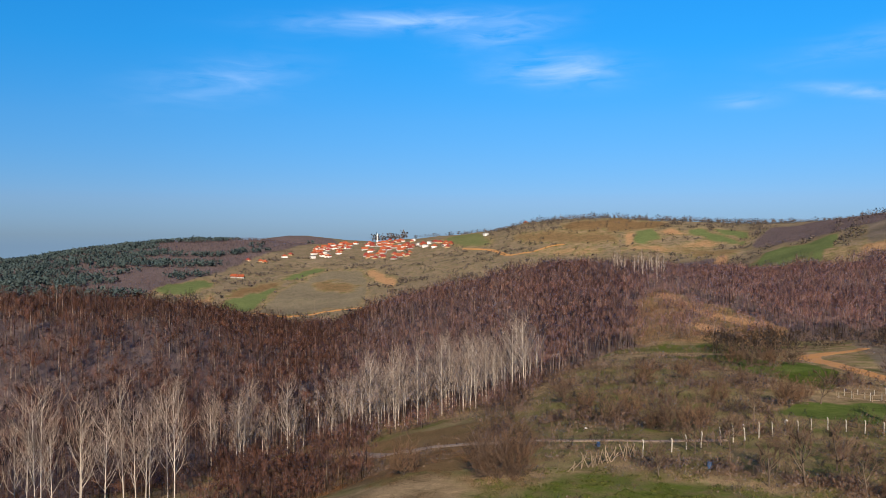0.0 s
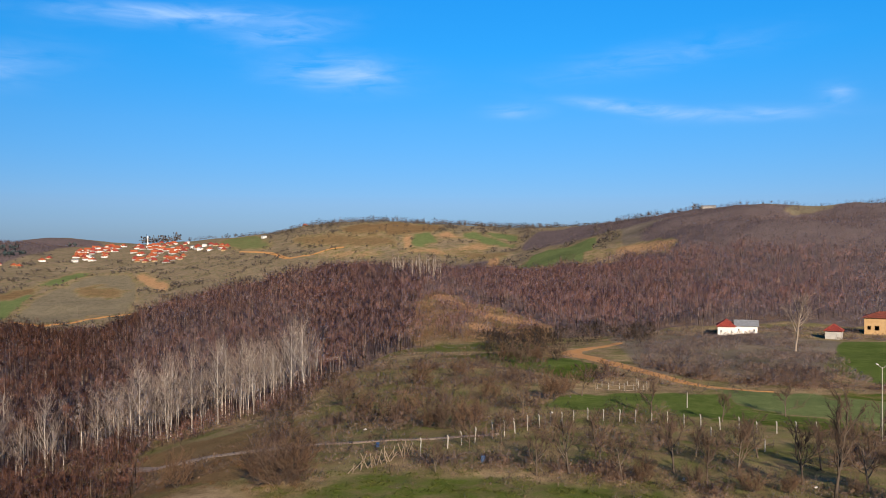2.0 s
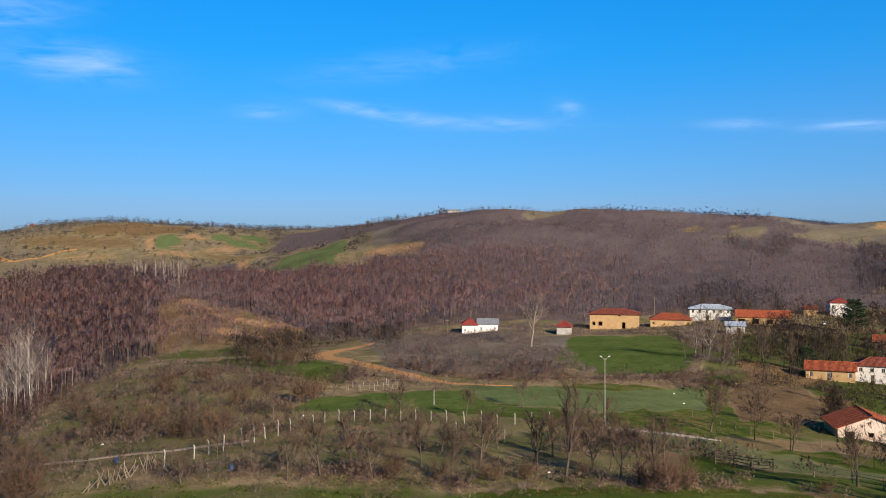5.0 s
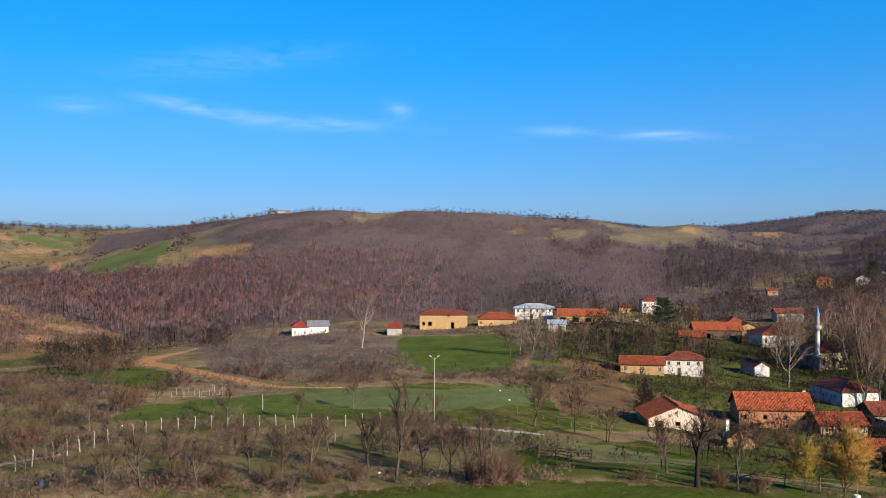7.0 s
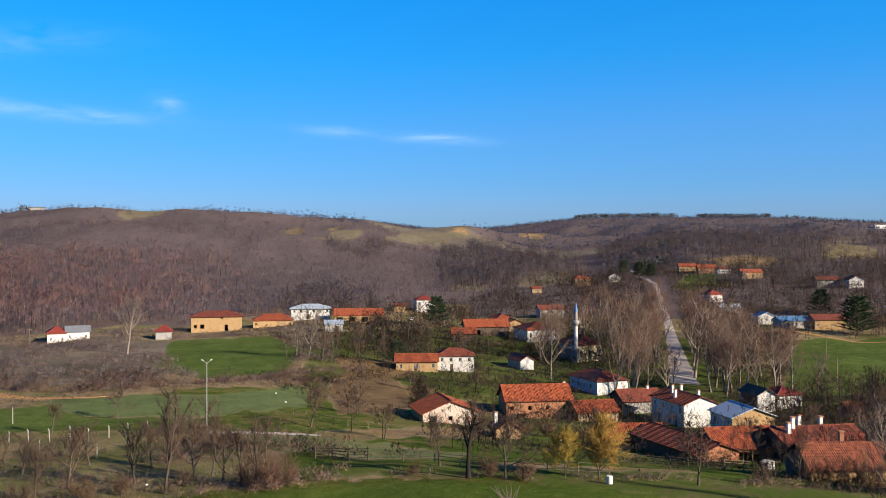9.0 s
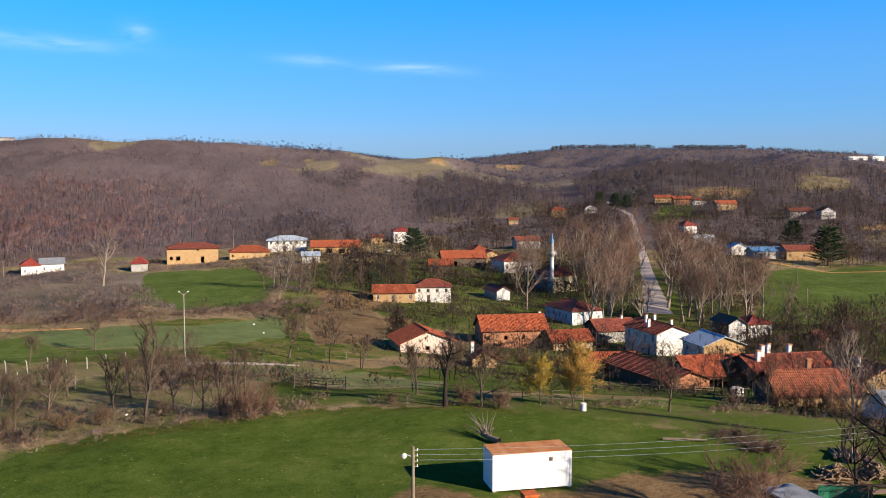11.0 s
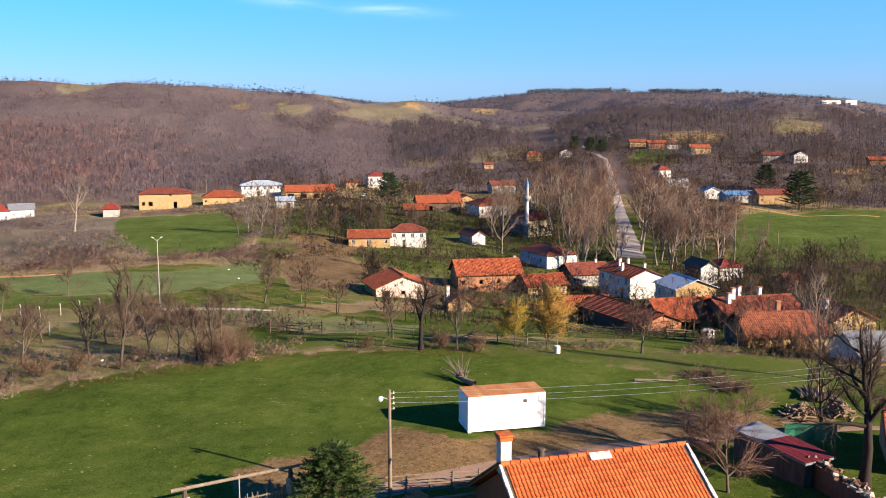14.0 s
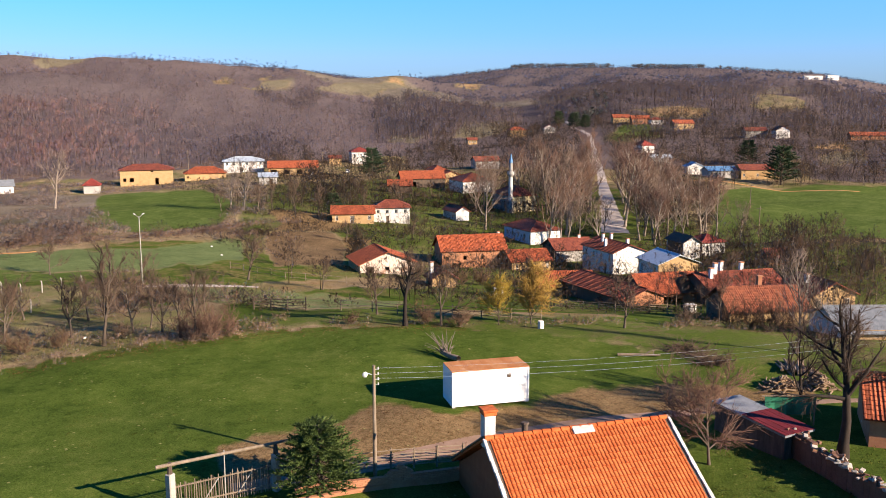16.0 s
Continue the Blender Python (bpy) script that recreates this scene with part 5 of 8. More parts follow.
def wall_mesh(width, height, openings, thick=0.25, gable=0.0, skew=0.0):
    """A wall in the xz plane, its outer face at y = 0, with true openings (x, z, w, h) and an optional gable on top."""
    bm = bmesh.new()
    xs = sorted({0.0, width, *(o[0] for o in openings), *(o[0] + o[2] for o in openings)})
    zs = sorted({-1.5, height, *(o[1] for o in openings), *(o[1] + o[3] for o in openings)})

    def quad(*c):
        bm.faces.new([bm.verts.new(p) for p in c])

    for x0, x1 in zip(xs, xs[1:]):
        for z0, z1 in zip(zs, zs[1:]):
            cx, cz = (x0 + x1) / 2, (z0 + z1) / 2
            if any(o[0] < cx < o[0] + o[2] and o[1] < cz < o[1] + o[3] for o in openings):
                continue
            quad((x0, 0, z0), (x1, 0, z0), (x1, 0, z1), (x0, 0, z1))
            quad((x0, thick, z0), (x0, thick, z1), (x1, thick, z1), (x1, thick, z0))
    for x, z, w, h in openings:
        quad((x, 0, z), (x, thick, z), (x + w, thick, z), (x + w, 0, z))
        quad((x, 0, z + h), (x + w, 0, z + h), (x + w, thick, z + h), (x, thick, z + h))
        quad((x, 0, z), (x, 0, z + h), (x, thick, z + h), (x, thick, z))
        quad((x + w, 0, z), (x + w, thick, z), (x + w, thick, z + h), (x + w, 0, z + h))
    quad((0, 0, -1.5), (0, 0, height), (0, thick, height), (0, thick, -1.5))
    quad((width, 0, -1.5), (width, thick, -1.5), (width, thick, height), (width, 0, height))
    if gable:
        mx = width / 2 + skew
        for yy, turn in ((0, 1), (thick, -1)):
            c = [(0, yy, height), (width, yy, height), (mx, yy, height + gable)]
            quad(*c[::turn])
        quad((0, 0, height), (mx, 0, height + gable), (mx, thick, height + gable), (0, thick, height))
        quad((width, thick, height), (mx, thick, height + gable), (mx, 0, height + gable), (width, 0, height))
    else:
        quad((0, 0, height), (width, 0, height), (width, thick, height), (0, thick, height))
    return bm


def roof_slope(parent, eave_l, eave_r, top_l, top_r, material, rolled, thick=0.12):
    """One slope of a roof. Its own x runs along the eave and its y up the slope; rolled slopes have tile columns and lapped rows."""
    ex = (eave_r - eave_l).normalized()
    n = ex.cross(((top_l + top_r) / 2 - (eave_l + eave_r) / 2)).normalized()
    ey = n.cross(ex)
    m = Matrix((ex, ey, n)).transposed().to_4x4()
    m.translation = eave_l
    inv = m.inverted()
    c = [inv @ p for p in (eave_l, eave_r, top_r, top_l)]
    bm = bmesh.new()
    if rolled:
        wide, long = c[1].x, c[2].y
        cols, rows = max(4, round(wide / 0.29)), max(3, round(long / 0.42))
        prev = None
        for j in range(rows):
            for edge in (0, 1):
                y = long * (j + edge) / rows
                line = []
                for i in range(cols * 2 + 1):
                    z = 0.045 * (i % 2) + (0.045 if edge == 0 else 0.0)
                    line.append(bm.verts.new((wide * i / (cols * 2), y, thick + z - 0.02)))
                if prev:
                    for i in range(cols * 2):
                        bm.faces.new((prev[i], prev[i + 1], line[i + 1], line[i]))
                prev = line
        box(bm, (wide, long, thick * 0.8), pose(wide / 2, long / 2, thick * 0.4))
    else:
        top = [bm.verts.new((p.x, p.y, thick)) for p in c]
        low = [bm.verts.new((p.x, p.y, 0)) for p in c]
        bm.faces.new(top)
        bm.faces.new(low[::-1])
        for i in range(4):
            k = (i + 1) % 4
            bm.faces.new((top[i], low[i], low[k], top[k]))
        bmesh.ops.remove_doubles(bm, verts=bm.verts, dist=0.001)
    ob = part("roof_slope", bm, material, parent)
    ob.matrix_parent_inverse = Matrix()
    ob.matrix_basis = m
    return ob


def ridge_cap(parent, p, q, material, r=0.12):
    bm = bmesh.new()
    rod(bm, p, q, r, r, 7)
    part("ridge_cap", bm, material, parent)


def window(parent, x, y, z, w, h, turn, frame_mat, kind="window"):
    """A frame, a pane and a sill in a wall's opening; or a boarded door."""
    m = pose(x, y, z, 0, 0, turn)
    bm = bmesh.new()
    t = 0.07
    for sx in (t / 2, w - t / 2):
        box(bm, (t, 0.09, h), pose(sx, 0.1, h / 2))
    for sz in (t / 2, h - t / 2):
        box(bm, (w - 2 * t, 0.09, t), pose(w / 2, 0.1, sz))
    if kind == "window":
        box(bm, (0.05, 0.07, h - 2 * t), pose(w / 2, 0.1, h / 2))
        ob = part("window", bm, frame_mat, parent)
        ob.matrix_basis = m
        part("pane", boxed((w - 2 * t, 0.02, h - 2 * t), pose(w / 2, 0.12, h / 2)), MAT["glass"], ob)
        part("sill", boxed((w + 0.16, 0.16, 0.06), pose(w / 2, -0.02, -0.03), 0.01), MAT["concrete"], ob)
    else:
        ob = part("door", bm, frame_mat, parent)
        ob.matrix_basis = m
        part("leaf", boxed((w - 2 * t, 0.05, h - 2 * t), pose(w / 2, 0.11, h / 2), 0.01), MAT["wood_dark"], ob)
    return ob


def chimney(parent, x, y, z, h, material, w=0.5):
    bm = bmesh.new()
    box(bm, (w, w, h), pose(x, y, z + h / 2), 0.02)
    ob = part("chimney", bm, material, parent)
    part("chimney_cap", boxed((w + 0.16, w + 0.16, 0.14), pose(x, y, z + h + 0.072), 0.02), MAT["brick"], ob)


def house(label, az, d, face, w, dep, hw, rise, roof, roof_mat, wall, side=None, front=(), flank=(), chimneys=(), rolled=False, over=0.45,
          name="house", category="house", lift=0.0, frame_mat="white", open_front=False):
    """A house whose front, w wide, looks towards the azimuth face. front and flank hold openings (kind, x, z, w, h) of the front and
    of the left side. roof: 'x' ridge along the front, 'y' gable to the front, 'hip', 'lean' one slope falling to the front."""
    p = at(az, d)
    low = min(float(ground(p.x + i, p.y + k)) for i in (-dep / 2, 0, dep / 2) for k in (-dep / 2, 0, dep / 2))
    p.z = (p.z + low) / 2 + lift
    FOOT.append((p.x, p.y, math.hypot(w, dep) / 2 + 0.6))
    rz = 180 - face
    ob = thing(name, pose(p.x, p.y, p.z, 0, 0, rz), label, category, "village houses" if name == "house" else "")
    wall, side = MAT[wall], MAT[side or wall]
    X, Y = w / 2, dep / 2
    gx, gy = (rise if roof == "y" else 0), (rise if roof in ("x", "bare") else 0)
    holes = lambda items: [tuple(i[1:]) for i in items]
    lean = rise if roof == "lean" else 0
    for nm, wd, ops, g, mm, turn, corner, hh in (
            ("front_wall", w, front, gx, wall, 0, (-X, -Y), hw), ("back_wall", w, (), gx, wall, 180, (X, Y), hw + lean),
            ("side_wall", dep - 0.5, flank, gy, side, -90, (-X, Y - 0.25), hw), ("side_wall", dep - 0.5, (), gy, side, 90, (X, -Y + 0.25), hw)):
        bm = wall_mesh(wd, hh, holes(ops), gable=g * (0.94 if nm == "side_wall" else 1))
        if lean and nm == "side_wall":
            back_x = 0 if turn == -90 else wd
            for v in bm.verts:
                if v.co.z > hh - 0.01 and abs(v.co.x - back_x) < 0.01:
                    v.co.z += lean * 0.95
        o = part(nm, bm, mm, ob)
        o.matrix_basis = pose(corner[0], corner[1], 0, 0, 0, turn)
        for kind, ox, oz, ow, oh in ops:
            if kind != "hole":
                window(o, ox, 0, oz, ow, oh, 0, MAT[frame_mat], kind)
    part("inner_floor", boxed((w - 0.6, dep - 0.6, 0.1), pose(0, 0, 0.05)), MAT["dark"], ob)
    rm = MAT[roof_mat]
    V = Vector
    if roof == "x":
        k = over * rise / Y
        A, B = V((-X - over, 0, hw + rise)), V((X + over, 0, hw + rise))
        roof_slope(ob, V((-X - over, -Y - over, hw - k)), V((X + over, -Y - over, hw - k)), A, B, rm, rolled)
        roof_slope(ob, V((X + over, Y + over, hw - k)), V((-X - over, Y + over, hw - k)), B, A, rm, rolled)
        ridge_cap(ob, A + V((0, 0, 0.12)), B + V((0, 0, 0.12)), rm)
    elif roof == "y":
        k = over * rise / X
        A, B = V((0, -Y - over, hw + rise)), V((0, Y + over, hw + rise))
        roof_slope(ob, V((-X - over, Y + over, hw - k)), V((-X - over, -Y - over, hw - k)), B, A, rm, rolled)
        roof_slope(ob, V((X + over, -Y - over, hw - k)), V((X + over, Y + over, hw - k)), A, B, rm, rolled)
        ridge_cap(ob, A + V((0, 0, 0.12)), B + V((0, 0, 0.12)), rm)
    elif roof == "lean":
        k = over * rise / dep
        roof_slope(ob, V((-X - over, -Y - over, hw - k)), V((X + over, -Y - over, hw - k)),
                   V((-X - over, Y + over, hw + rise + k)), V((X + over, Y + over, hw + rise + k)), rm, rolled)
    elif roof == "hip":
        half = max(0.0, X - Y) if X >= Y else 0.0
        deep = max(0.0, Y - X) if Y > X else 0.0
        z0, z1 = hw - over * rise / min(X, Y), hw + rise
        c = [V((-X - over, -Y - over, z0)), V((X + over, -Y - over, z0)), V((X + over, Y + over, z0)), V((-X - over, Y + over, z0))]
        r0, r1 = (V((-half, 0, z1)), V((half, 0, z1))) if X >= Y else (V((0, -deep, z1)), V((0, deep, z1)))
        tops = [(r0, r1), (r1, r1), (r1, r0), (r0, r0)] if X >= Y else [(r0, r0), (r0, r1), (r1, r1), (r1, r0)]
        for i, (tl, tr) in enumerate(tops):
            roof_slope(ob, c[i], c[(i + 1) % 4], tl, tr, rm, False)
        up = V((0, 0, 0.12))
        if (r1 - r0).length > 0.3:
            ridge_cap(ob, r0 + up, r1 + up, rm)
        for i in range(4):
            ridge_cap(ob, c[i] + up, (r0 if (i in (0, 3)) == (X >= Y) or (X < Y and i in (0, 1)) else r1) + up if X >= Y else (r0 if i in (0, 1) else r1) + up, rm, 0.1)
    for cx, cy, cz, ch, cm in chimneys:
        chimney(ob, cx, cy, cz, ch, MAT[cm])
    return ob


def windows(w, n, z, ow=0.8, oh=1.1, margin=0.8, kind="window"):
    """n openings of one size in a row on a wall w wide."""
    if n == 1:
        return [(kind, (w - ow) / 2, z, ow, oh)]
    step = (w - 2 * margin - ow) / (n - 1)
    return [(kind, margin + i * step, z, ow, oh) for i in range(n)]



# ---------------------------------------------------------------- the village
def build_village():
    D = lambda x, z=0.05, w=0.9, h=1.95: [("door", x, z, w, h)]
    # along the valley floor
    house("two-storey whitewashed house with a brown tiled roof", 71.6, 178, 220, 7.2, 12.0, 5.0, 1.35, "y", "tile_dark", "white", "white",
          front=windows(7, 2, 0.9, 0.7, 1.0), flank=windows(11.5, 4, 3.2, 0.8, 1.1) + [("window", 6.2, 0.7, 0.8, 1.1)] + D(2.2) + D(8.4),
          chimneys=[(-2.4, -1, 5.2, 1.9, "white"), (-1.2, 2, 5.8, 1.7, "white"), (1.2, 2.8, 5.8, 1.5, "white"), (2.4, -1.5, 5.3, 1.5, "white")], rolled=True)
    house("brick house with a pale blue sheet-metal roof", 75.1, 162, 225, 7.9, 7.5, 4.4, 1.45, "y", "steel", "mud", "white",
          front=[("hole", 3.0, 2.9, 0.7, 0.8), ("window", 5.6, 1.0, 0.8, 1.0)], flank=windows(7.0, 2, 2.5), lift=-0.5)
    house("brick barn with an old tiled roof and open gable", 71.6, 126, 215, 6.6, 15.0, 2.4, 1.2, "y", "tile_dark", "brick", "wood_dark",
          front=[("hole", 2.2, 2.6, 1.0, 0.001)], rolled=True, name="barn", category="barn")
    house("small stable with a bright clay-tiled roof", 68.4, 133, 236, 8.2, 6.5, 2.1, 1.6, "x", "tile", "mud", "wood_dark",
          front=[("hole", 3.2, 0.1, 2.4, 1.6)], rolled=True, name="stable", category="barn")
    house("open-fronted barn with a bright clay-tiled roof", 74.9, 127, 228, 9.4, 7.5, 2.3, 1.9, "x", "tile", "brick", "wood_dark",
          front=[("hole", 0.8, 0.1, 5.0, 1.6)], rolled=True, name="barn", category="barn")
    house("long brick house with dark red tiles and white chimneys", 79.1, 129, 226, 12.0, 9.5, 2.9, 1.7, "x", "tile_dark", "mud", "wood_dark",
          front=windows(11, 3, 0.9), chimneys=[(-4.4, -1.5, 3.9, 1.6, "white"), (-3.2, -0.5, 4.3, 1.7, "white"), (-1.6, 0.6, 4.6, 1.4, "white"), (1.8, 0.8, 4.4, 1.3, "white")], rolled=True)
    house("mud-brick barn with a brown tiled roof", 80.6, 107, 234, 9.3, 6.6, 2.4, 1.9, "x", "tile_brown", "mud", "wood_dark",
          front=[("hole", 1.0, 0.6, 0.7, 0.7), ("hole", 4.4, 0.6, 0.8, 0.7)], chimneys=[(0.6, 0.8, 4.4, 1.0, "brick")], rolled=True, name="barn", category="barn")
    house("low house with a weathered tiled roof", 84.0, 128, 225, 7.0, 7.0, 2.6, 1.6, "y", "tile_dark", "mud", "white",
          front=windows(7, 2, 0.9), chimneys=[(-1.6, 0, 3.6, 1.2, "white")])
    house("farm building with a ribbed zinc roof", 87.2, 98, 240, 9.5, 8.0, 1.8, 1.6, "x", "old_zinc", "mud", "white", front=windows(9, 2, 0.9))
    house("barn with a white and brick gable and tiled roof", 56.3, 151, 222, 9.6, 9.0, 2.5, 1.9, "y", "tile", "patchy_plaster", "mud",
          front=[("hole", 1.2, 0.1, 1.2, 1.9), ("hole", 4.4, 1.2, 0.7, 0.7)], rolled=True, name="barn", category="barn")
    house("long brick barn with a bright clay-tiled roof", 62.2, 177, 228, 13.2, 7.5, 3.0, 2.4, "x", "tile", "brick", "brick",
          front=windows(13, 4, 1.0, 0.7, 0.8, kind="hole"), chimneys=[(6.2, 0.4, 4.2, 1.6, "white")], rolled=True, name="barn", category="barn", lift=0.9)
    house("mud-walled house with a long clay-tiled roof", 65.9, 176, 225, 8.2, 7.0, 2.4, 1.6, "x", "tile", "mud", "wood_dark",
          front=windows(8.6, 3, 0.9, 0.5, 0.9), rolled=True)
    house("old house with a patched tiled roof", 68.7, 193, 225, 9.0, 8.0, 2.8, 1.8, "x", "tile_dark", "grey_wall", "wood_dark", front=windows(9, 2, 0.8), chimneys=[(2.5, 0, 4.0, 1.3, "white")])
    house("white house with a dark hipped roof", 66.3, 217, 215, 8.5, 13.0, 3.4, 1.8, "hip", "tile_dark", "white", "pale_blue", flank=windows(13.5, 5, 1.3))
    house("white house with a small red roof", 77.4, 200, 225, 5.6, 6.0, 3.3, 1.2, "hip", "tile_red", "white", "white", front=windows(6, 2, 1.2), name="house")
    house("dark timber house with a white end wall", 76.0, 196, 225, 4.0, 7.0, 4.2, 1.2, "y", "wood_dark", "white", "wood_dark", front=windows(4, 2, 1.2, 0.6))
    house("small brick outhouse with a tiled roof", 81.5, 180, 235, 4.2, 4.2, 2.0, 1.1, "x", "tile_dark", "brick", name="outhouse", category="shed")
    house("little mud-brick hut with a white chimney", 60.3, 137, 225, 4.0, 3.6, 1.7, 1.2, "y", "tile_dark", "mud", "mud", front=D(1.5, 0.05, 0.8, 1.5), chimneys=[(-1.4, 0.6, 1.9, 2.0, "white")], name="hut", category="shed")
    # middle of the village
    house("low house, red-tiled and half whitewashed", 54.5, 224, 234, 10.5, 6.5, 2.6, 1.5, "x", "tile", "mud", front=D(4.5) + windows(10.5, 3, 0.9, 0.7))
    house("whitewashed house with a brown tiled roof", 57.0, 228, 234, 9.4, 6.5, 4.2, 1.5, "hip", "tile_dark", "white", front=D(3.2) + windows(9.4, 4, 2.6, 0.8, 1.0))
    house("small white-ended shed with a tiled roof", 61.3, 242, 215, 4.0, 8.0, 2.6, 1.2, "y", "tile_dark", "white", "grey_wall", name="shed", category="shed")
    house("mud-walled house with a wide clay-tiled roof", 59.0, 322, 229, 16.0, 9.0, 3.6, 2.3, "x", "tile", "wood_dark", "mud", front=[("hole", 2.4, 0.3, 3.0, 2.0)])
    house("low barn with a bright clay-tiled roof", 57.6, 300, 236, 8.0, 6.5, 2.6, 1.6, "x", "tile", "wood_dark", "mud", front=[("hole", 1.4, 0.2, 2.6, 1.8)], name="barn", category="barn")
    house("mud-brick house with a red tiled roof", 60.8, 340, 226, 9.0, 8.0, 3.2, 1.8, "y", "tile", "mud", "white", front=windows(9, 2, 1.0))
    house("small white house with a tiled roof", 60.0, 352, 220, 6.0, 9.0, 4.2, 1.5, "hip", "tile", "white", "white", front=windows(6, 2, 1.2))
    house("white house with a hipped tiled roof", 62.3, 312, 219, 12.0, 13.0, 4.2, 2.4, "hip", "tile", "white", "white", front=windows(12, 4, 1.4), flank=windows(12.5, 3, 1.4))
    house("house with a brown roof behind a grey wall", 63.2, 386, 225, 11.0, 7.0, 3.5, 1.6, "x", "tile_dark", "grey_wall", front=windows(11, 3, 1.0))
    # upper row along the ridge road
    house("large ochre mud-brick barn with a low tiled roof", 41.7, 334, 222, 18.0, 9.0, 5.6, 1.6, "hip", "tile_dark", "mud", front=[("hole", 1.0, 1.4, 1.0, 1.2), ("hole", 3.2, 1.2, 1.4, 1.5),
          ("hole", 11.8, 0.1, 1.2, 2.4), ("hole", 10.4, 4.7, 0.8, 0.6)], name="barn", category="barn", over=0.6)
    house("low mud-brick house with a hipped tiled roof", 45.2, 345, 224, 15.0, 8.0, 2.9, 2.0, "hip", "tile", "mud", front=windows(15, 2, 1.0, 0.7, 0.8, kind="hole"))
    house("white upper-storey house with a grey hipped roof", 47.6, 362, 227, 15.5, 9.0, 4.4, 1.4, "hip", "steel", "white", front=windows(15.5, 6, 2.7, 0.9, 1.2) + [("hole", 6.0, 0.1, 1.4, 2.0)], over=0.7)
    house("long low house with bright clay tiles", 50.7, 352, 230, 19.0, 8.5, 3.0, 2.2, "x", "tile", "mud", front=windows(19, 4, 0.3, 2.4, 1.9, kind="hole"))
    house("small shed with a pale blue roof", 49.1, 308, 228, 6.0, 4.5, 2.6, 1.0, "lean", "steel", "grey_wall", name="shed", category="shed", front=[("hole", 3.4, 0.1, 1.2, 1.8)])
    house("tall white house with a red hipped roof", 55.0, 420, 225, 9.0, 8.0, 5.8, 1.7, "hip", "tile_red", "white", front=windows(9, 3, 3.6) + windows(9, 2, 1.0))
    house("mud-brick hut with a flat tiled roof", 53.4, 408, 230, 5.5, 5.0, 3.0, 1.0, "x", "tile_dark", "mud", name="hut", category="shed")
    house("white cottage with a red hipped roof", 32.35, 318, 212, 5.6, 8.0, 3.4, 1.9, "hip", "tile_red", "white", front=windows(5.6, 2, 1.0, 0.6, 0.9))
    house("white cottage wing with a grey sheet roof", 33.52, 319, 212, 7.2, 7.4, 3.0, 1.5, "x", "old_zinc", "white", front=windows(7.2, 2, 1.0, 0.6, 0.9))
    house("small grey-walled shed with a steep red roof", 38.5, 312, 222, 5.0, 5.0, 3.0, 1.8, "hip", "tile_red", "grey_wall", name="shed", category="shed")
    # across the valley
    for label, az, d, face, w, dep, hw, rise, roof, rm, wl in (
            ("distant mud house with a red roof", 65.2, 628, 225, 12, 8, 4.8, 2.0, "hip", "tile", "mud"),
            ("distant white gabled house", 67.3, 634, 240, 8, 8, 4.0, 2.2, "y", "tile_dark", "white"),
            ("distant small mud hut", 62.3, 560, 230, 6, 5, 3.0, 1.2, "x", "tile_dark", "mud"),
            ("white house with a red hipped roof", 73.3, 480, 222, 7.5, 9, 4.2, 2.2, "hip", "tile_red", "white"),
            ("low house with a zinc roof", 74.3, 430, 230, 10, 6, 2.6, 1.2, "x", "steel", "grey_wall"),
            ("farmhouse with a blue sheet roof", 78.0, 384, 232, 13, 7, 3.0, 1.4, "x", "blue_sheet", "grey_wall"),
            ("farm shed with a grey roof", 76.4, 392, 236, 7, 6, 3.4, 1.6, "y", "steel", "white"),
            ("mud-brick barn with a tiled roof", 80.0, 388, 236, 14, 8, 4.0, 1.8, "x", "tile_dark", "mud"),
            ("row house with a clay-tiled roof", 71.8, 664, 240, 12, 8, 4.0, 2.0, "x", "tile", "mud"),
            ("row house with a clay-tiled roof", 73.0, 655, 240, 13, 8, 4.0, 2.0, "x", "tile", "brick"),
            ("row house with a grey roof", 74.0, 640, 240, 9, 7, 3.6, 1.6, "hip", "tile_dark", "white"),
            ("mud house with a clay-tiled roof", 75.6, 592, 236, 13, 8, 4.0, 2.0, "x", "tile", "mud"),
            ("dark farmhouse on the slope", 79.9, 562, 240, 13, 8, 4.0, 1.8, "x", "tile_dark", "grey_wall"),
            ("white house with a gable", 81.4, 556, 240, 8, 8, 4.6, 2.2, "y", "tile_dark", "white"),
            ("low house with a red roof", 86.2, 560, 250, 20, 8, 2.6, 1.6, "x", "tile", "brick"),
            ("white farmhouse by the wood", 87.9, 470, 250, 8, 7, 3.0, 1.4, "x", "tile_dark", "white")):
        house(label, az, d, face, w, dep, hw, rise, roof, rm, wl, front=windows(w, 3, 1.2, 0.9, 1.1))


build_village()
build_scrub()
build_wood_edge()

# ---------------------------------------------------------------- roads and tracks
ribbon("road", "pale worn village road climbing the far slope", [(71.7, 232), (71.4, 262), (71.0, 315), (70.66, 377), (70.2, 485), (69.8, 592), (68.9, 666), (68.3, 725)],
       [9, 7.4, 5.4, 4.2, 3.8, 3.8, 3.6, 3.4], MAT["road"], 0.08)
ribbon("dirt_road", "orange dirt road between the meadows", DIRT_ROAD,
       [3.5, 4.2, 7.0, 6.5, 5.5, 4.2, 2.4, 0.3], MAT["dirt"], 0.1)
ribbon("path", "pale trodden path along the slope", SLOPE_PATH,
       [2.2, 2.4, 2.2, 2.0, 2.0, 1.8, 1.6, 1.2], MAT["trail"], 0.12)
ribbon("path", "pale stony strip across the meadow", [(40.6, 123.5), (42, 123.8), (44.3, 123), (46.5, 122.5), (48.4, 122.3)], [1.6, 3.0, 2.6, 3.0, 1.2], MAT["road"], 0.06)
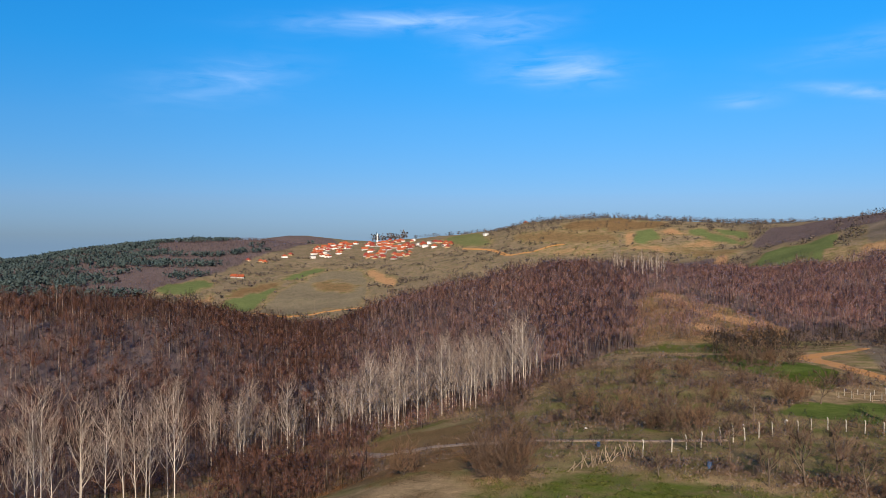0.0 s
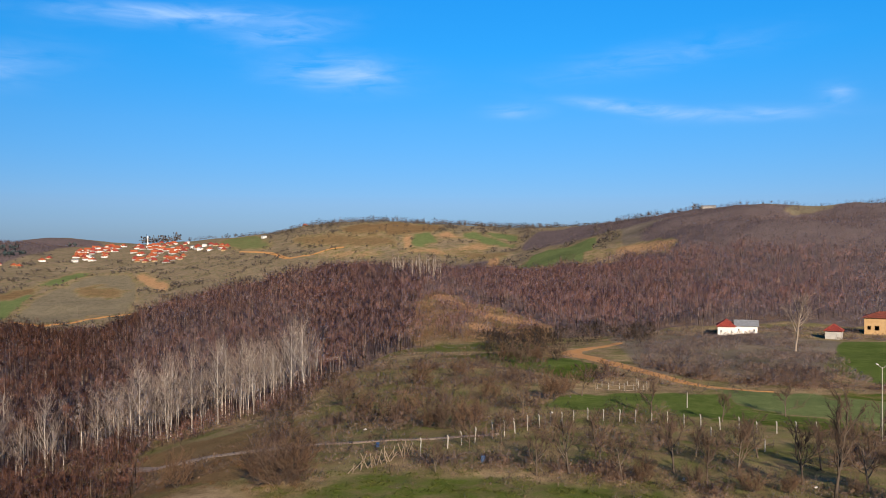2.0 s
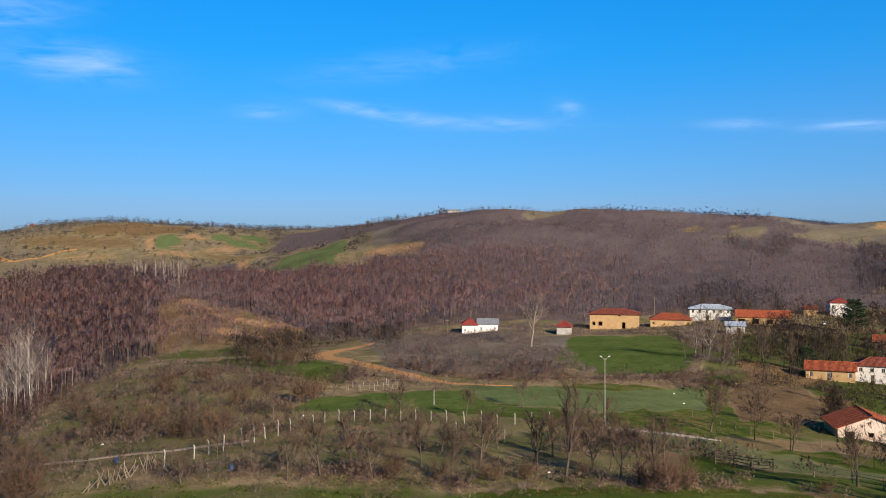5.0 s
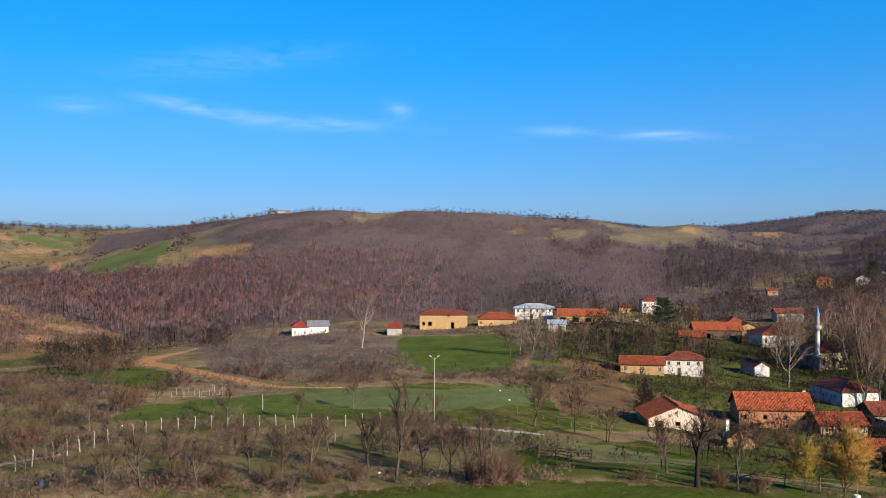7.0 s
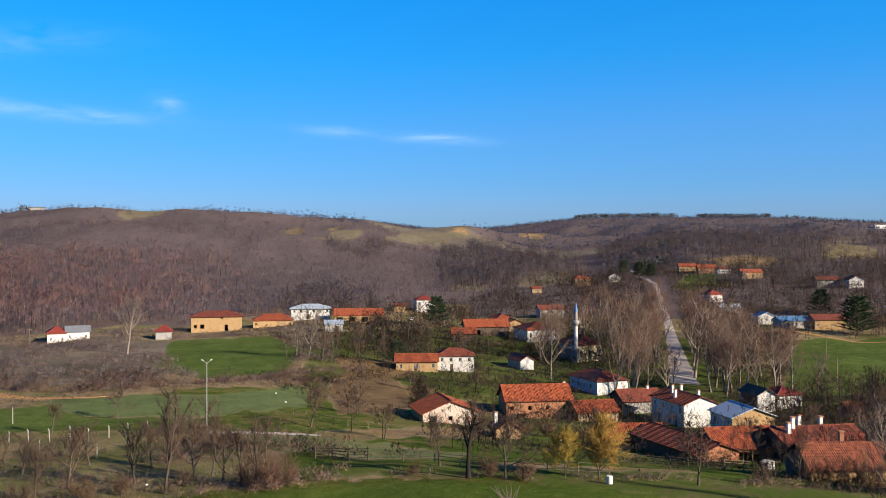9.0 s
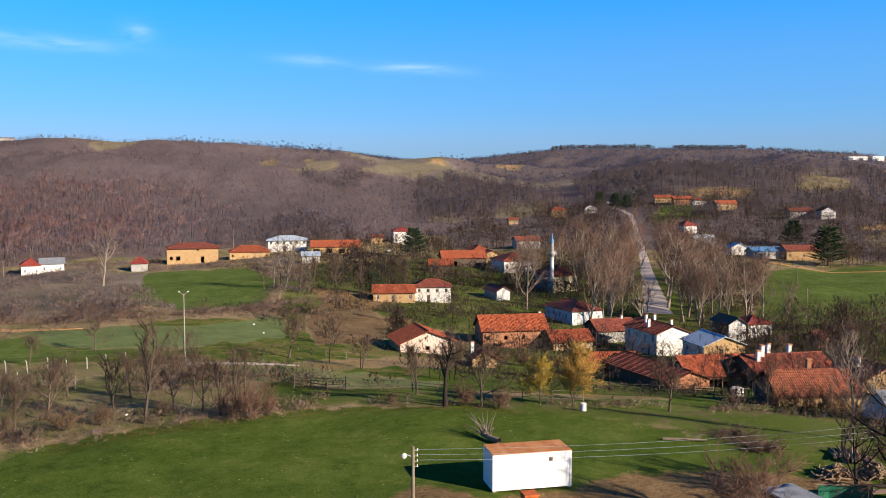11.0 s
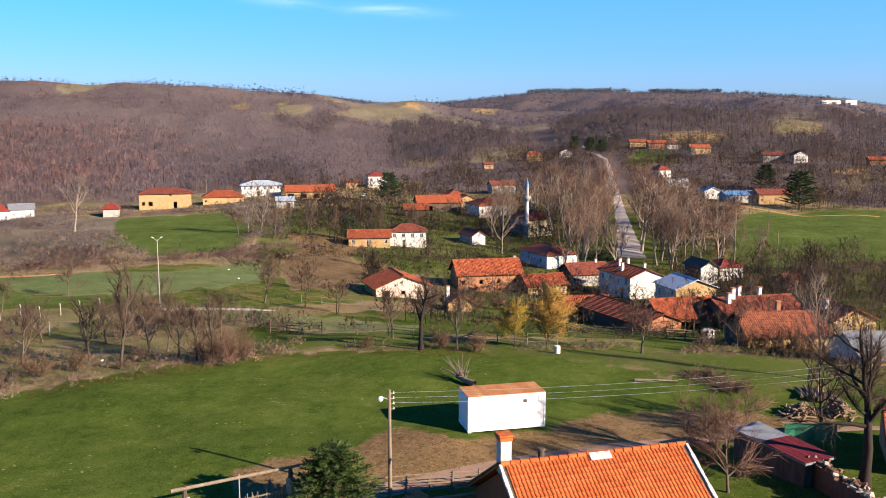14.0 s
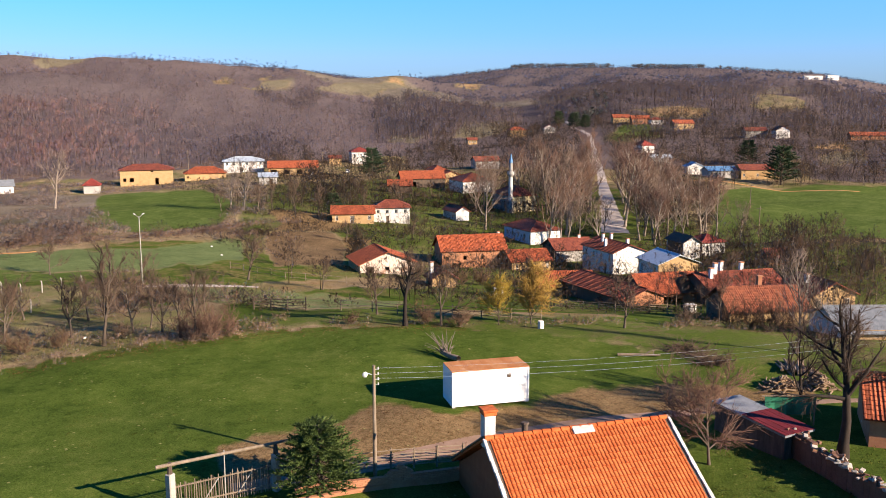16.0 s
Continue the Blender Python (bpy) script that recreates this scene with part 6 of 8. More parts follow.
ribbon("lane", "stony lane behind the yard wall", [(46, 47.2), (52, 48.0), (56, 49.2), (62, 52.5), (68, 56), (76, 60), (84, 66), (92, 72)], [1.6, 1.8, 2.2, 2.2, 1.8, 1.5, 1.2, 1.0], MAT["lane"], 0.03)
ribbon("path", "pale path at the edge of the far meadow", [(75.5, 368), (78, 366), (80, 360), (82, 352), (86, 356)], 3.0, MAT["dirt"], 0.08)
ribbon("dirt_road", "dirt road below the distant village", [(1.3, 1720), (3.2, 1646), (4.3, 1532), (5.8, 1506), (7.2, 1526), (8.0, 1520)], 11, MAT["dirt"], 0.4)
ribbon("path", "light track along the foot of the distant field", [(-13.3, 1178), (-10.4, 1100), (-8.2, 1156), (-5.3, 1222), (-3.5, 1228)], 8, MAT["dirt"], 0.4)


# ---------------------------------------------------------------- single trees
class Sticks:
    """Tapered bars gathered into one mesh."""

    def __init__(self):
        self.v, self.f = [], []

    def tube(self, pts, radii, sides):
        base, n = len(self.v), len(pts)
        for i, (p, r) in enumerate(zip(pts, radii)):
            d = (pts[min(i + 1, n - 1)] - pts[max(i - 1, 0)]).normalized()
            u = d.orthogonal().normalized()
            w = d.cross(u)
            for k in range(sides):
                a = 6.2832 * k / sides
                self.v.append(p + (u * math.cos(a) + w * math.sin(a)) * r)
        for i in range(n - 1):
            for k in range(sides):
                m = (k + 1) % sides
                self.f.append((base + i * sides + k, base + i * sides + m, base + (i + 1) * sides + m, base + (i + 1) * sides + k))

    def spike(self, p, tip, r):
        d = (tip - p).normalized()
        u = d.orthogonal().normalized()
        w = d.cross(u)
        b = len(self.v)
        self.v += [p + u * r, p + (w * 0.87 - u * 0.5) * r, p - (w * 0.87 + u * 0.5) * r, tip]
        self.f += [(b, b + 1, b + 3), (b + 1, b + 2, b + 3), (b + 2, b, b + 3)]

    def mesh(self, name, material, smooth=True):
        me = bpy.data.meshes.new(name)
        me.from_pydata([tuple(p) for p in self.v], [], self.f)
        me.materials.append(material)
        me.polygons.foreach_set("use_smooth", [smooth] * len(me.polygons))
        me.update()
        return me


STYLES = {
    # trunk share, limbs, limb angle, limb length share, boughs, twigs, rise, trunk radius share, twig radius
    "orchard": dict(clear=0.22, limbs=8, angle=54, long=0.62, boughs=8, twigs=9, rise=0.25, thick=0.026, fine=0.018),
    "aspen": dict(clear=0.26, limbs=24, angle=50, long=0.36, boughs=3, twigs=4, rise=0.32, thick=0.0056, fine=0.013),
    "tall": dict(clear=0.22, limbs=15, angle=42, long=0.36, boughs=6, twigs=7, rise=0.3, thick=0.016, fine=0.019),
    "poplar": dict(clear=0.33, limbs=17, angle=38, long=0.25, boughs=3, twigs=4, rise=0.32, thick=0.0066, fine=0.013),
    "bush": dict(clear=0.02, limbs=17, angle=46, long=0.8, boughs=8, twigs=8, rise=0.16, thick=0.006, fine=0.012),
    "plane": dict(clear=0.25, limbs=13, angle=52, long=0.5, boughs=7, twigs=6, rise=0.22, thick=0.019, fine=0.035),
    "gnarled": dict(clear=0.42, limbs=17, angle=58, long=0.4, boughs=11, twigs=13, rise=0.12, thick=0.036, fine=0.011),
    "willow": dict(clear=0.1, limbs=22, angle=38, long=0.62, boughs=11, twigs=13, rise=0.12, thick=0.012, fine=0.014),
    "spreading": dict(clear=0.22, limbs=15, angle=66, long=0.78, boughs=11, twigs=13, rise=0.1, thick=0.02, fine=0.01),
}


def bare_tree(rng, high, clear, limbs, angle, long, boughs, twigs, rise, thick, fine):
    """The trunk with its limbs, and the crown of boughs and twigs, of one leafless tree."""
    trunk, crown = Sticks(), Sticks()

    def run(p, d, length, wander, steps, up):
        pts = [p]
        for _ in range(steps):
            d = (d + Vector(rng.uniform(-wander, wander, 3)) + Vector((0, 0, up))).normalized()
            pts.append(pts[-1] + d * (length / steps))
        return pts

    def along(pts, t):
        k = min(int(t * (len(pts) - 1)), len(pts) - 2)
        u = t * (len(pts) - 1) - k
        return pts[k].lerp(pts[k + 1], u), (pts[k + 1] - pts[k]).normalized()

    def off(d, deg):
        return Matrix.Rotation(rng.uniform(0, 6.283), 3, d) @ (Matrix.Rotation(radians(deg), 3, d.orthogonal()) @ d)

    r0 = high * thick
    lean = 0.03 if thick < 0.008 else 0.12
    stem = run(Vector((0, 0, -0.25)), Vector((rng.uniform(-lean, lean), rng.uniform(-lean, lean), 1)).normalized(), high * 0.9, lean * 0.8, 7, 0.08)
    if clear > 0.05:
        trunk.tube(stem, [r0 * (1.25 if i == 0 else 1 - 0.13 * i) for i in range(8)], 7)
    for i in range(limbs):
        t = clear + (0.92 - clear) * (i + rng.uniform(0, 0.8)) / limbs
        p, d = along(stem, t) if clear > 0.05 else (Vector((*rng.uniform(-0.12, 0.12, 2) * high, -0.1)), Vector((0, 0, 1)))
        size = high * long * (1.1 - 0.62 * t) * rng.uniform(0.75, 1.2)
        limb = run(p, off(d, angle * rng.uniform(0.6, 1.25)), size, 0.26, 4, rise)
        rl = r0 * (0.62 - 0.36 * t) * (0.6 if thick < 0.008 else 1) if clear > 0.05 else high * thick
        trunk.tube(limb, [rl, rl * 0.8, rl * 0.6, rl * 0.42, rl * 0.2], 4)
        for _ in range(boughs):
            q, e = along(limb, rng.uniform(0.2, 1.0))
            bough = run(q, off(e, rng.uniform(22, 58)), size * rng.uniform(0.3, 0.6), 0.28, 2, rise * 0.8)
            crown.tube(bough[:2], [fine * 1.7, fine * 1.3], 3)
            crown.spike(bough[1], bough[2], fine * 1.3)
            for _ in range(twigs):
                s, g = along(bough, rng.uniform(0.1, 1.0))
                tip = s + off(g, rng.uniform(15, 60)) * size * rng.uniform(0.14, 0.34) + Vector((0, 0, 0.1 * size * rise))
                crown.spike(s, tip, fine)
    return trunk, crown


PLANTED = {}


def tree(kind, az, d, high, label="bare orchard tree with spreading branches", bark="bark", twig="twig", group="", name="tree", category="tree", sort=0, turn=None):
    """A tree on the slope; alike ones share their meshes."""
    key = (kind, bark, twig, sort)
    rng = np.random.RandomState(int(az * 100) % 9973 + sort)
    p = at(az, d)
    spin = rng.uniform(0, 360) if turn is None else turn
    if key not in PLANTED:
        base = {"orchard": 5.5, "tall": 10, "poplar": 15, "aspen": 15, "bush": 3.2, "plane": 20, "gnarled": 10, "willow": 4.5, "spreading": 4}[kind]
        tr, cr = bare_tree(np.random.RandomState(sort * 7 + len(kind)), base, **STYLES[kind])
        ob = thing(name, pose(p.x, p.y, p.z, 0, 0, spin) @ Matrix.Scale(high / base, 4), label, category, group)
        for nm, sticks, mt in (("trunk", tr, bark), ("crown", cr, twig)):
            o = new(nm, sticks.mesh(nm, MAT[mt]))
            o.parent = ob
        PLANTED[key] = (ob, base)
        return ob
    src, base = PLANTED[key]
    c = copy_thing(src, Matrix())
    c.matrix_basis = pose(p.x, p.y, p.z, 0, 0, spin) @ Matrix.Scale(high / base, 4)
    c.name = name
    return tagged(c, label, category, group)


def build_trees():
    for i, (az, d, h) in enumerate([(56.0, 90, 5.2), (72.5, 86.5, 5.2), (47.6, 130, 6.6), (60.3, 83, 5.4), (33.0, 88, 5.0), (36.8, 87, 5.6), (40.4, 86, 5.2),
                                    (43.2, 82, 5.0), (22.6, 83.5, 5.2), (20.5, 82, 4.2), (26.0, 82, 4.0), (27.8, 132, 5.0), (29.2, 87, 5.0), (42.1, 85, 4.8), (34.2, 100, 4.4),
                                    (24.3, 92, 4.4), (31.2, 84, 4.6), (37.8, 96, 4.6), (30.5, 98, 3.8), (39.3, 104, 4.0), (44.8, 98, 4.4), (19.6, 125, 4.6), (23.4, 148, 5.0),
                                    (78.4, 101, 5.0), (75.1, 129, 4.5), (13.9, 82, 3.0), (16.1, 94, 3.2), (35.8, 140, 4.4), (32.1, 128, 4.0), (18.2, 99, 3.6), (40.9, 126, 4.4),
                                    (50.5, 148, 4.6), (52.4, 122, 4.4), (60.8, 152, 4.6), (63.4, 150, 4.4), (66.0, 152, 4.2), (54.0, 186, 4.5), (58.4, 200, 4.6), (46.1, 232, 5.2)]):
        tree("orchard", az, d, h, group="orchard trees", sort=i % 4)
    for az, d, h, s in ((38.6, 82, 10.4, 0), (44.1, 80, 6.8, 1), (41.4, 88, 6.4, 0), (49.3, 232, 9, 1), (50.8, 226, 10, 0), (52.2, 226, 9, 1), (57.3, 246, 10, 0), (48.4, 228, 8, 1), (55.4, 232, 9, 0)):
        tree("tall", az, d, h, "tall bare tree with a slender crown", group="tall bare trees", sort=s)
    for az, d, h in ((36.35, 258, 16), (47.5, 232, 12.5), (46.7, 233, 11.5)):
        tree("plane", az, d, h, "tall bare tree with pale branches", bark="plane_bark", twig="birch_twig", group="pale bare trees", sort=2)
    tree("tall", 83.2, 80, 9.5, "grey bare tree with fine upright branches among the farm sheds", bark="plane_bark", twig="birch_twig", sort=9)
    tree("gnarled", 86.2, 55.5, 10.2, "old gnarled fruit tree with a thick dark trunk", bark="old_bark", sort=3, turn=40)
    tree("gnarled", 90.5, 62, 9.0, "old gnarled fruit tree with a thick dark trunk", bark="old_bark", sort=3, turn=200)
    tree("gnarled", 57.9, 82, 7.4, "old dark fruit tree with a dense round crown", bark="old_bark", sort=4)
    tree("spreading", 78.3, 51.8, 5.4, "small spreading leafless plum tree beside the tiled house", twig="red_twig", sort=5)
    tree("orchard", 83.6, 64.5, 6.2, "leaning dark fruit tree beside the firewood", bark="old_bark", sort=1)
    tree("willow", 64.2, 84.0, 4.3, "yellow-twigged willow at the field edge", bark="bark", twig="willow", sort=0)
    tree("willow", 66.3, 85.5, 5.6, "tall orange-twigged willow at the field edge", bark="bark", twig="osier", sort=1)
    for i, (az, d, h) in enumerate([(3.9, 79, 5.2), (4.9, 80, 4.4), (2.9, 80, 4.0), (14.7, 111, 4.4), (15.8, 113, 4.2), (13.6, 112, 3.6), (10.8, 119, 4.0), (21.4, 143, 5.2), (22.2, 146, 4.6), (19.5, 200, 5.2), (18.4, 205, 4.6),
                                    (20.6, 203, 6.0), (21.8, 210, 5.4), (-2.4, 86, 3.8), (-6.8, 140, 4.6), (45.2, 80, 3.8), (46.0, 81, 3.2), (43.9, 81, 3.0), (39.6, 84, 2.0), (36.0, 83, 2.0), (33.8, 82, 2.8), (30.4, 82, 2.6), (27.3, 82, 2.8),
                                    (12.2, 126, 4.2), (16.8, 120, 3.8), (17.6, 140, 4.2), (9.2, 132, 4.0), (8.1, 146, 4.4), (13.0, 160, 4.6), (15.5, 172, 4.4), (18.8, 165, 4.2), (59.2, 83, 2.6), (61.6, 82, 2.4), (76.2, 92, 2.4),
                                    (79.2, 95, 3.4), (80.4, 94, 3.8), (81.4, 93, 3.6), (82.2, 95, 4.0), (54.2, 84, 1.6), (58.6, 142, 3.4), (61.4, 140, 3.2), (63.0, 142, 3.4), (65.2, 140, 3.0)]):
        tree("bush", az, d, h, "dense leafless brown bush", twig="red_twig" if 43 < az < 47 else "scrub_twig" if i % 3 else "twig", name="bush", category="bush", group="bushes on the slope", sort=i % 3)
    for i, (az, d, h) in enumerate([(70.05, 267, 23), (68.5, 266, 20), (67.2, 287, 20), (69.1, 258, 17), (72.3, 243, 22), (73.6, 262, 18), (74.7, 252, 16), (76.2, 243, 15), (77.3, 232, 15), (66.2, 318, 19), (65.5, 298, 17),
                                    (71.0, 222, 10), (78.0, 226, 14), (63.2, 272, 13), (72.9, 285, 19), (75.4, 270, 15), (67.9, 300, 18), (79.4, 214, 10), (66.8, 268, 15)]):
        tree("plane", az, d, h, "tall bare roadside tree", bark="plane_bark", twig="warm_twig" if i % 2 else "red_twig", group="roadside trees", sort=i % 3)
    for i in range(10):
        tree("plane", 71.05 - 0.3 * (i // 2) / 4 + (1.15 if i % 2 else -1.05), 262 + 26 * (i // 2), 15 + 2 * (i % 3), "tall bare roadside tree", bark="plane_bark", twig="red_twig", group="roadside trees", sort=i % 3)
    rng = np.random.RandomState(76)
    k = 0
    while k < 56:
        az, d = (rng.uniform(62.5, 79.5), rng.uniform(212, 345)) if k < 28 else (rng.uniform(65.5, 75.5), rng.uniform(206, 300))
        if (69.9 < az < 72.8 and d > 226) or (az > 77.3 and d > 225) or (63.8 < az < 66.4 and d < 275):
            continue
        tree("plane", az, d, rng.uniform(9, 17), "tall bare roadside tree", bark="plane_bark", twig="warm_twig" if k % 2 else "red_twig", group="roadside trees", sort=k % 3)
        k += 1
    for _ in range(34):
        tree("poplar", rng.uniform(10.9, 14.3), rng.uniform(585, 640), rng.uniform(17, 23), "tall pale-trunked tree on the ridge", bark="birch", twig="twig", group="pale trees on the ridge", sort=8)
    rng = np.random.RandomState(77)
    stands = [(19, -30, -16.4, 126, 166), (13, -15, -6, 166, 190), (78, -6, 5.4, 170, 214), (4, -22, -8, 200, 240)]
    k = 0
    for n, a0, a1, r0, r1 in stands:
        for _ in range(n):
            az, d = rng.uniform(a0, a1), rng.uniform(r0, r1)
            if a0 == -6:
                d = 172 + (az + 6) * 1.0 + rng.uniform(0, 46)
            tall = a0 == -30
            tree("aspen", az, d, rng.uniform(16, 22.5) if tall else rng.uniform(10, 18.5), "slender pale-barked tree without leaves", bark="birch", twig="birch_twig", group="pale grove", sort=k % 5)
            k += 1


MAT["plane_bark"] = mottled("grey_bark", (0.12, 0.09, 0.07), (0.3, 0.24, 0.19), 3, bump=0.4, stretch=(1, 1, 0.3))
MAT["warm_twig"] = mottled("pale_brown_twigs", (0.088, 0.062, 0.046), (0.18, 0.122, 0.09), 2, bump=0)
MAT["red_twig"] = mottled("reddish_twigs", (0.085, 0.048, 0.034), (0.17, 0.095, 0.066), 2, bump=0)
MAT["scrub_twig"] = mottled("brown_twigs", (0.06, 0.036, 0.023), (0.135, 0.078, 0.046), 2, bump=0)
build_trees()


def conifer(az, d, high, seed, label, full=False):
    """A pine: a trunk and whorled boughs set with needles."""
    key = ("conifer", full)
    p = at(az, d)
    m = pose(p.x, p.y, p.z, 0, 0, seed * 77) @ Matrix.Scale(high / 6.0, 4) @ Matrix.Diagonal((1, 1, 0.82 if full else 1, 1))
    if key in PLANTED:
        c = copy_thing(PLANTED[key], Matrix())
        c.matrix_basis = m
        return tagged(c, label, "tree")
    rng = np.random.RandomState(seed)
    trunk, crown = Sticks(), Sticks()
    trunk.tube([Vector((0, 0, -0.2)), Vector((0.03, 0, 2.5)), Vector((0, 0.04, 5.9))], [0.14, 0.1, 0.02], 7)
    for i in range(280 if full else 150):
        z = 0.5 + 5.3 * (i / (280 if full else 150)) ** 0.95
        reach = (3.1 * (1 - (z / 6.25)) ** 0.5 + 0.15) * rng.uniform(0.7, 1.1)
        a = i * 2.4 + rng.uniform(-0.3, 0.3)
        p0, p1 = Vector((0, 0, z)), Vector((math.cos(a) * reach, math.sin(a) * reach, z + reach * rng.uniform(0.1, 0.45)))
        trunk.tube([p0, p1], [0.03, 0.012], 3)
        for _ in range(44 if full else 26):
            t = rng.uniform(0.3, 1.05)
            q = p0.lerp(p1, t)
            way = ((p1 - p0).normalized() * 0.8 + Vector(rng.uniform(-1, 1, 3)) + Vector((0, 0, 0.45))).normalized()
            crown.spike(q, q + way * rng.uniform(0.2, 0.4), 0.05 if full else 0.085)
    ob = thing("pine_tree", m, label, "tree")
    for nm, s, mt in (("trunk", trunk, "bark"), ("crown", crown, "needle" if full else "dark_needle")):
        o = new(nm, s.mesh(nm, MAT[mt], False))
        o.parent = ob
    PLANTED[key] = ob
    return ob


conifer(51.9, 45.4, 5.0, 1, "dense dark green pine behind the yard wall", True)
for a_, d_, h_, s_ in ((55.8, 345, 11, 2), (81.6, 372, 15, 3), (79.6, 440, 12, 4), (68.9, 650, 12, 5), (69.6, 640, 10, 6), (53.2, 230, 6, 7), (67.9, 690, 11, 8)):
    conifer(a_, d_, h_, s_, "dark green conifer among the houses")


# ---------------------------------------------------------------- the meadow and the yard
def build_container():
    c = at(61.05, 58.3)
    w, dep, h = 5.7, 2.45, 2.6
    rz = radians(180 - 225.5)
    ex, ey = Vector((math.cos(rz), math.sin(rz), 0)), Vector((-math.sin(rz), math.cos(rz), 0))
    o = c + ex * w / 2 + ey * dep / 2
    ob = thing("container", pose(o.x, o.y, o.z - 0.02, 0, 0, math.degrees(rz)), "white ribbed steel container with a rusty roof on the meadow", "container")

    def ribbed(length, height, n):
        bm = bmesh.new()
        rows = []
        for z in (0.0, height):
            line = []
            for i in range(n):
                for u, y in ((0.0, 0.0), (0.4, 0.0), (0.52, 0.007), (0.9, 0.007)):
                    line.append(bm.verts.new(((i + u) / n * length, y, z)))
            line.append(bm.verts.new((length, 0, z)))
            rows.append(line)
        for a, b, cc, dd in zip(rows[0], rows[0][1:], rows[1][1:], rows[1]):
            bm.faces.new((a, b, cc, dd))
        return bm

    for nm, ln, n, turn, x, y in (("front_panel", w - 0.2, 26, 0, -w / 2 + 0.1, -dep / 2 + 0.03), ("back_panel", w - 0.2, 26, 180, w / 2 - 0.1, dep / 2 - 0.03),
                                  ("end_panel", dep - 0.2, 11, -90, -w / 2 + 0.03, dep / 2 - 0.1), ("end_panel", dep - 0.2, 11, 90, w / 2 - 0.03, -dep / 2 + 0.1)):
        q = part(nm, ribbed(ln, h - 0.3, n), MAT["paint"], ob)
        q.matrix_basis = pose(x, y, 0.22, 0, 0, turn)
    for sx in (-1, 1):
        for sy in (-1, 1):
            part("corner_post", boxed((0.12, 0.12, h - 0.1), pose(sx * (w / 2 - 0.06), sy * (dep / 2 - 0.06), h / 2 + 0.05), 0.012), MAT["paint"], ob)
            part("foot", boxed((0.22, 0.22, 0.1), pose(sx * (w / 2 - 0.15), sy * (dep / 2 - 0.15), 0.05)), MAT["concrete"], ob)
    for sy in (-1, 1):
        for z in (0.16, h - 0.04):
            part("rail", boxed((w - 0.24, 0.1, 0.12), pose(0, sy * (dep / 2 - 0.05), z), 0.01), MAT["paint"], ob)
    for sx in (-1, 1):
        for z in (0.16, h - 0.04):
            part("rail", boxed((0.1, dep - 0.24, 0.12), pose(sx * (w / 2 - 0.05), 0, z), 0.01), MAT["paint"], ob)
    n = 15
    for i in range(n):
        part("roof_sheet", boxed((w / n - 0.004, dep + 0.04, 0.045), pose(-w / 2 + w * (i + 0.5) / n, 0, h + 0.045 + 0.006 * (i % 2))), MAT["rust"], ob, "rusty roof sheet")
    part("hatch", boxed((0.24, 0.03, 0.26), pose(w * 0.235, -dep / 2 + 0.015, h - 0.5)), MAT["wood_dark"], ob)


build_container()


def tile_mesh():
    """One clay roof tile: a flat pan, a roll and a thick lower lip."""
    prof = [(0.0, 0.012), (0.07, 0.0), (0.1, 0.03), (0.15, 0.046), (0.2, 0.032), (0.228, 0.008)]
    v = [(x, 0.0, z + 0.038) for x, z in prof] + [(x, 0.4, z) for x, z in prof] + [(x, 0.0, z) for x, z in prof]
    n = len(prof)
    f = [(i, i + 1, n + i + 1, n + i) for i in range(n - 1)] + [(2 * n + i, 2 * n + i + 1, i + 1, i) for i in range(n - 1)]
    return v, f


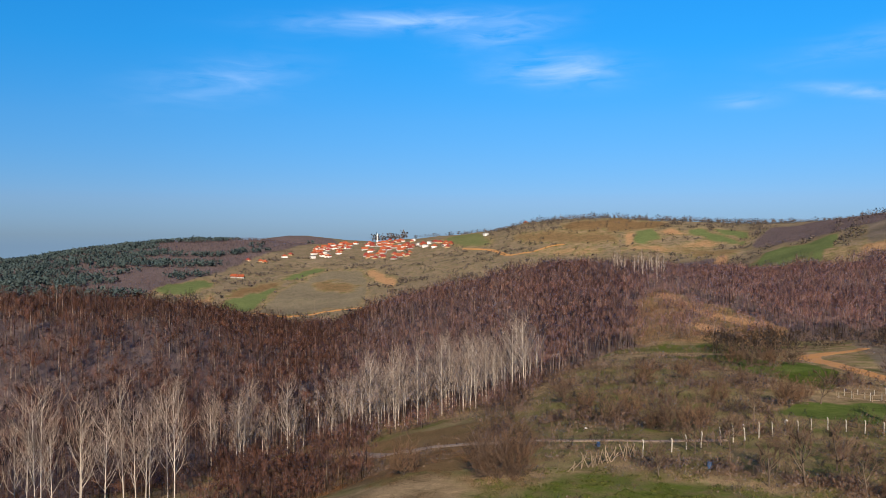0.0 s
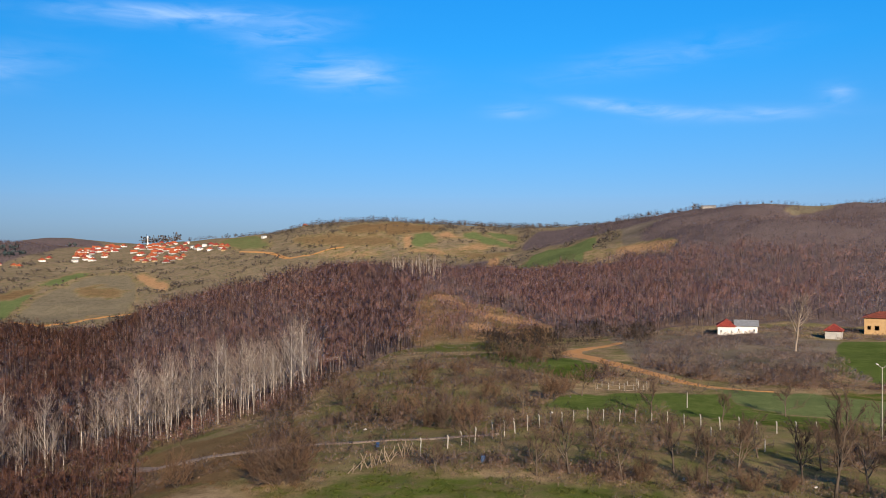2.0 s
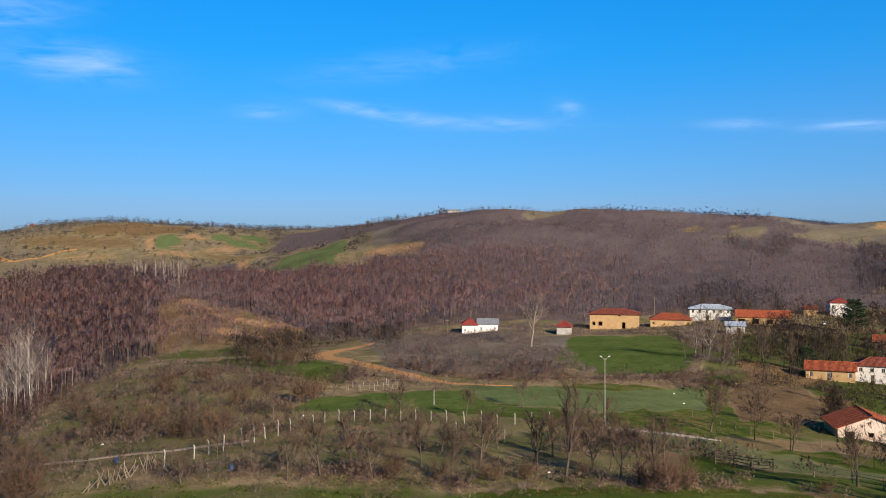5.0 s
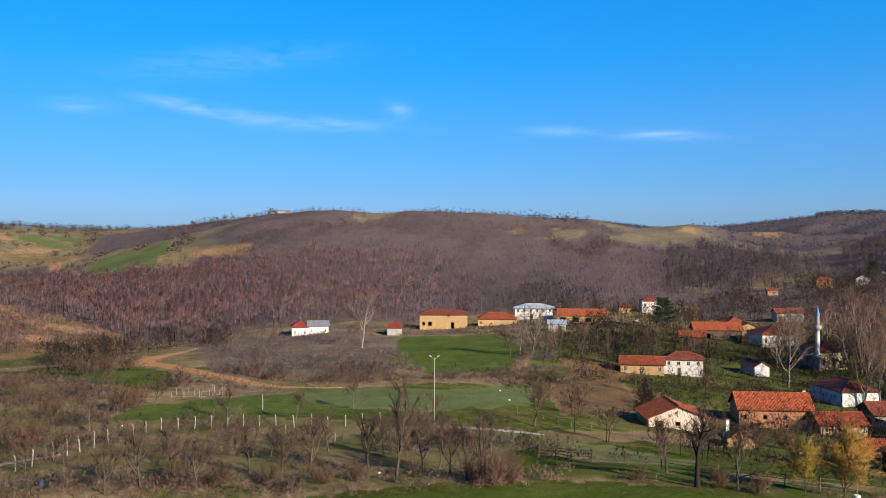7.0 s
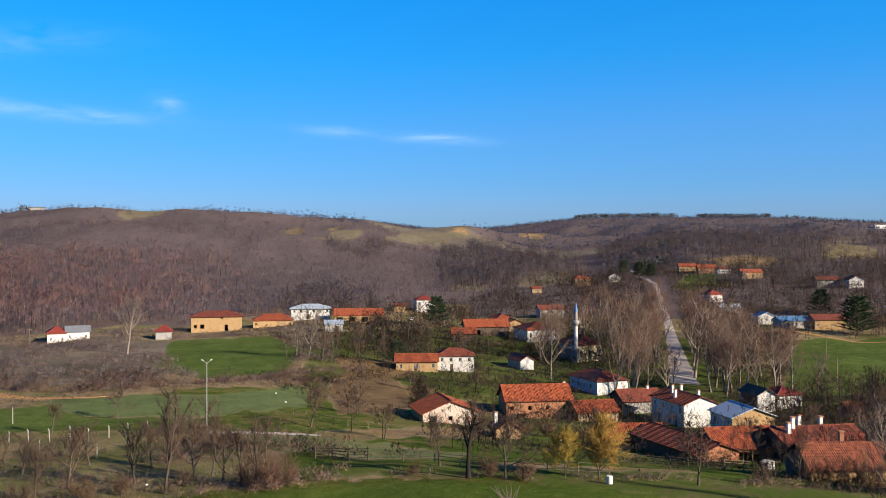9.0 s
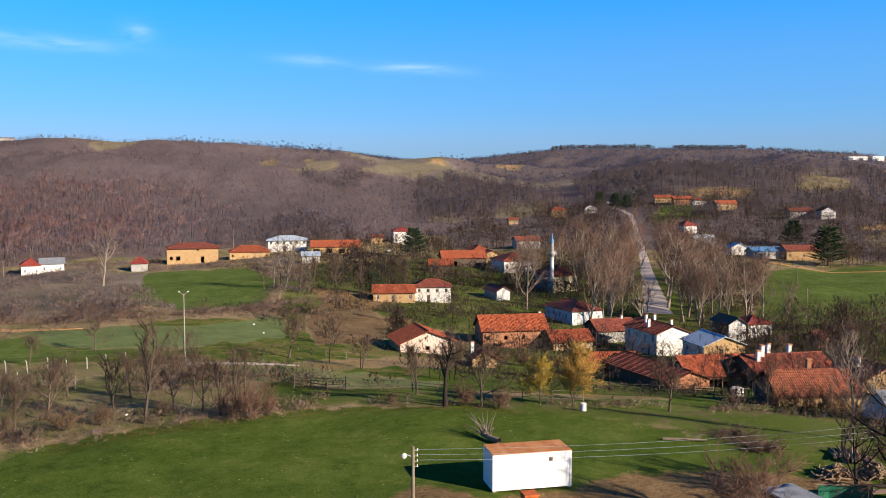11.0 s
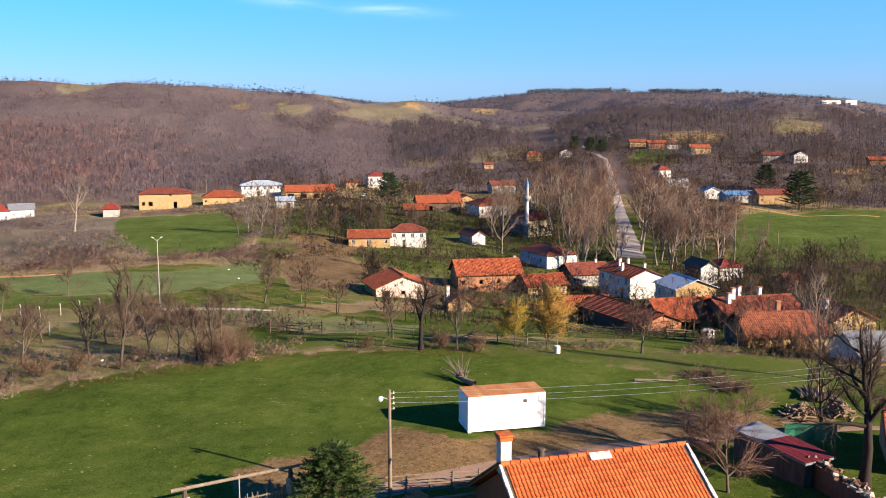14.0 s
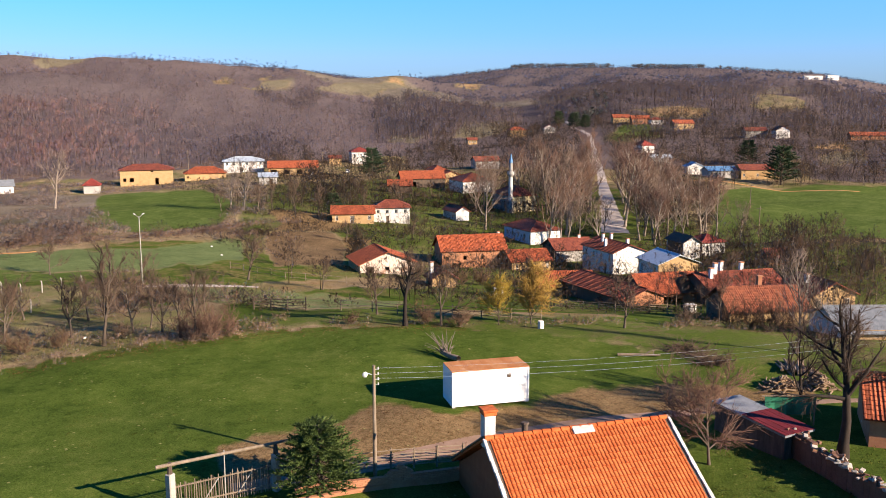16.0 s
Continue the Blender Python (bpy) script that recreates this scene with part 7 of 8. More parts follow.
def build_near_house():
    w, dep, hw, rise = 10.2, 9.6, 1.9, 3.0
    ob = house("low brick house with a bright orange tiled roof", 69.7, 45.0, 223, w, dep, hw, rise, "bare", "tile_near", "red_brick", "red_brick", front=windows(w, 3, 1.0), lift=0.0)
    X, Y, over = w / 2, dep / 2, 0.35
    slope = math.atan2(rise, Y)
    long = (Y + over) / math.cos(slope)
    ze = hw - over * rise / Y
    white, brick = MAT["worn_white"], MAT["tile_near"]
    # the far slope
    roof_slope(ob, Vector((X + over, Y + over, ze)), Vector((-X - over, Y + over, ze)), Vector((X + over, 0, hw + rise)), Vector((-X - over, 0, hw + rise)), brick, True)
    deck = part("roof_deck", boxed((w + 2 * over, long, 0.07), pose(0, long / 2, 0.035)), MAT["wood_dark"], ob)
    deck.matrix_basis = pose(0, -Y - over, ze, math.degrees(slope), 0, 0)
    # barge edges in white mortar
    for s in (-1, 1):
        bm = bmesh.new()
        k = 9
        for i in range(k):
            box(bm, (0.2 + 0.03 * math.sin(i * 2.1), long / k + 0.01, 0.13 + 0.012 * math.sin(i * 1.7)), pose(s * (X + over - 0.06 + 0.012 * math.sin(i)), long * (i + 0.5) / k, 0.1), 0.02)
        q = part("barge_edge", bm, white, ob, "white mortar edge")
        q.matrix_basis = deck.matrix_basis
        bm = bmesh.new()
        box(bm, (0.2, long, 0.1), pose(s * (X + over - 0.05), long / 2, 0.18), 0.02)
        q = part("barge_edge", bm, MAT["wood"], ob)
        q.matrix_basis = pose(0, Y + over, ze, math.degrees(slope), 0, 180)
    for i in range(20):
        bm = bmesh.new()
        x0 = -X - over + 0.1 + (w + 2 * over - 0.2) * i / 20
        bmesh.ops.create_cone(bm, cap_ends=True, segments=10, radius1=0.155, radius2=0.13, depth=0.49, matrix=pose(x0 + 0.24, 0, hw + rise + 0.1, 0, 90, 0))
        part("ridge_tile", bm, brick, ob)
    part("mortar_patch", boxed((1.25, 0.5, 0.07), pose(0.15, -0.24, hw + rise + 0.075, math.degrees(slope), 0, 0), 0.03), white, ob, "patch of pale mortar")
    stack = part("chimney", boxed((0.62, 0.62, 1.75), pose(-X + 0.1, 0.45, hw + rise + 0.35), 0.03), white, ob, "white plastered chimney")
    part("chimney_head", boxed((0.72, 0.72, 0.2), pose(-X + 0.1, 0.45, hw + rise + 1.33), 0.03), MAT["tile_near"], stack, "brick chimney head")
    part("chimney_cap", boxed((0.84, 0.84, 0.13), pose(-X + 0.1, 0.45, hw + rise + 1.5), 0.04), MAT["tile_near"], stack)
    bm = bmesh.new()
    rod(bm, (-X + 2.2, 0.5, hw + rise - 0.5), (-X + 2.2, 0.5, hw + rise + 0.45), 0.17, 0.17, 10)
    rod(bm, (-X + 2.2, 0.5, hw + rise + 0.452), (-X + 2.2, 0.5, hw + rise + 0.54), 0.24, 0.2, 10)
    part("vent_pipe", bm, MAT["wood_dark"], ob, "sooty vent pipe")
    return ob, deck, long, w + 2 * over


NEAR_HOUSE = build_near_house()


def power_pole(az, d, high, label, lamp=False, arms=1, material="wood", r=0.13):
    p = at(az, d)
    ob = thing("utility_pole", pose(p.x, p.y, p.z, 0, 0, -az), label, "pole")
    bm = bmesh.new()
    rod(bm, (0, 0, -0.4), (0, 0, high), r, r * 0.66, 10)
    part("pole", bm, MAT[material], ob)
    for k in range(arms):
        z = high - 0.25 - 0.3 * k
        bm = bmesh.new()
        rod(bm, (0.05, 0, z), (0.24, 0, z + 0.02), 0.012, 0.012, 5)
        rod(bm, (0.24, 0, z), (0.24, 0, z + 0.14), 0.04, 0.025, 7)
        part("insulator", bm, MAT["white"], ob)
    if lamp:
        bm = bmesh.new()
        rod(bm, (0, 0, high - 0.6), (-0.42, -0.05, high - 0.42), 0.025, 0.02, 6)
        arm = part("lamp_arm", bm, MAT["steel"], ob)
        bm = bmesh.new()
        bmesh.ops.create_uvsphere(bm, u_segments=12, v_segments=8, radius=0.15, matrix=pose(-0.5, -0.06, high - 0.52, 0, 20, 0) @ Matrix.Diagonal((1.0, 0.6, 1.15, 1)))
        part("lamp_head", bm, MAT["white"], arm, "white street lamp head")
    return ob


def wire(label, points, sag, r=0.005):
    """A slack cable hung between points."""
    line = [Vector(points[0])]
    for p, q in zip(points, points[1:]):
        p, q = Vector(p), Vector(q)
        line += [p.lerp(q, i / 16) - Vector((0, 0, 4 * sag * i / 16 * (1 - i / 16))) for i in range(1, 17)]
    cable = Sticks()
    cable.tube(line, [r] * len(line), 4)
    tagged(new("power_cable", cable.mesh("power_cable", MAT["steel"])), label, "cable", "power cables")


power_pole(55.73, 47.6, 6.55, "weathered wooden power pole with a street lamp", lamp=True, arms=4)
power_pole(97.0, 76, 7.6, "weathered wooden power pole", arms=4)
PA, PB = at(55.73, 47.6), at(97.0, 76)
for k_ in range(3):
    wire("thin slack power cable over the meadow", [PA + Vector((0.1, 0, 6.35 - 0.3 * k_)), PB + Vector((0, 0, 7.3 - 0.3 * k_))], 0.9 + 0.08 * k_)
lamp_post = power_pole(41.09, 121.5, 9.7, "tall pale concrete lamp post with two lamps", arms=0, material="concrete", r=0.09)
for s_ in (-1, 1):
    b_ = bmesh.new()
    rod(b_, (0, 0, 9.5), (s_ * 0.45, 0, 9.9), 0.035, 0.03, 6)
    a_ = part("lamp_arm", b_, MAT["concrete"], lamp_post)
    part("lamp_head", boxed((0.34, 0.18, 0.12), pose(s_ * 0.56, 0, 10.0, 0, -s_ * 20, 0), 0.05), MAT["white"], a_)
power_pole(30.0, 140, 2.4, "short white marker post", arms=0, material="concrete", r=0.1)
for a_, d_, h_ in ((80.5, 225, 7.5), (79.9, 280, 7.5), (44.2, 372, 8), (52.6, 372, 8), (30.9, 300, 6), (-8.35, 1180, 14)):
    q_ = power_pole(a_, d_, h_, "distant pole in the meadow", arms=0, r=0.14)
    part("crossarm", boxed((1.5, 0.12, 0.12), pose(0, 0, h_ - 0.6), 0.01), MAT["wood"], q_)


def build_post_fence():
    """Concrete posts strung along the orchard."""
    marks = [(12.87, 90), (14.68, 94), (15.6, 96), (16.45, 98), (17.64, 102), (18.4, 105), (19.1, 108), (19.9, 110.5), (20.7, 112.5), (21.4, 114.5), (22.15, 117), (22.9, 119.5), (23.8, 122), (24.8, 122),
             (25.8, 122), (26.8, 122), (27.8, 121.5), (28.8, 121), (29.8, 121), (30.85, 120.5), (32.0, 120.3), (33.1, 120), (34.15, 120), (35.3, 121), (36.4, 122), (37.58, 122), (31.4, 108), (34.6, 104)]
    src = None
    rng = np.random.RandomState(4)
    for az, d in marks:
        p = at(az, d)
        m = pose(p.x, p.y, p.z - 0.15, rng.uniform(-4, 4), rng.uniform(-4, 4), rng.uniform(0, 90)) @ Matrix.Diagonal((1, 1, rng.uniform(0.75, 1.0), 1))
        if src is None:
            bm = bmesh.new()
            box(bm, (0.12, 0.12, 1.95), pose(0, 0, 0.95), 0.015)
            box(bm, (0.11, 0.12, 0.3), pose(0, 0.04, 2.02, -24, 0, 0), 0.015)
            me = bpy.data.meshes.new("fence_post")
            bm.to_mesh(me)
            bm.free()
            me.materials.append(MAT["concrete"])
            src = tagged(new("fence_post", me), "pale concrete fence post with a bent head", "fence post", "concrete fence posts")
            src.matrix_world = m
        else:
            c = copy_thing(src, Matrix())
            c.matrix_basis = m


build_post_fence()


def rail_fence(label, line, high=1.1, rails=3, gap=2.2, material="wood", seed=1, r=0.045):
    """A rough fence of posts and poles along (azimuth, distance) points."""
    rng = np.random.RandomState(seed)
    pts = [at(a, d) for a, d in line]
    ob = thing("rail_fence", Matrix.Translation(pts[0]), label, "fence", "wooden fences")
    o = pts[0].copy()
    posts = []
    for p, q in zip(pts, pts[1:]):
        n = max(1, round((q - p).length / gap))
        posts += [p.lerp(q, i / n) for i in range(n)]
    posts.append(pts[-1])
    for p in posts:
        p.z = float(ground(p.x, p.y))
        bm = bmesh.new()
        rod(bm, p - o - Vector((0, 0, 0.2)), p - o + Vector((rng.uniform(-0.08, 0.08), rng.uniform(-0.08, 0.08), high * rng.uniform(0.95, 1.15))), r * 1.3, r, 6)
        part("post", bm, MAT[material], ob)
    for p, q in zip(posts, posts[1:]):
        for k in range(rails):
            z = high * (0.25 + 0.68 * k / max(1, rails - 1))
            bm = bmesh.new()
            e = (q - p).normalized() * 0.12
            rod(bm, p - o - e + Vector((0, 0, z + rng.uniform(-0.08, 0.08))), q - o + e + Vector((0, 0, z + rng.uniform(-0.08, 0.08))), r * 0.8, r * 0.6, 5)
            part("rail", bm, MAT[material], ob)


rail_fence("dark weathered pole fence by the orchard", [(47.9, 97), (49.0, 96.5), (50.1, 95), (51.3, 95.5)], 1.4, 4, 2.0, "wood_dark", 2, 0.06)
rail_fence("pale pole fence below the meadow", [(53.6, 93.5), (55.7, 92), (59.1, 88.5), (63, 87.5), (67, 88)], 1.2, 3, 2.6, "wood", 3)
rail_fence("pale pole fence along the farm gardens", [(67.6, 113), (70.8, 111), (74.1, 108.5), (77.3, 111)], 1.3, 4, 2.2, "wood", 4)
rail_fence("weathered pole fence beside the yard wall", [(53.6, 47.6), (56.8, 48.3), (60, 49.2), (63.5, 50.3), (67, 51.4)], 1.25, 5, 1.9, "wood", 5)
rail_fence("pale pole fence between gardens", [(46.5, 140), (50, 132), (54, 130)], 1.1, 2, 3.0, "wood", 6)
rail_fence("grey pole fence round a small plot", [(24.3, 156), (25.2, 155), (26.2, 154.5), (27.5, 157), (27.7, 164)], 1.2, 2, 2.4, "wood", 7, 0.05)
for k_, (a_, d_) in enumerate(((24.4, 157), (24.7, 160), (25.1, 156.5), (25.4, 161), (25.8, 158), (26.1, 156), (26.3, 162), (26.7, 158), (27.0, 160.5), (27.3, 157.5), (27.5, 162), (26.9, 164))):
    power_pole(a_, d_, 0.9 + 0.2 * (k_ % 3), "short whitewashed marker post in the plot", arms=0, material="concrete", r=0.06)


def build_stick_fence():
    rng = np.random.RandomState(9)
    a, b = at(8.6, 82.5), at(12.5, 91)
    ob = thing("stick_fence", Matrix.Translation(a), "collapsed fence of leaning grey sticks", "fence")
    for i in range(34):
        p = a.lerp(b, i / 33.0) - a
        p.z = float(ground(a.x + p.x, a.y + p.y)) - a.z
        bm = bmesh.new()
        rod(bm, p + Vector((rng.uniform(-0.7, 0.7), rng.uniform(-0.7, 0.7), -0.05)), p + Vector((rng.uniform(-0.6, 0.6), rng.uniform(-0.6, 0.6), rng.uniform(0.7, 1.7))), 0.055, 0.035, 5)
        part("stick", bm, MAT["wood"], ob)


build_stick_fence()


def build_gate():
    """Two posts with a log across, and a hanging gate of sticks."""
    p, q = at(42.1, 45.0), at(49.0, 46.4)
    ob = thing("yard_gate", Matrix.Translation(p), "rough stick gate between two white posts with a log on top", "gate")
    e = q - p
    u = e.normalized()
    for c in (Vector(), e):
        part("gate_post", boxed((0.4, 0.4, 2.2), Matrix.Translation(c + Vector((0, 0, 1.05))), 0.05), MAT["concrete"], ob)
        bm = bmesh.new()
        rod(bm, c + Vector((0, 0, 2.14)), c + Vector((0.03, 0.02, 2.75)), 0.14, 0.1, 8)
        part("post_top", bm, MAT["wood_dark"], ob)
    bm = bmesh.new()
    rod(bm, -u * 0.7 + Vector((0, 0, 2.62)), e + u * 0.9 + Vector((0, 0, 2.78)), 0.1, 0.08, 8)
    part("log_beam", bm, MAT["wood"], ob, "bleached log")
    rng = np.random.RandomState(3)
    leaf = part("gate_leaf", boxed((0.06, 0.06, 0.06), Matrix.Translation(u * 0.4 + Vector((0, 0, 0.4)))), MAT["wood_dark"], ob)
    for i in range(40):
        c = u * (0.3 + (e.length - 0.7) * i / 39)
        bm = bmesh.new()
        rod(bm, c + Vector((rng.uniform(-0.03, 0.03), rng.uniform(-0.03, 0.03), 0.05)), c + u * rng.uniform(-0.06, 0.06) + Vector((0, 0, rng.uniform(1.4, 1.75))), 0.035, 0.025, 5)
        part("stick", bm, MAT["wood"] if i % 3 else MAT["wood_dark"], leaf)
    for z0, z1 in ((0.35, 0.4), (1.35, 1.5)):
        bm = bmesh.new()
        rod(bm, u * 0.2 + Vector((0, 0, z0)), u * (e.length - 0.3) + Vector((0, 0, z1)), 0.05, 0.04, 6)
        part("rail", bm, MAT["wood"], leaf)
    for t in (0.3, 0.62):
        bm = bmesh.new()
        rod(bm, u * e.length * t + Vector((0, 0, 0.3)), u * e.length * (t + 0.14) + Vector((0, 0, 1.4)), 0.04, 0.035, 6)
        part("brace", bm, MAT["concrete"], leaf)
    bm = bmesh.new()
    rod(bm, u * e.length * 0.5 + Vector((0, 0, 0.1)), u * e.length * 0.5 + Vector((0, 0, 2.9)), 0.045, 0.035, 6)
    part("prop", bm, MAT["concrete"], ob)
    # feed ring lying by the gate
    bm = bmesh.new()
    c = at(40.6, 44.4)
    for i in range(20):
        a, b = i * 0.314, (i + 1) * 0.314
        rod(bm, (0.55 * math.cos(a), 0.55 * math.sin(a), 0.09), (0.55 * math.cos(b), 0.55 * math.sin(b), 0.09), 0.08, 0.08, 6)
    me = bpy.data.meshes.new("well_ring")
    bm.to_mesh(me)
    bm.free()
    me.materials.append(MAT["concrete"])
    r = tagged(new("well_ring", me), "pale concrete ring lying by the gate", "ring")
    r.location = c


build_gate()


def brick_run(ob, p, q, top, material, rng, course=0.085, length=0.27, thick=0.28, steps=None, limit=None, base=0.0):
    """Lays bricks as single pieces from p to q up to the height top(t)."""
    u = (q - p).normalized()
    total = (q - p).length
    ang = math.atan2(u.y, u.x)
    bm = bmesh.new()
    box(bm, (length - 0.012, thick, course - 0.012), Matrix(), 0.008)
    me = bpy.data.meshes.new("brick")
    bm.to_mesh(me)
    bm.free()
    me.materials.append(material)
    n, made = int(total / length), 0
    for i in range(n):
        t = (i + 0.5) / n
        rows = int(top(t) / course)
        for k in range(max(0, rows - (limit or 99)), rows):
            o = new("brick", me)
            o.parent = ob
            s = (i + 0.5 + (0.5 if k % 2 else 0.0)) * length
            o.matrix_basis = Matrix.Translation(u * s + Vector((0, 0, base + (k + 0.5) * course)) + Vector(rng.uniform(-0.006, 0.006, 3))) @ Matrix.Rotation(ang + rng.uniform(-0.02, 0.02), 4, "Z")
            made += 1
    return made


def build_yard_wall():
    """The low wall in front of the lane, its top stepping up at one place."""
    rng = np.random.RandomState(6)
    p, q = at(50.2, 44.6), at(63.6, 48.4)
    ob = thing("yard_wall", Matrix.Translation(p), "low orange brick wall with a pale worn base", "wall")
    e = q - p
    u = e.normalized()
    ang = math.degrees(math.atan2(u.y, u.x))
    part("core", boxed((e.length, 0.22, 0.55), Matrix.Translation(e / 2 + Vector((0, 0, 0.2))) @ pose(0, 0, 0, 0, 0, ang)), MAT["brick"], ob, "orange brick base")

    def top(t):
        s = abs(t - 0.52)
        return 0.46 + (0.62 if s < 0.012 else 0.45 if s < 0.03 else 0.28 if s < 0.05 else 0.14 if s < 0.07 else 0.0)

    brick_run(ob, p, q, top, MAT["brick"], rng, 0.1, 0.3, 0.26, base=0.48)


def build_ruin():
    """A broken wall, tallest by the shed, with loose stones on its top."""
    rng = np.random.RandomState(12)
    line = [at(82.3, 56.3), at(84.6, 53), at(86.7, 50.6), at(89.0, 48.8), at(92.5, 46.5)]
    ob = thing("ruined_wall", Matrix.Translation(line[0]), "broken brick wall topped with loose rubble", "wall")
    o = line[0]
    for i, (p, q) in enumerate(zip(line, line[1:])):
        u = (q - p).normalized()
        ang = math.degrees(math.atan2(u.y, u.x))
        h = 1.7 - 0.12 * i
        bm = bmesh.new()
        n = 7
        ln = (q - p).length
        for k in range(n):
            hh = h + rng.uniform(-0.3, 0.12)
            box(bm, (ln / n + 0.01, 0.34 + rng.uniform(-0.03, 0.03), hh), Matrix.Translation(p - o + u * ln * (k + 0.5) / n + Vector((0, 0, hh / 2 - 0.15))) @ pose(0, 0, 0, 0, 0, ang), 0.02)
        part("wall_piece", bm, MAT["shaded_old_brick"], ob)
    for _ in range(120):
        i = rng.randint(0, 4)
        p, q = line[i], line[i + 1]
        c = p.lerp(q, rng.uniform(0, 1)) - o
        bm = bmesh.new()
        s = rng.uniform(0.1, 0.32, 3)
        vs = box(bm, (s[0] + 0.1, s[1] + 0.06, s[2] * 0.6), Matrix.Translation(c + Vector((rng.uniform(-0.35, 0.35), rng.uniform(-0.35, 0.35), 1.5 - 0.12 * i + rng.uniform(-0.1, 0.2)))) @ pose(0, 0, 0, *rng.uniform(-30, 30, 3)), 0.02)
        part("stone", bm, MAT["stone" if rng.rand() < 0.5 else "shaded_old_brick"], ob)


def wood_heap(az, d, size, n, seed, label, long=0.7, r=0.07, flat=False):
    rng = np.random.RandomState(seed)
    p = at(az, d)
    ob = thing("firewood_pile", Matrix.Translation(p), label, "firewood", "firewood piles")
    bm = bmesh.new()
    rod(bm, (-long / 2, 0, 0), (long / 2, 0, 0), r, r * 0.85, 7)
    me = bpy.data.meshes.new("log")
    bm.to_mesh(me)
    bm.free()
    me.materials.append(MAT["firewood"])
    for i in range(n):
        x, y = rng.normal(0, 0.42, 2)
        z = max(0.0, (1 - math.hypot(x, y))) * size[2] * rng.uniform(0.1, 1.0)
        o = new("log", me)
        o.parent = ob
        turn = (rng.uniform(-8, 8), rng.uniform(-8, 8), rng.uniform(-14, 14) + 20) if flat else (0, rng.uniform(-35, 35), rng.uniform(0, 180))
        o.matrix_basis = pose(x * size[0], y * size[1], r + z, *turn)


def build_loose():
    """Fallen wood, brush, tarpaulin and small things about the meadow."""
    wood_heap(82.4, 69.0, (1.9, 1.2, 0.75), 110, 1, "heap of split firewood on the meadow")
    wood_heap(84.5, 70.0, (1.5, 1.3, 1.3), 120, 2, "tall heap of split firewood on the meadow")
    wood_heap(83.3, 74.5, (0.8, 1.6, 0.4), 34, 3, "stack of long pale planks on the grass", 3.4, 0.09, True)
    for az, d, turn, ln, r, lab in ((73.5, 74.0, -66, 3.6, 0.13, "fallen pale tree trunk on the meadow"), (60.9, 70.8, 70, 2.2, 0.26, "cut tree trunk lying behind the container")):
        rng = np.random.RandomState(int(d))
        p = at(az, d)
        ob = thing("fallen_trunk", pose(p.x, p.y, p.z, 0, 0, turn), lab, "log")
        t, c = Sticks(), Sticks()
        t.tube([Vector((-ln / 2, 0, r)), Vector((0, 0.08, r * 1.1)), Vector((ln / 2, 0, r * 1.3))], [r, r * 0.9, r * 0.6], 9)
        for _ in range(36 if ln < 3 else 4):
            s = Vector((rng.uniform(0, ln / 2), 0, r))
            e = s + Vector((rng.uniform(-0.3, 1.6), rng.uniform(-1.2, 1.2), rng.uniform(0.2, 1.9) * (1 if ln < 3 else 0.3)))
            c.tube([s, s.lerp(e, 0.5) + Vector((0, 0, 0.15)), e], [0.035, 0.025, 0.01], 4)
        for nm, s, mt in (("trunk", t, "wood"), ("branch", c, "birch_twig")):
            o = new(nm, s.mesh(nm, MAT[mt]))
            o.parent = ob
    rng = np.random.RandomState(41)
    for az, d, size in ((76.6, 77, 2.2), (78.2, 74, 1.2)):
        p = at(az, d)
        c = Sticks()
        for _ in range(170):
            s = Vector((*rng.normal(0, 0.5, 2) * size, 0.05))
            e = s + Vector((*rng.normal(0, 0.8, 2), rng.uniform(0.1, 1.0)))
            c.tube([s, e], [0.035, 0.012], 3)
        ob = new("brushwood", c.mesh("brushwood", MAT["twig"]))
        ob.location = p
        tagged(ob, "heap of cut grey brushwood on the grass", "brushwood")
    # farm shed with a red sheet roof and what stands round it
    shed = house("low lean-to shed roofed half in zinc, half in red sheet", 81.3, 56.6, 214, 2.1, 5.8, 1.6, 0.3, "lean", "old_zinc", "wood_dark", "wood_dark", front=[("hole", 0.6, 0.3, 1.2, 1.2)], name="shed", category="shed", over=0.2)
    tilt = math.atan2(0.3, 5.8)
    for i in range(9):
        part("red_sheet", boxed((0.27, 3.5, 0.03), pose(-1.15 + 0.285 * i, -3.12 + 1.75 * math.cos(tilt), 1.76 + 1.75 * math.sin(tilt) + 0.008 * (i % 2), math.degrees(tilt), 0, 0)), MAT["red_sheet"], shed, "faded red roofing sheet")
    p = at(83.0, 60.5)
    b = bmesh.new()
    bmesh.ops.create_grid(b, x_segments=10, y_segments=6, size=0.5)
    for v in b.verts:
        v.co = Vector((v.co.x * 3.4, 0.12 * math.sin(v.co.x * 17) * (0.5 - v.co.y), 1.35 + v.co.y * 1.2))
    bmesh.ops.solidify(b, geom=b.faces, thickness=0.02)
    me = bpy.data.meshes.new("tarpaulin")
    b.to_mesh(me)
    b.free()
    me.materials.append(mottled("green_tarpaulin", (0.015, 0.1, 0.06), (0.03, 0.17, 0.1), 1.5, rough=0.5, bump=0.1))
    t = thing("screen", pose(p.x, p.y, p.z, 0, 0, -62), "green tarpaulin hung between two posts", "screen")
    o = new("tarpaulin", me)
    o.parent = t
    for s in (-1.65, 1.65):
        bm = bmesh.new()
        rod(bm, (s, 0.05, -0.2), (s, 0.05, 2.05), 0.05, 0.04, 6)
        part("post", bm, MAT["wood"], t)
    bm = bmesh.new()
    rod(bm, (-1.9, 0.05, 1.98), (1.9, 0.05, 2.02), 0.045, 0.04, 6)
    part("rail", bm, MAT["wood"], t)
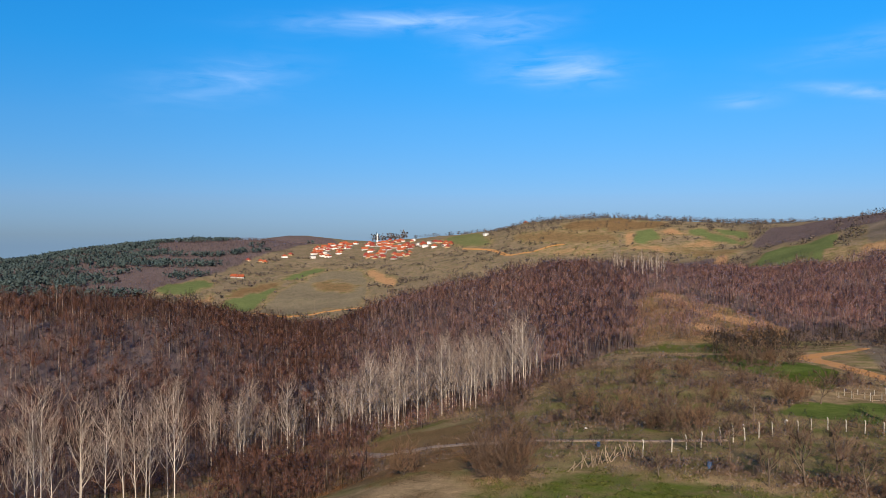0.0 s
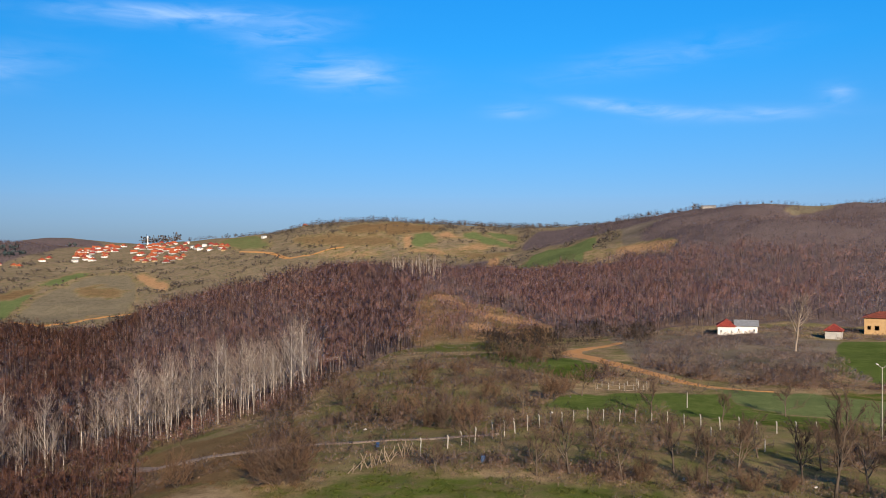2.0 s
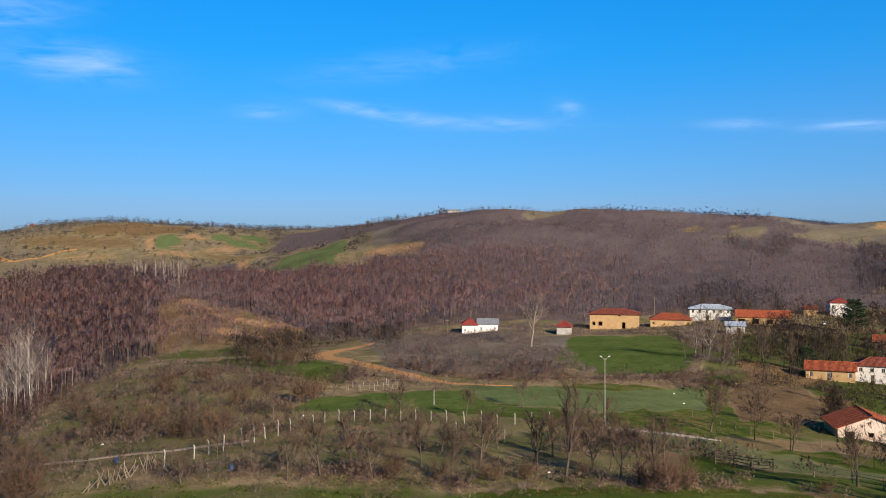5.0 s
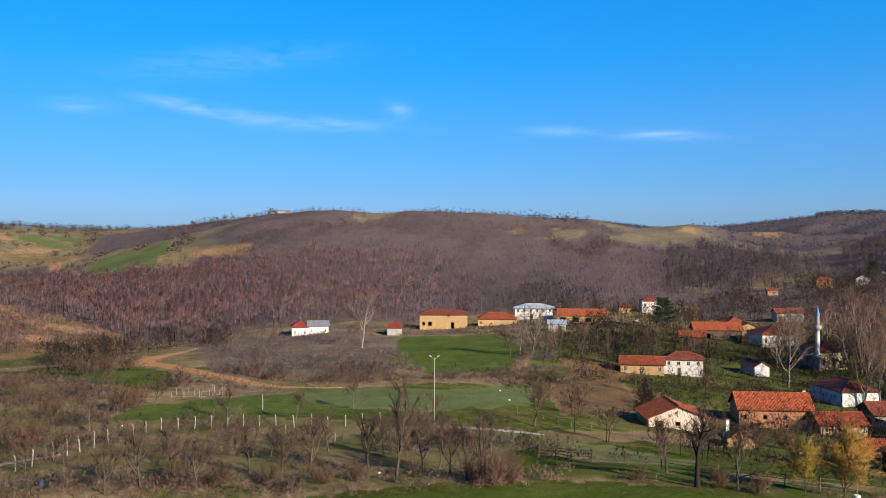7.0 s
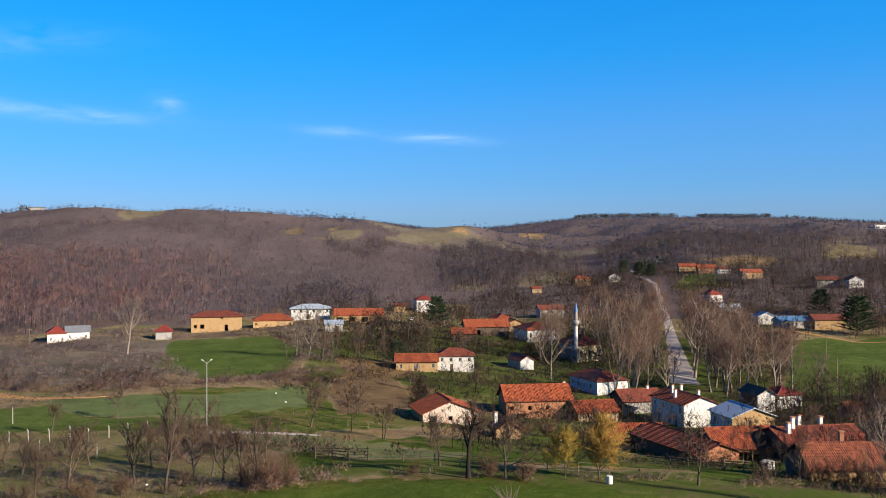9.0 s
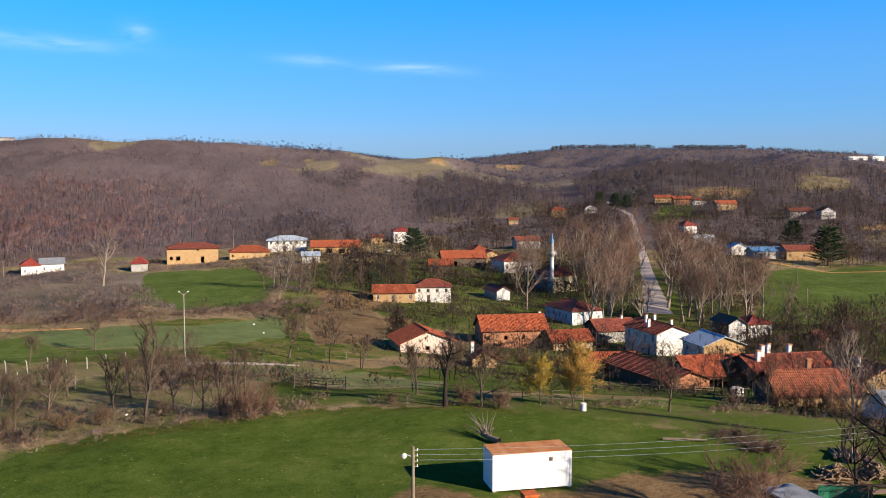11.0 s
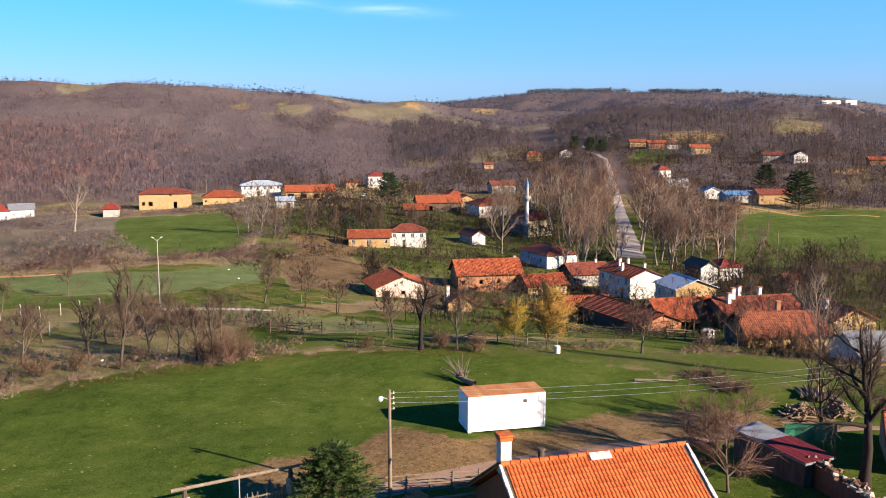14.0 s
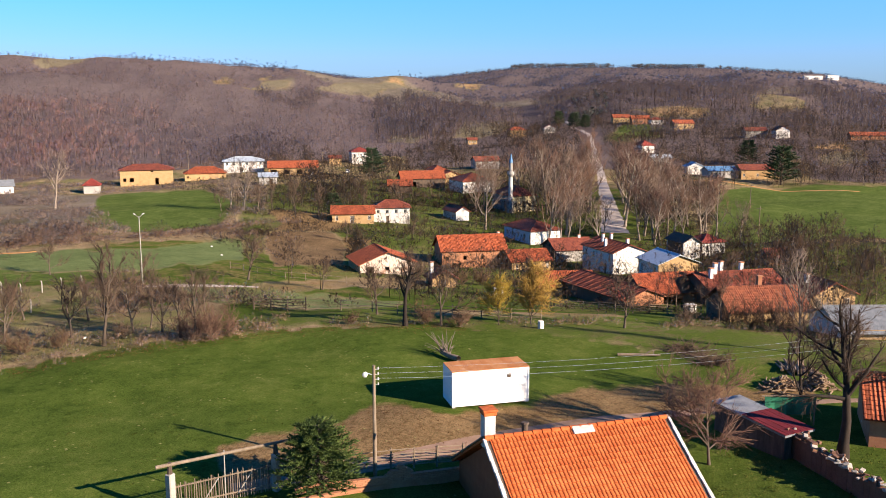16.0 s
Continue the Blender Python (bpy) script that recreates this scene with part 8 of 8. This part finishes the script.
    house("brick outbuilding with a weathered tiled roof", 90.4, 62, 260, 7.0, 6.5, 2.2, 1.7, "x", "tile", "brick", rolled=True, name="outbuilding", category="shed")
    # white drum by the hedge, blue barrel on the slope
    for nm, az, d, r, h, mt, lab in (("water_tank", 67.0, 83.2, 0.3, 0.7, "white", "small white water tank by the hedge"), ("barrel", 17.0, 86.5, 0.24, 0.55, "blue", "blue plastic barrel on the slope"),
                                     ("barrel", 10.1, 96, 0.2, 0.45, "blue", "blue plastic barrel on the slope"), ("water_tank", 76.6, 113.5, 0.8, 1.0, "white", "white water tank by the barn")):
        p = at(az, d)
        ob = thing(nm, Matrix.Translation(p), lab, "tank" if nm == "water_tank" else "barrel")
        bm = bmesh.new()
        rod(bm, (0, 0, 0), (0, 0, h), r, r, 14)
        part("body", bm, MAT[mt], ob)
        bm = bmesh.new()
        rod(bm, (0, 0, h + 0.002), (0, 0, h + 0.06), r * 1.05, r * 0.9, 14)
        part("lid", bm, MAT[mt], ob)
    # small privy and beehive-like huts between the gardens
    house("narrow whitewashed privy with a tiled cap", 64.1, 126, 232, 1.5, 1.5, 1.9, 0.5, "hip", "tile_dark", "white", front=[("hole", 0.45, 0.1, 0.6, 1.5)], name="privy", category="shed", over=0.15)
    for i, (az, d) in enumerate(((9.3, 112), (13.0, 118), (19.0, 120), (46.0, 158), (45.4, 172), (37.5, 86), (29.8, 84), (21.5, 127))):
        p = at(az, d)
        bm = bmesh.new()
        bmesh.ops.create_icosphere(bm, subdivisions=1, radius=0.19, matrix=pose(0, 0, 0.08, 0, 0, i * 40) @ Matrix.Diagonal((1.3, 0.8, 0.7, 1)))
        for v in bm.verts:
            v.co *= 1 + 0.18 * math.sin(v.co.x * 23 + i) * math.cos(v.co.y * 19)
        me = bpy.data.meshes.new("boulder")
        bm.to_mesh(me)
        bm.free()
        me.materials.append(MAT["white"])
        tagged(new("boulder", me), "pale boulder in the grass", "stone", "pale boulders").location = p


build_loose()


def build_car(az, d, turn):
    """A parked car: body, cabin, panes, bumpers, lamps and wheels."""
    p = at(az, d)
    ob = thing("car", pose(p.x, p.y, p.z, 0, 0, turn), "white hatchback parked beside the village houses", "car")
    bm = bmesh.new()
    for v in box(bm, (4.1, 1.66, 0.62), pose(0, 0, 0.6)):
        if v.co.z > 0.7:
            v.co.x *= 0.97
            v.co.y *= 0.94
    bmesh.ops.bevel(bm, geom=bm.edges[:], offset=0.07, segments=2, affect="EDGES")
    body = part("body", bm, MAT["paint"], ob)
    bm = bmesh.new()
    for v in box(bm, (2.5, 1.5, 0.52), pose(0.25, 0, 1.17)):
        if v.co.z > 1.2:
            v.co.x = 0.25 + (v.co.x - 0.25) * 0.72
            v.co.y *= 0.82
    bmesh.ops.bevel(bm, geom=bm.edges[:], offset=0.05, segments=2, affect="EDGES")
    cabin = part("cabin", bm, MAT["paint"], ob)
    for s in (-1, 1):
        part("side_window", boxed((1.7, 0.03, 0.34), pose(0.25, s * 0.7, 1.2, s * 14, 0, 0)), MAT["glass"], cabin)
        part("windscreen", boxed((0.03, 1.2, 0.4), pose(0.25 + s * 1.1, 0, 1.19, 0, -s * 34, 0)), MAT["glass"], cabin)
        part("bumper", boxed((0.16, 1.6, 0.22), pose(s * 2.04, 0, 0.42), 0.04), MAT["dark"], body)
        for k in (-1, 1):
            part("lamp", boxed((0.05, 0.3, 0.16), pose(s * 2.04, k * 0.58, 0.7), 0.015), MAT["glass"], body)
            bm = bmesh.new()
            rod(bm, (s * 1.27, k * 0.66, 0.31), (s * 1.27, k * 0.86, 0.31), 0.31, 0.31, 16)
            wheel = part("wheel", bm, MAT["dark"], ob, "black tyre")
            bm = bmesh.new()
            rod(bm, (s * 1.27, k * 0.861, 0.31), (s * 1.27, k * 0.88, 0.31), 0.19, 0.17, 12)
            part("rim", bm, MAT["steel"], wheel)


build_car(54.2, 372, 35)
build_car(51.9, 346, 50)


# ---------------------------------------------------------------- mosque and distant village
def minaret(az, d, high, r, label, wall="white"):
    p = at(az, d)
    ob = thing("minaret", Matrix.Translation(p), label, "minaret")
    bm = bmesh.new()
    box(bm, (r * 2.6, r * 2.6, high * 0.22), pose(0, 0, high * 0.1), 0.04)
    part("base", bm, MAT[wall], ob)
    bm = bmesh.new()
    rod(bm, (0, 0, high * 0.2), (0, 0, high * 0.64), r, r * 0.92, 16)
    # worn white instead of whitewash: tree shade on the village minaret, as colour
    part("shaft", bm, MAT["worn_white"], ob)
    bm = bmesh.new()
    rod(bm, (0, 0, high * 0.6), (0, 0, high * 0.645), r * 0.95, r * 1.7, 16)
    rod(bm, (0, 0, high * 0.646), (0, 0, high * 0.69), r * 1.7, r * 1.7, 16)
    part("balcony", bm, MAT[wall], ob)
    bm = bmesh.new()
    rod(bm, (0, 0, high * 0.69), (0, 0, high * 0.84), r * 0.8, r * 0.78, 16)
    part("upper_shaft", bm, MAT[wall], ob)
    bm = bmesh.new()
    rod(bm, (0, 0, high * 0.84), (0, 0, high), r * 1.02, 0.03, 16)
    part("spire", bm, MAT["blue_sheet"], ob, "dark blue pointed cap")


# grey render on white walls, standing in for the shade of the trees
minaret(64.87, 263, 18, 0.62, "slender white minaret with a blue cap, greyed for tree shade", "grey_wall")
house("cream-walled mosque with a brown hipped roof", 65.1, 271, 215, 8.5, 12.5, 5.0, 2.4, "hip", "tile_dark", "cream", "grey_wall", front=windows(8.5, 3, 1.4, 0.9, 1.9), flank=windows(12, 4, 1.4, 0.9, 1.9), name="mosque", category="mosque")


def build_far_village():
    rng = np.random.RandomState(51)
    kinds = []
    for wall, roof, w, dep, hw, rise, form in (("white", "tile", 10, 9, 3.4, 3.4, "hip"), ("mud", "tile_red", 9, 8, 2.4, 3.2, "hip"), ("grey_wall", "tile", 13, 9, 2.4, 3.4, "x"), ("white", "old_zinc", 8, 8, 4.6, 1.4, "hip"), ("grey_wall", "tile_red", 11, 8, 2.4, 3.4, "hip"), ("mud", "tile", 8, 9, 2.4, 3.4, "hip")):
        kinds.append((wall, roof, w, dep, hw, rise, form))
    made = {}
    spots = []
    for count, area in ((38, [(-8.8, 1908), (-8.3, 2160), (-6.1, 2250), (-5.3, 2130), (-6.8, 1946), (-8.1, 1830)]),
                        (58, [(-5.3, 1828), (-5.1, 2140), (-3.5, 2230), (-1.6, 2036), (-1.6, 1800), (-2.2, 1710), (-4.6, 1760)]),
                        (12, [(-1.6, 1836), (-1.4, 1960), (0.6, 1850), (0.7, 1760)])):
        n = tries = 0
        while n < count and tries < 4000:
            tries += 1
            az, d = rng.uniform(-9.6, 1.4), rng.uniform(1700, 2260)
            if not inside(np.array(az), np.array(d), area) or any(abs(az - p) < 0.26 and abs(d - q) < 17 for p, q in spots):
                continue
            spots.append((az, d))
            n += 1
    spots += [(-13.1, 1618), (-13.4, 1622), (-11.5, 1836), (-11.8, 1846), (-12.6, 1856), (-9.9, 1976), (-10.3, 1930), (5.4, 1950), (2.8, 1900)]
    for i, (az, d) in enumerate(spots):
        k = rng.choice(len(kinds), p=[0.22, 0.2, 0.18, 0.08, 0.16, 0.16])
        p = at(az, d)
        face = 180 + rng.uniform(-35, 35)
        if k not in made:
            wall, roof, w, dep, hw, rise, form = kinds[k]
            ob = house("small distant house with a pitched roof", az, d, face, w, dep, hw, rise, form, roof, wall, front=windows(w, 3, hw - 2.2, 1.1, 1.3), over=0.6)
            ob["group"] = "distant village houses"
            ob.scale = (1.12, 1.12, 1.12)
            made[k] = ob
        else:
            copy_thing(made[k], pose(p.x, p.y, p.z - 0.3, 0, 0, 180 - face))
    minaret(-4.3, 2180, 26, 1.3, "distant white minaret over the roofs")
    # lone buildings on the skyline
    house("long grey-white farm building on the hilltop", 31.3, 1290, 215, 20, 9, 3.6, 1.4, "x", "old_zinc", "grey_wall", front=windows(20, 5, 1.0, 1.2, 1.2))
    house("long white building on the far ridge", 83.0, 2900, 228, 62, 10, 10, 0.8, "x", "white", "white", front=windows(60, 10, 3, 2, 2))
    house("white building on the far ridge", 84.0, 2960, 228, 30, 10, 13, 0.8, "x", "white", "white", front=windows(40, 7, 3, 2, 2))


build_far_village()


def build_skyline_trees():
    rng = np.random.RandomState(61)
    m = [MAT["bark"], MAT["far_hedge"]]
    xs, ys, hs = [], [], []
    for a0, a1, d0, d1, n, h0, h1 in ((4, 22, 1780, 1930, 190, 7, 14), (-4.6, -2.4, 2330, 2400, 34, 14, 26), (24, 31, 1250, 1420, 60, 7, 12), (33, 43, 1180, 1300, 40, 3, 6),
                                      (-2, 4, 2120, 2260, 50, 7, 12), (14, 24, 1800, 2000, 110, 8, 14), (56, 64, 2900, 3150, 40, 8, 12), (64.8, 71.2, 3020, 3090, 300, 11, 17), (72.4, 76.8, 3020, 3090, 220, 11, 17), (77.5, 83, 3000, 3090, 120, 8, 13), (4, 20, 1600, 1850, 120, 5, 10)):
        for _ in range(n):
            a, d = radians(rng.uniform(a0, a1)), rng.uniform(d0, d1)
            xs.append(d * math.sin(a))
            ys.append(d * math.cos(a))
            hs.append(rng.uniform(h0, h1))
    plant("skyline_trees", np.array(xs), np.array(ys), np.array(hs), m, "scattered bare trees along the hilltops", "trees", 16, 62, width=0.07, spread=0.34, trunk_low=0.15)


build_skyline_trees()

# ---------------------------------------------------------------- small pieces last
build_yard_wall()
build_ruin()


def lay_tiles():
    """The tiles of the near roof: the upper rows one by one, the rest as one mass."""
    ob, deck, long, wide = NEAR_HOUSE
    rng = np.random.RandomState(71)
    v, f = tile_mesh()
    me = bpy.data.meshes.new("roof_tile")
    me.from_pydata(v, [], f)
    me.materials.append(MAT["tile_near"])
    cols, gauge = int((wide - 0.5) / 0.222), 0.355
    rows = int((long - 0.05) / gauge)
    rest_v, rest_f = [], []
    x0 = -cols * 0.222 / 2
    for j in range(rows):
        y = long - 0.02 - (j + 1) * gauge
        for i in range(cols):
            m = pose(x0 + i * 0.222 + rng.uniform(-0.004, 0.004), y + rng.uniform(-0.008, 0.008), 0.085 + rng.uniform(0, 0.006), rng.uniform(-0.6, 0.6), 0, rng.uniform(-0.8, 0.8))
            if j < 7:
                o = new("roof_tile", me)
                o.parent = deck
                o.matrix_basis = m
            else:
                b = len(rest_v)
                rest_v += [tuple(m @ Vector(p)) for p in v]
                rest_f += [tuple(b + k for k in q) for q in f]
    me = bpy.data.meshes.new("lower_tiles")
    me.from_pydata(rest_v, [], rest_f)
    me.materials.append(MAT["tile_near"])
    o = new("lower_tiles", me)
    o.parent = deck
    tagged(o, kind="stuff")


lay_tiles()
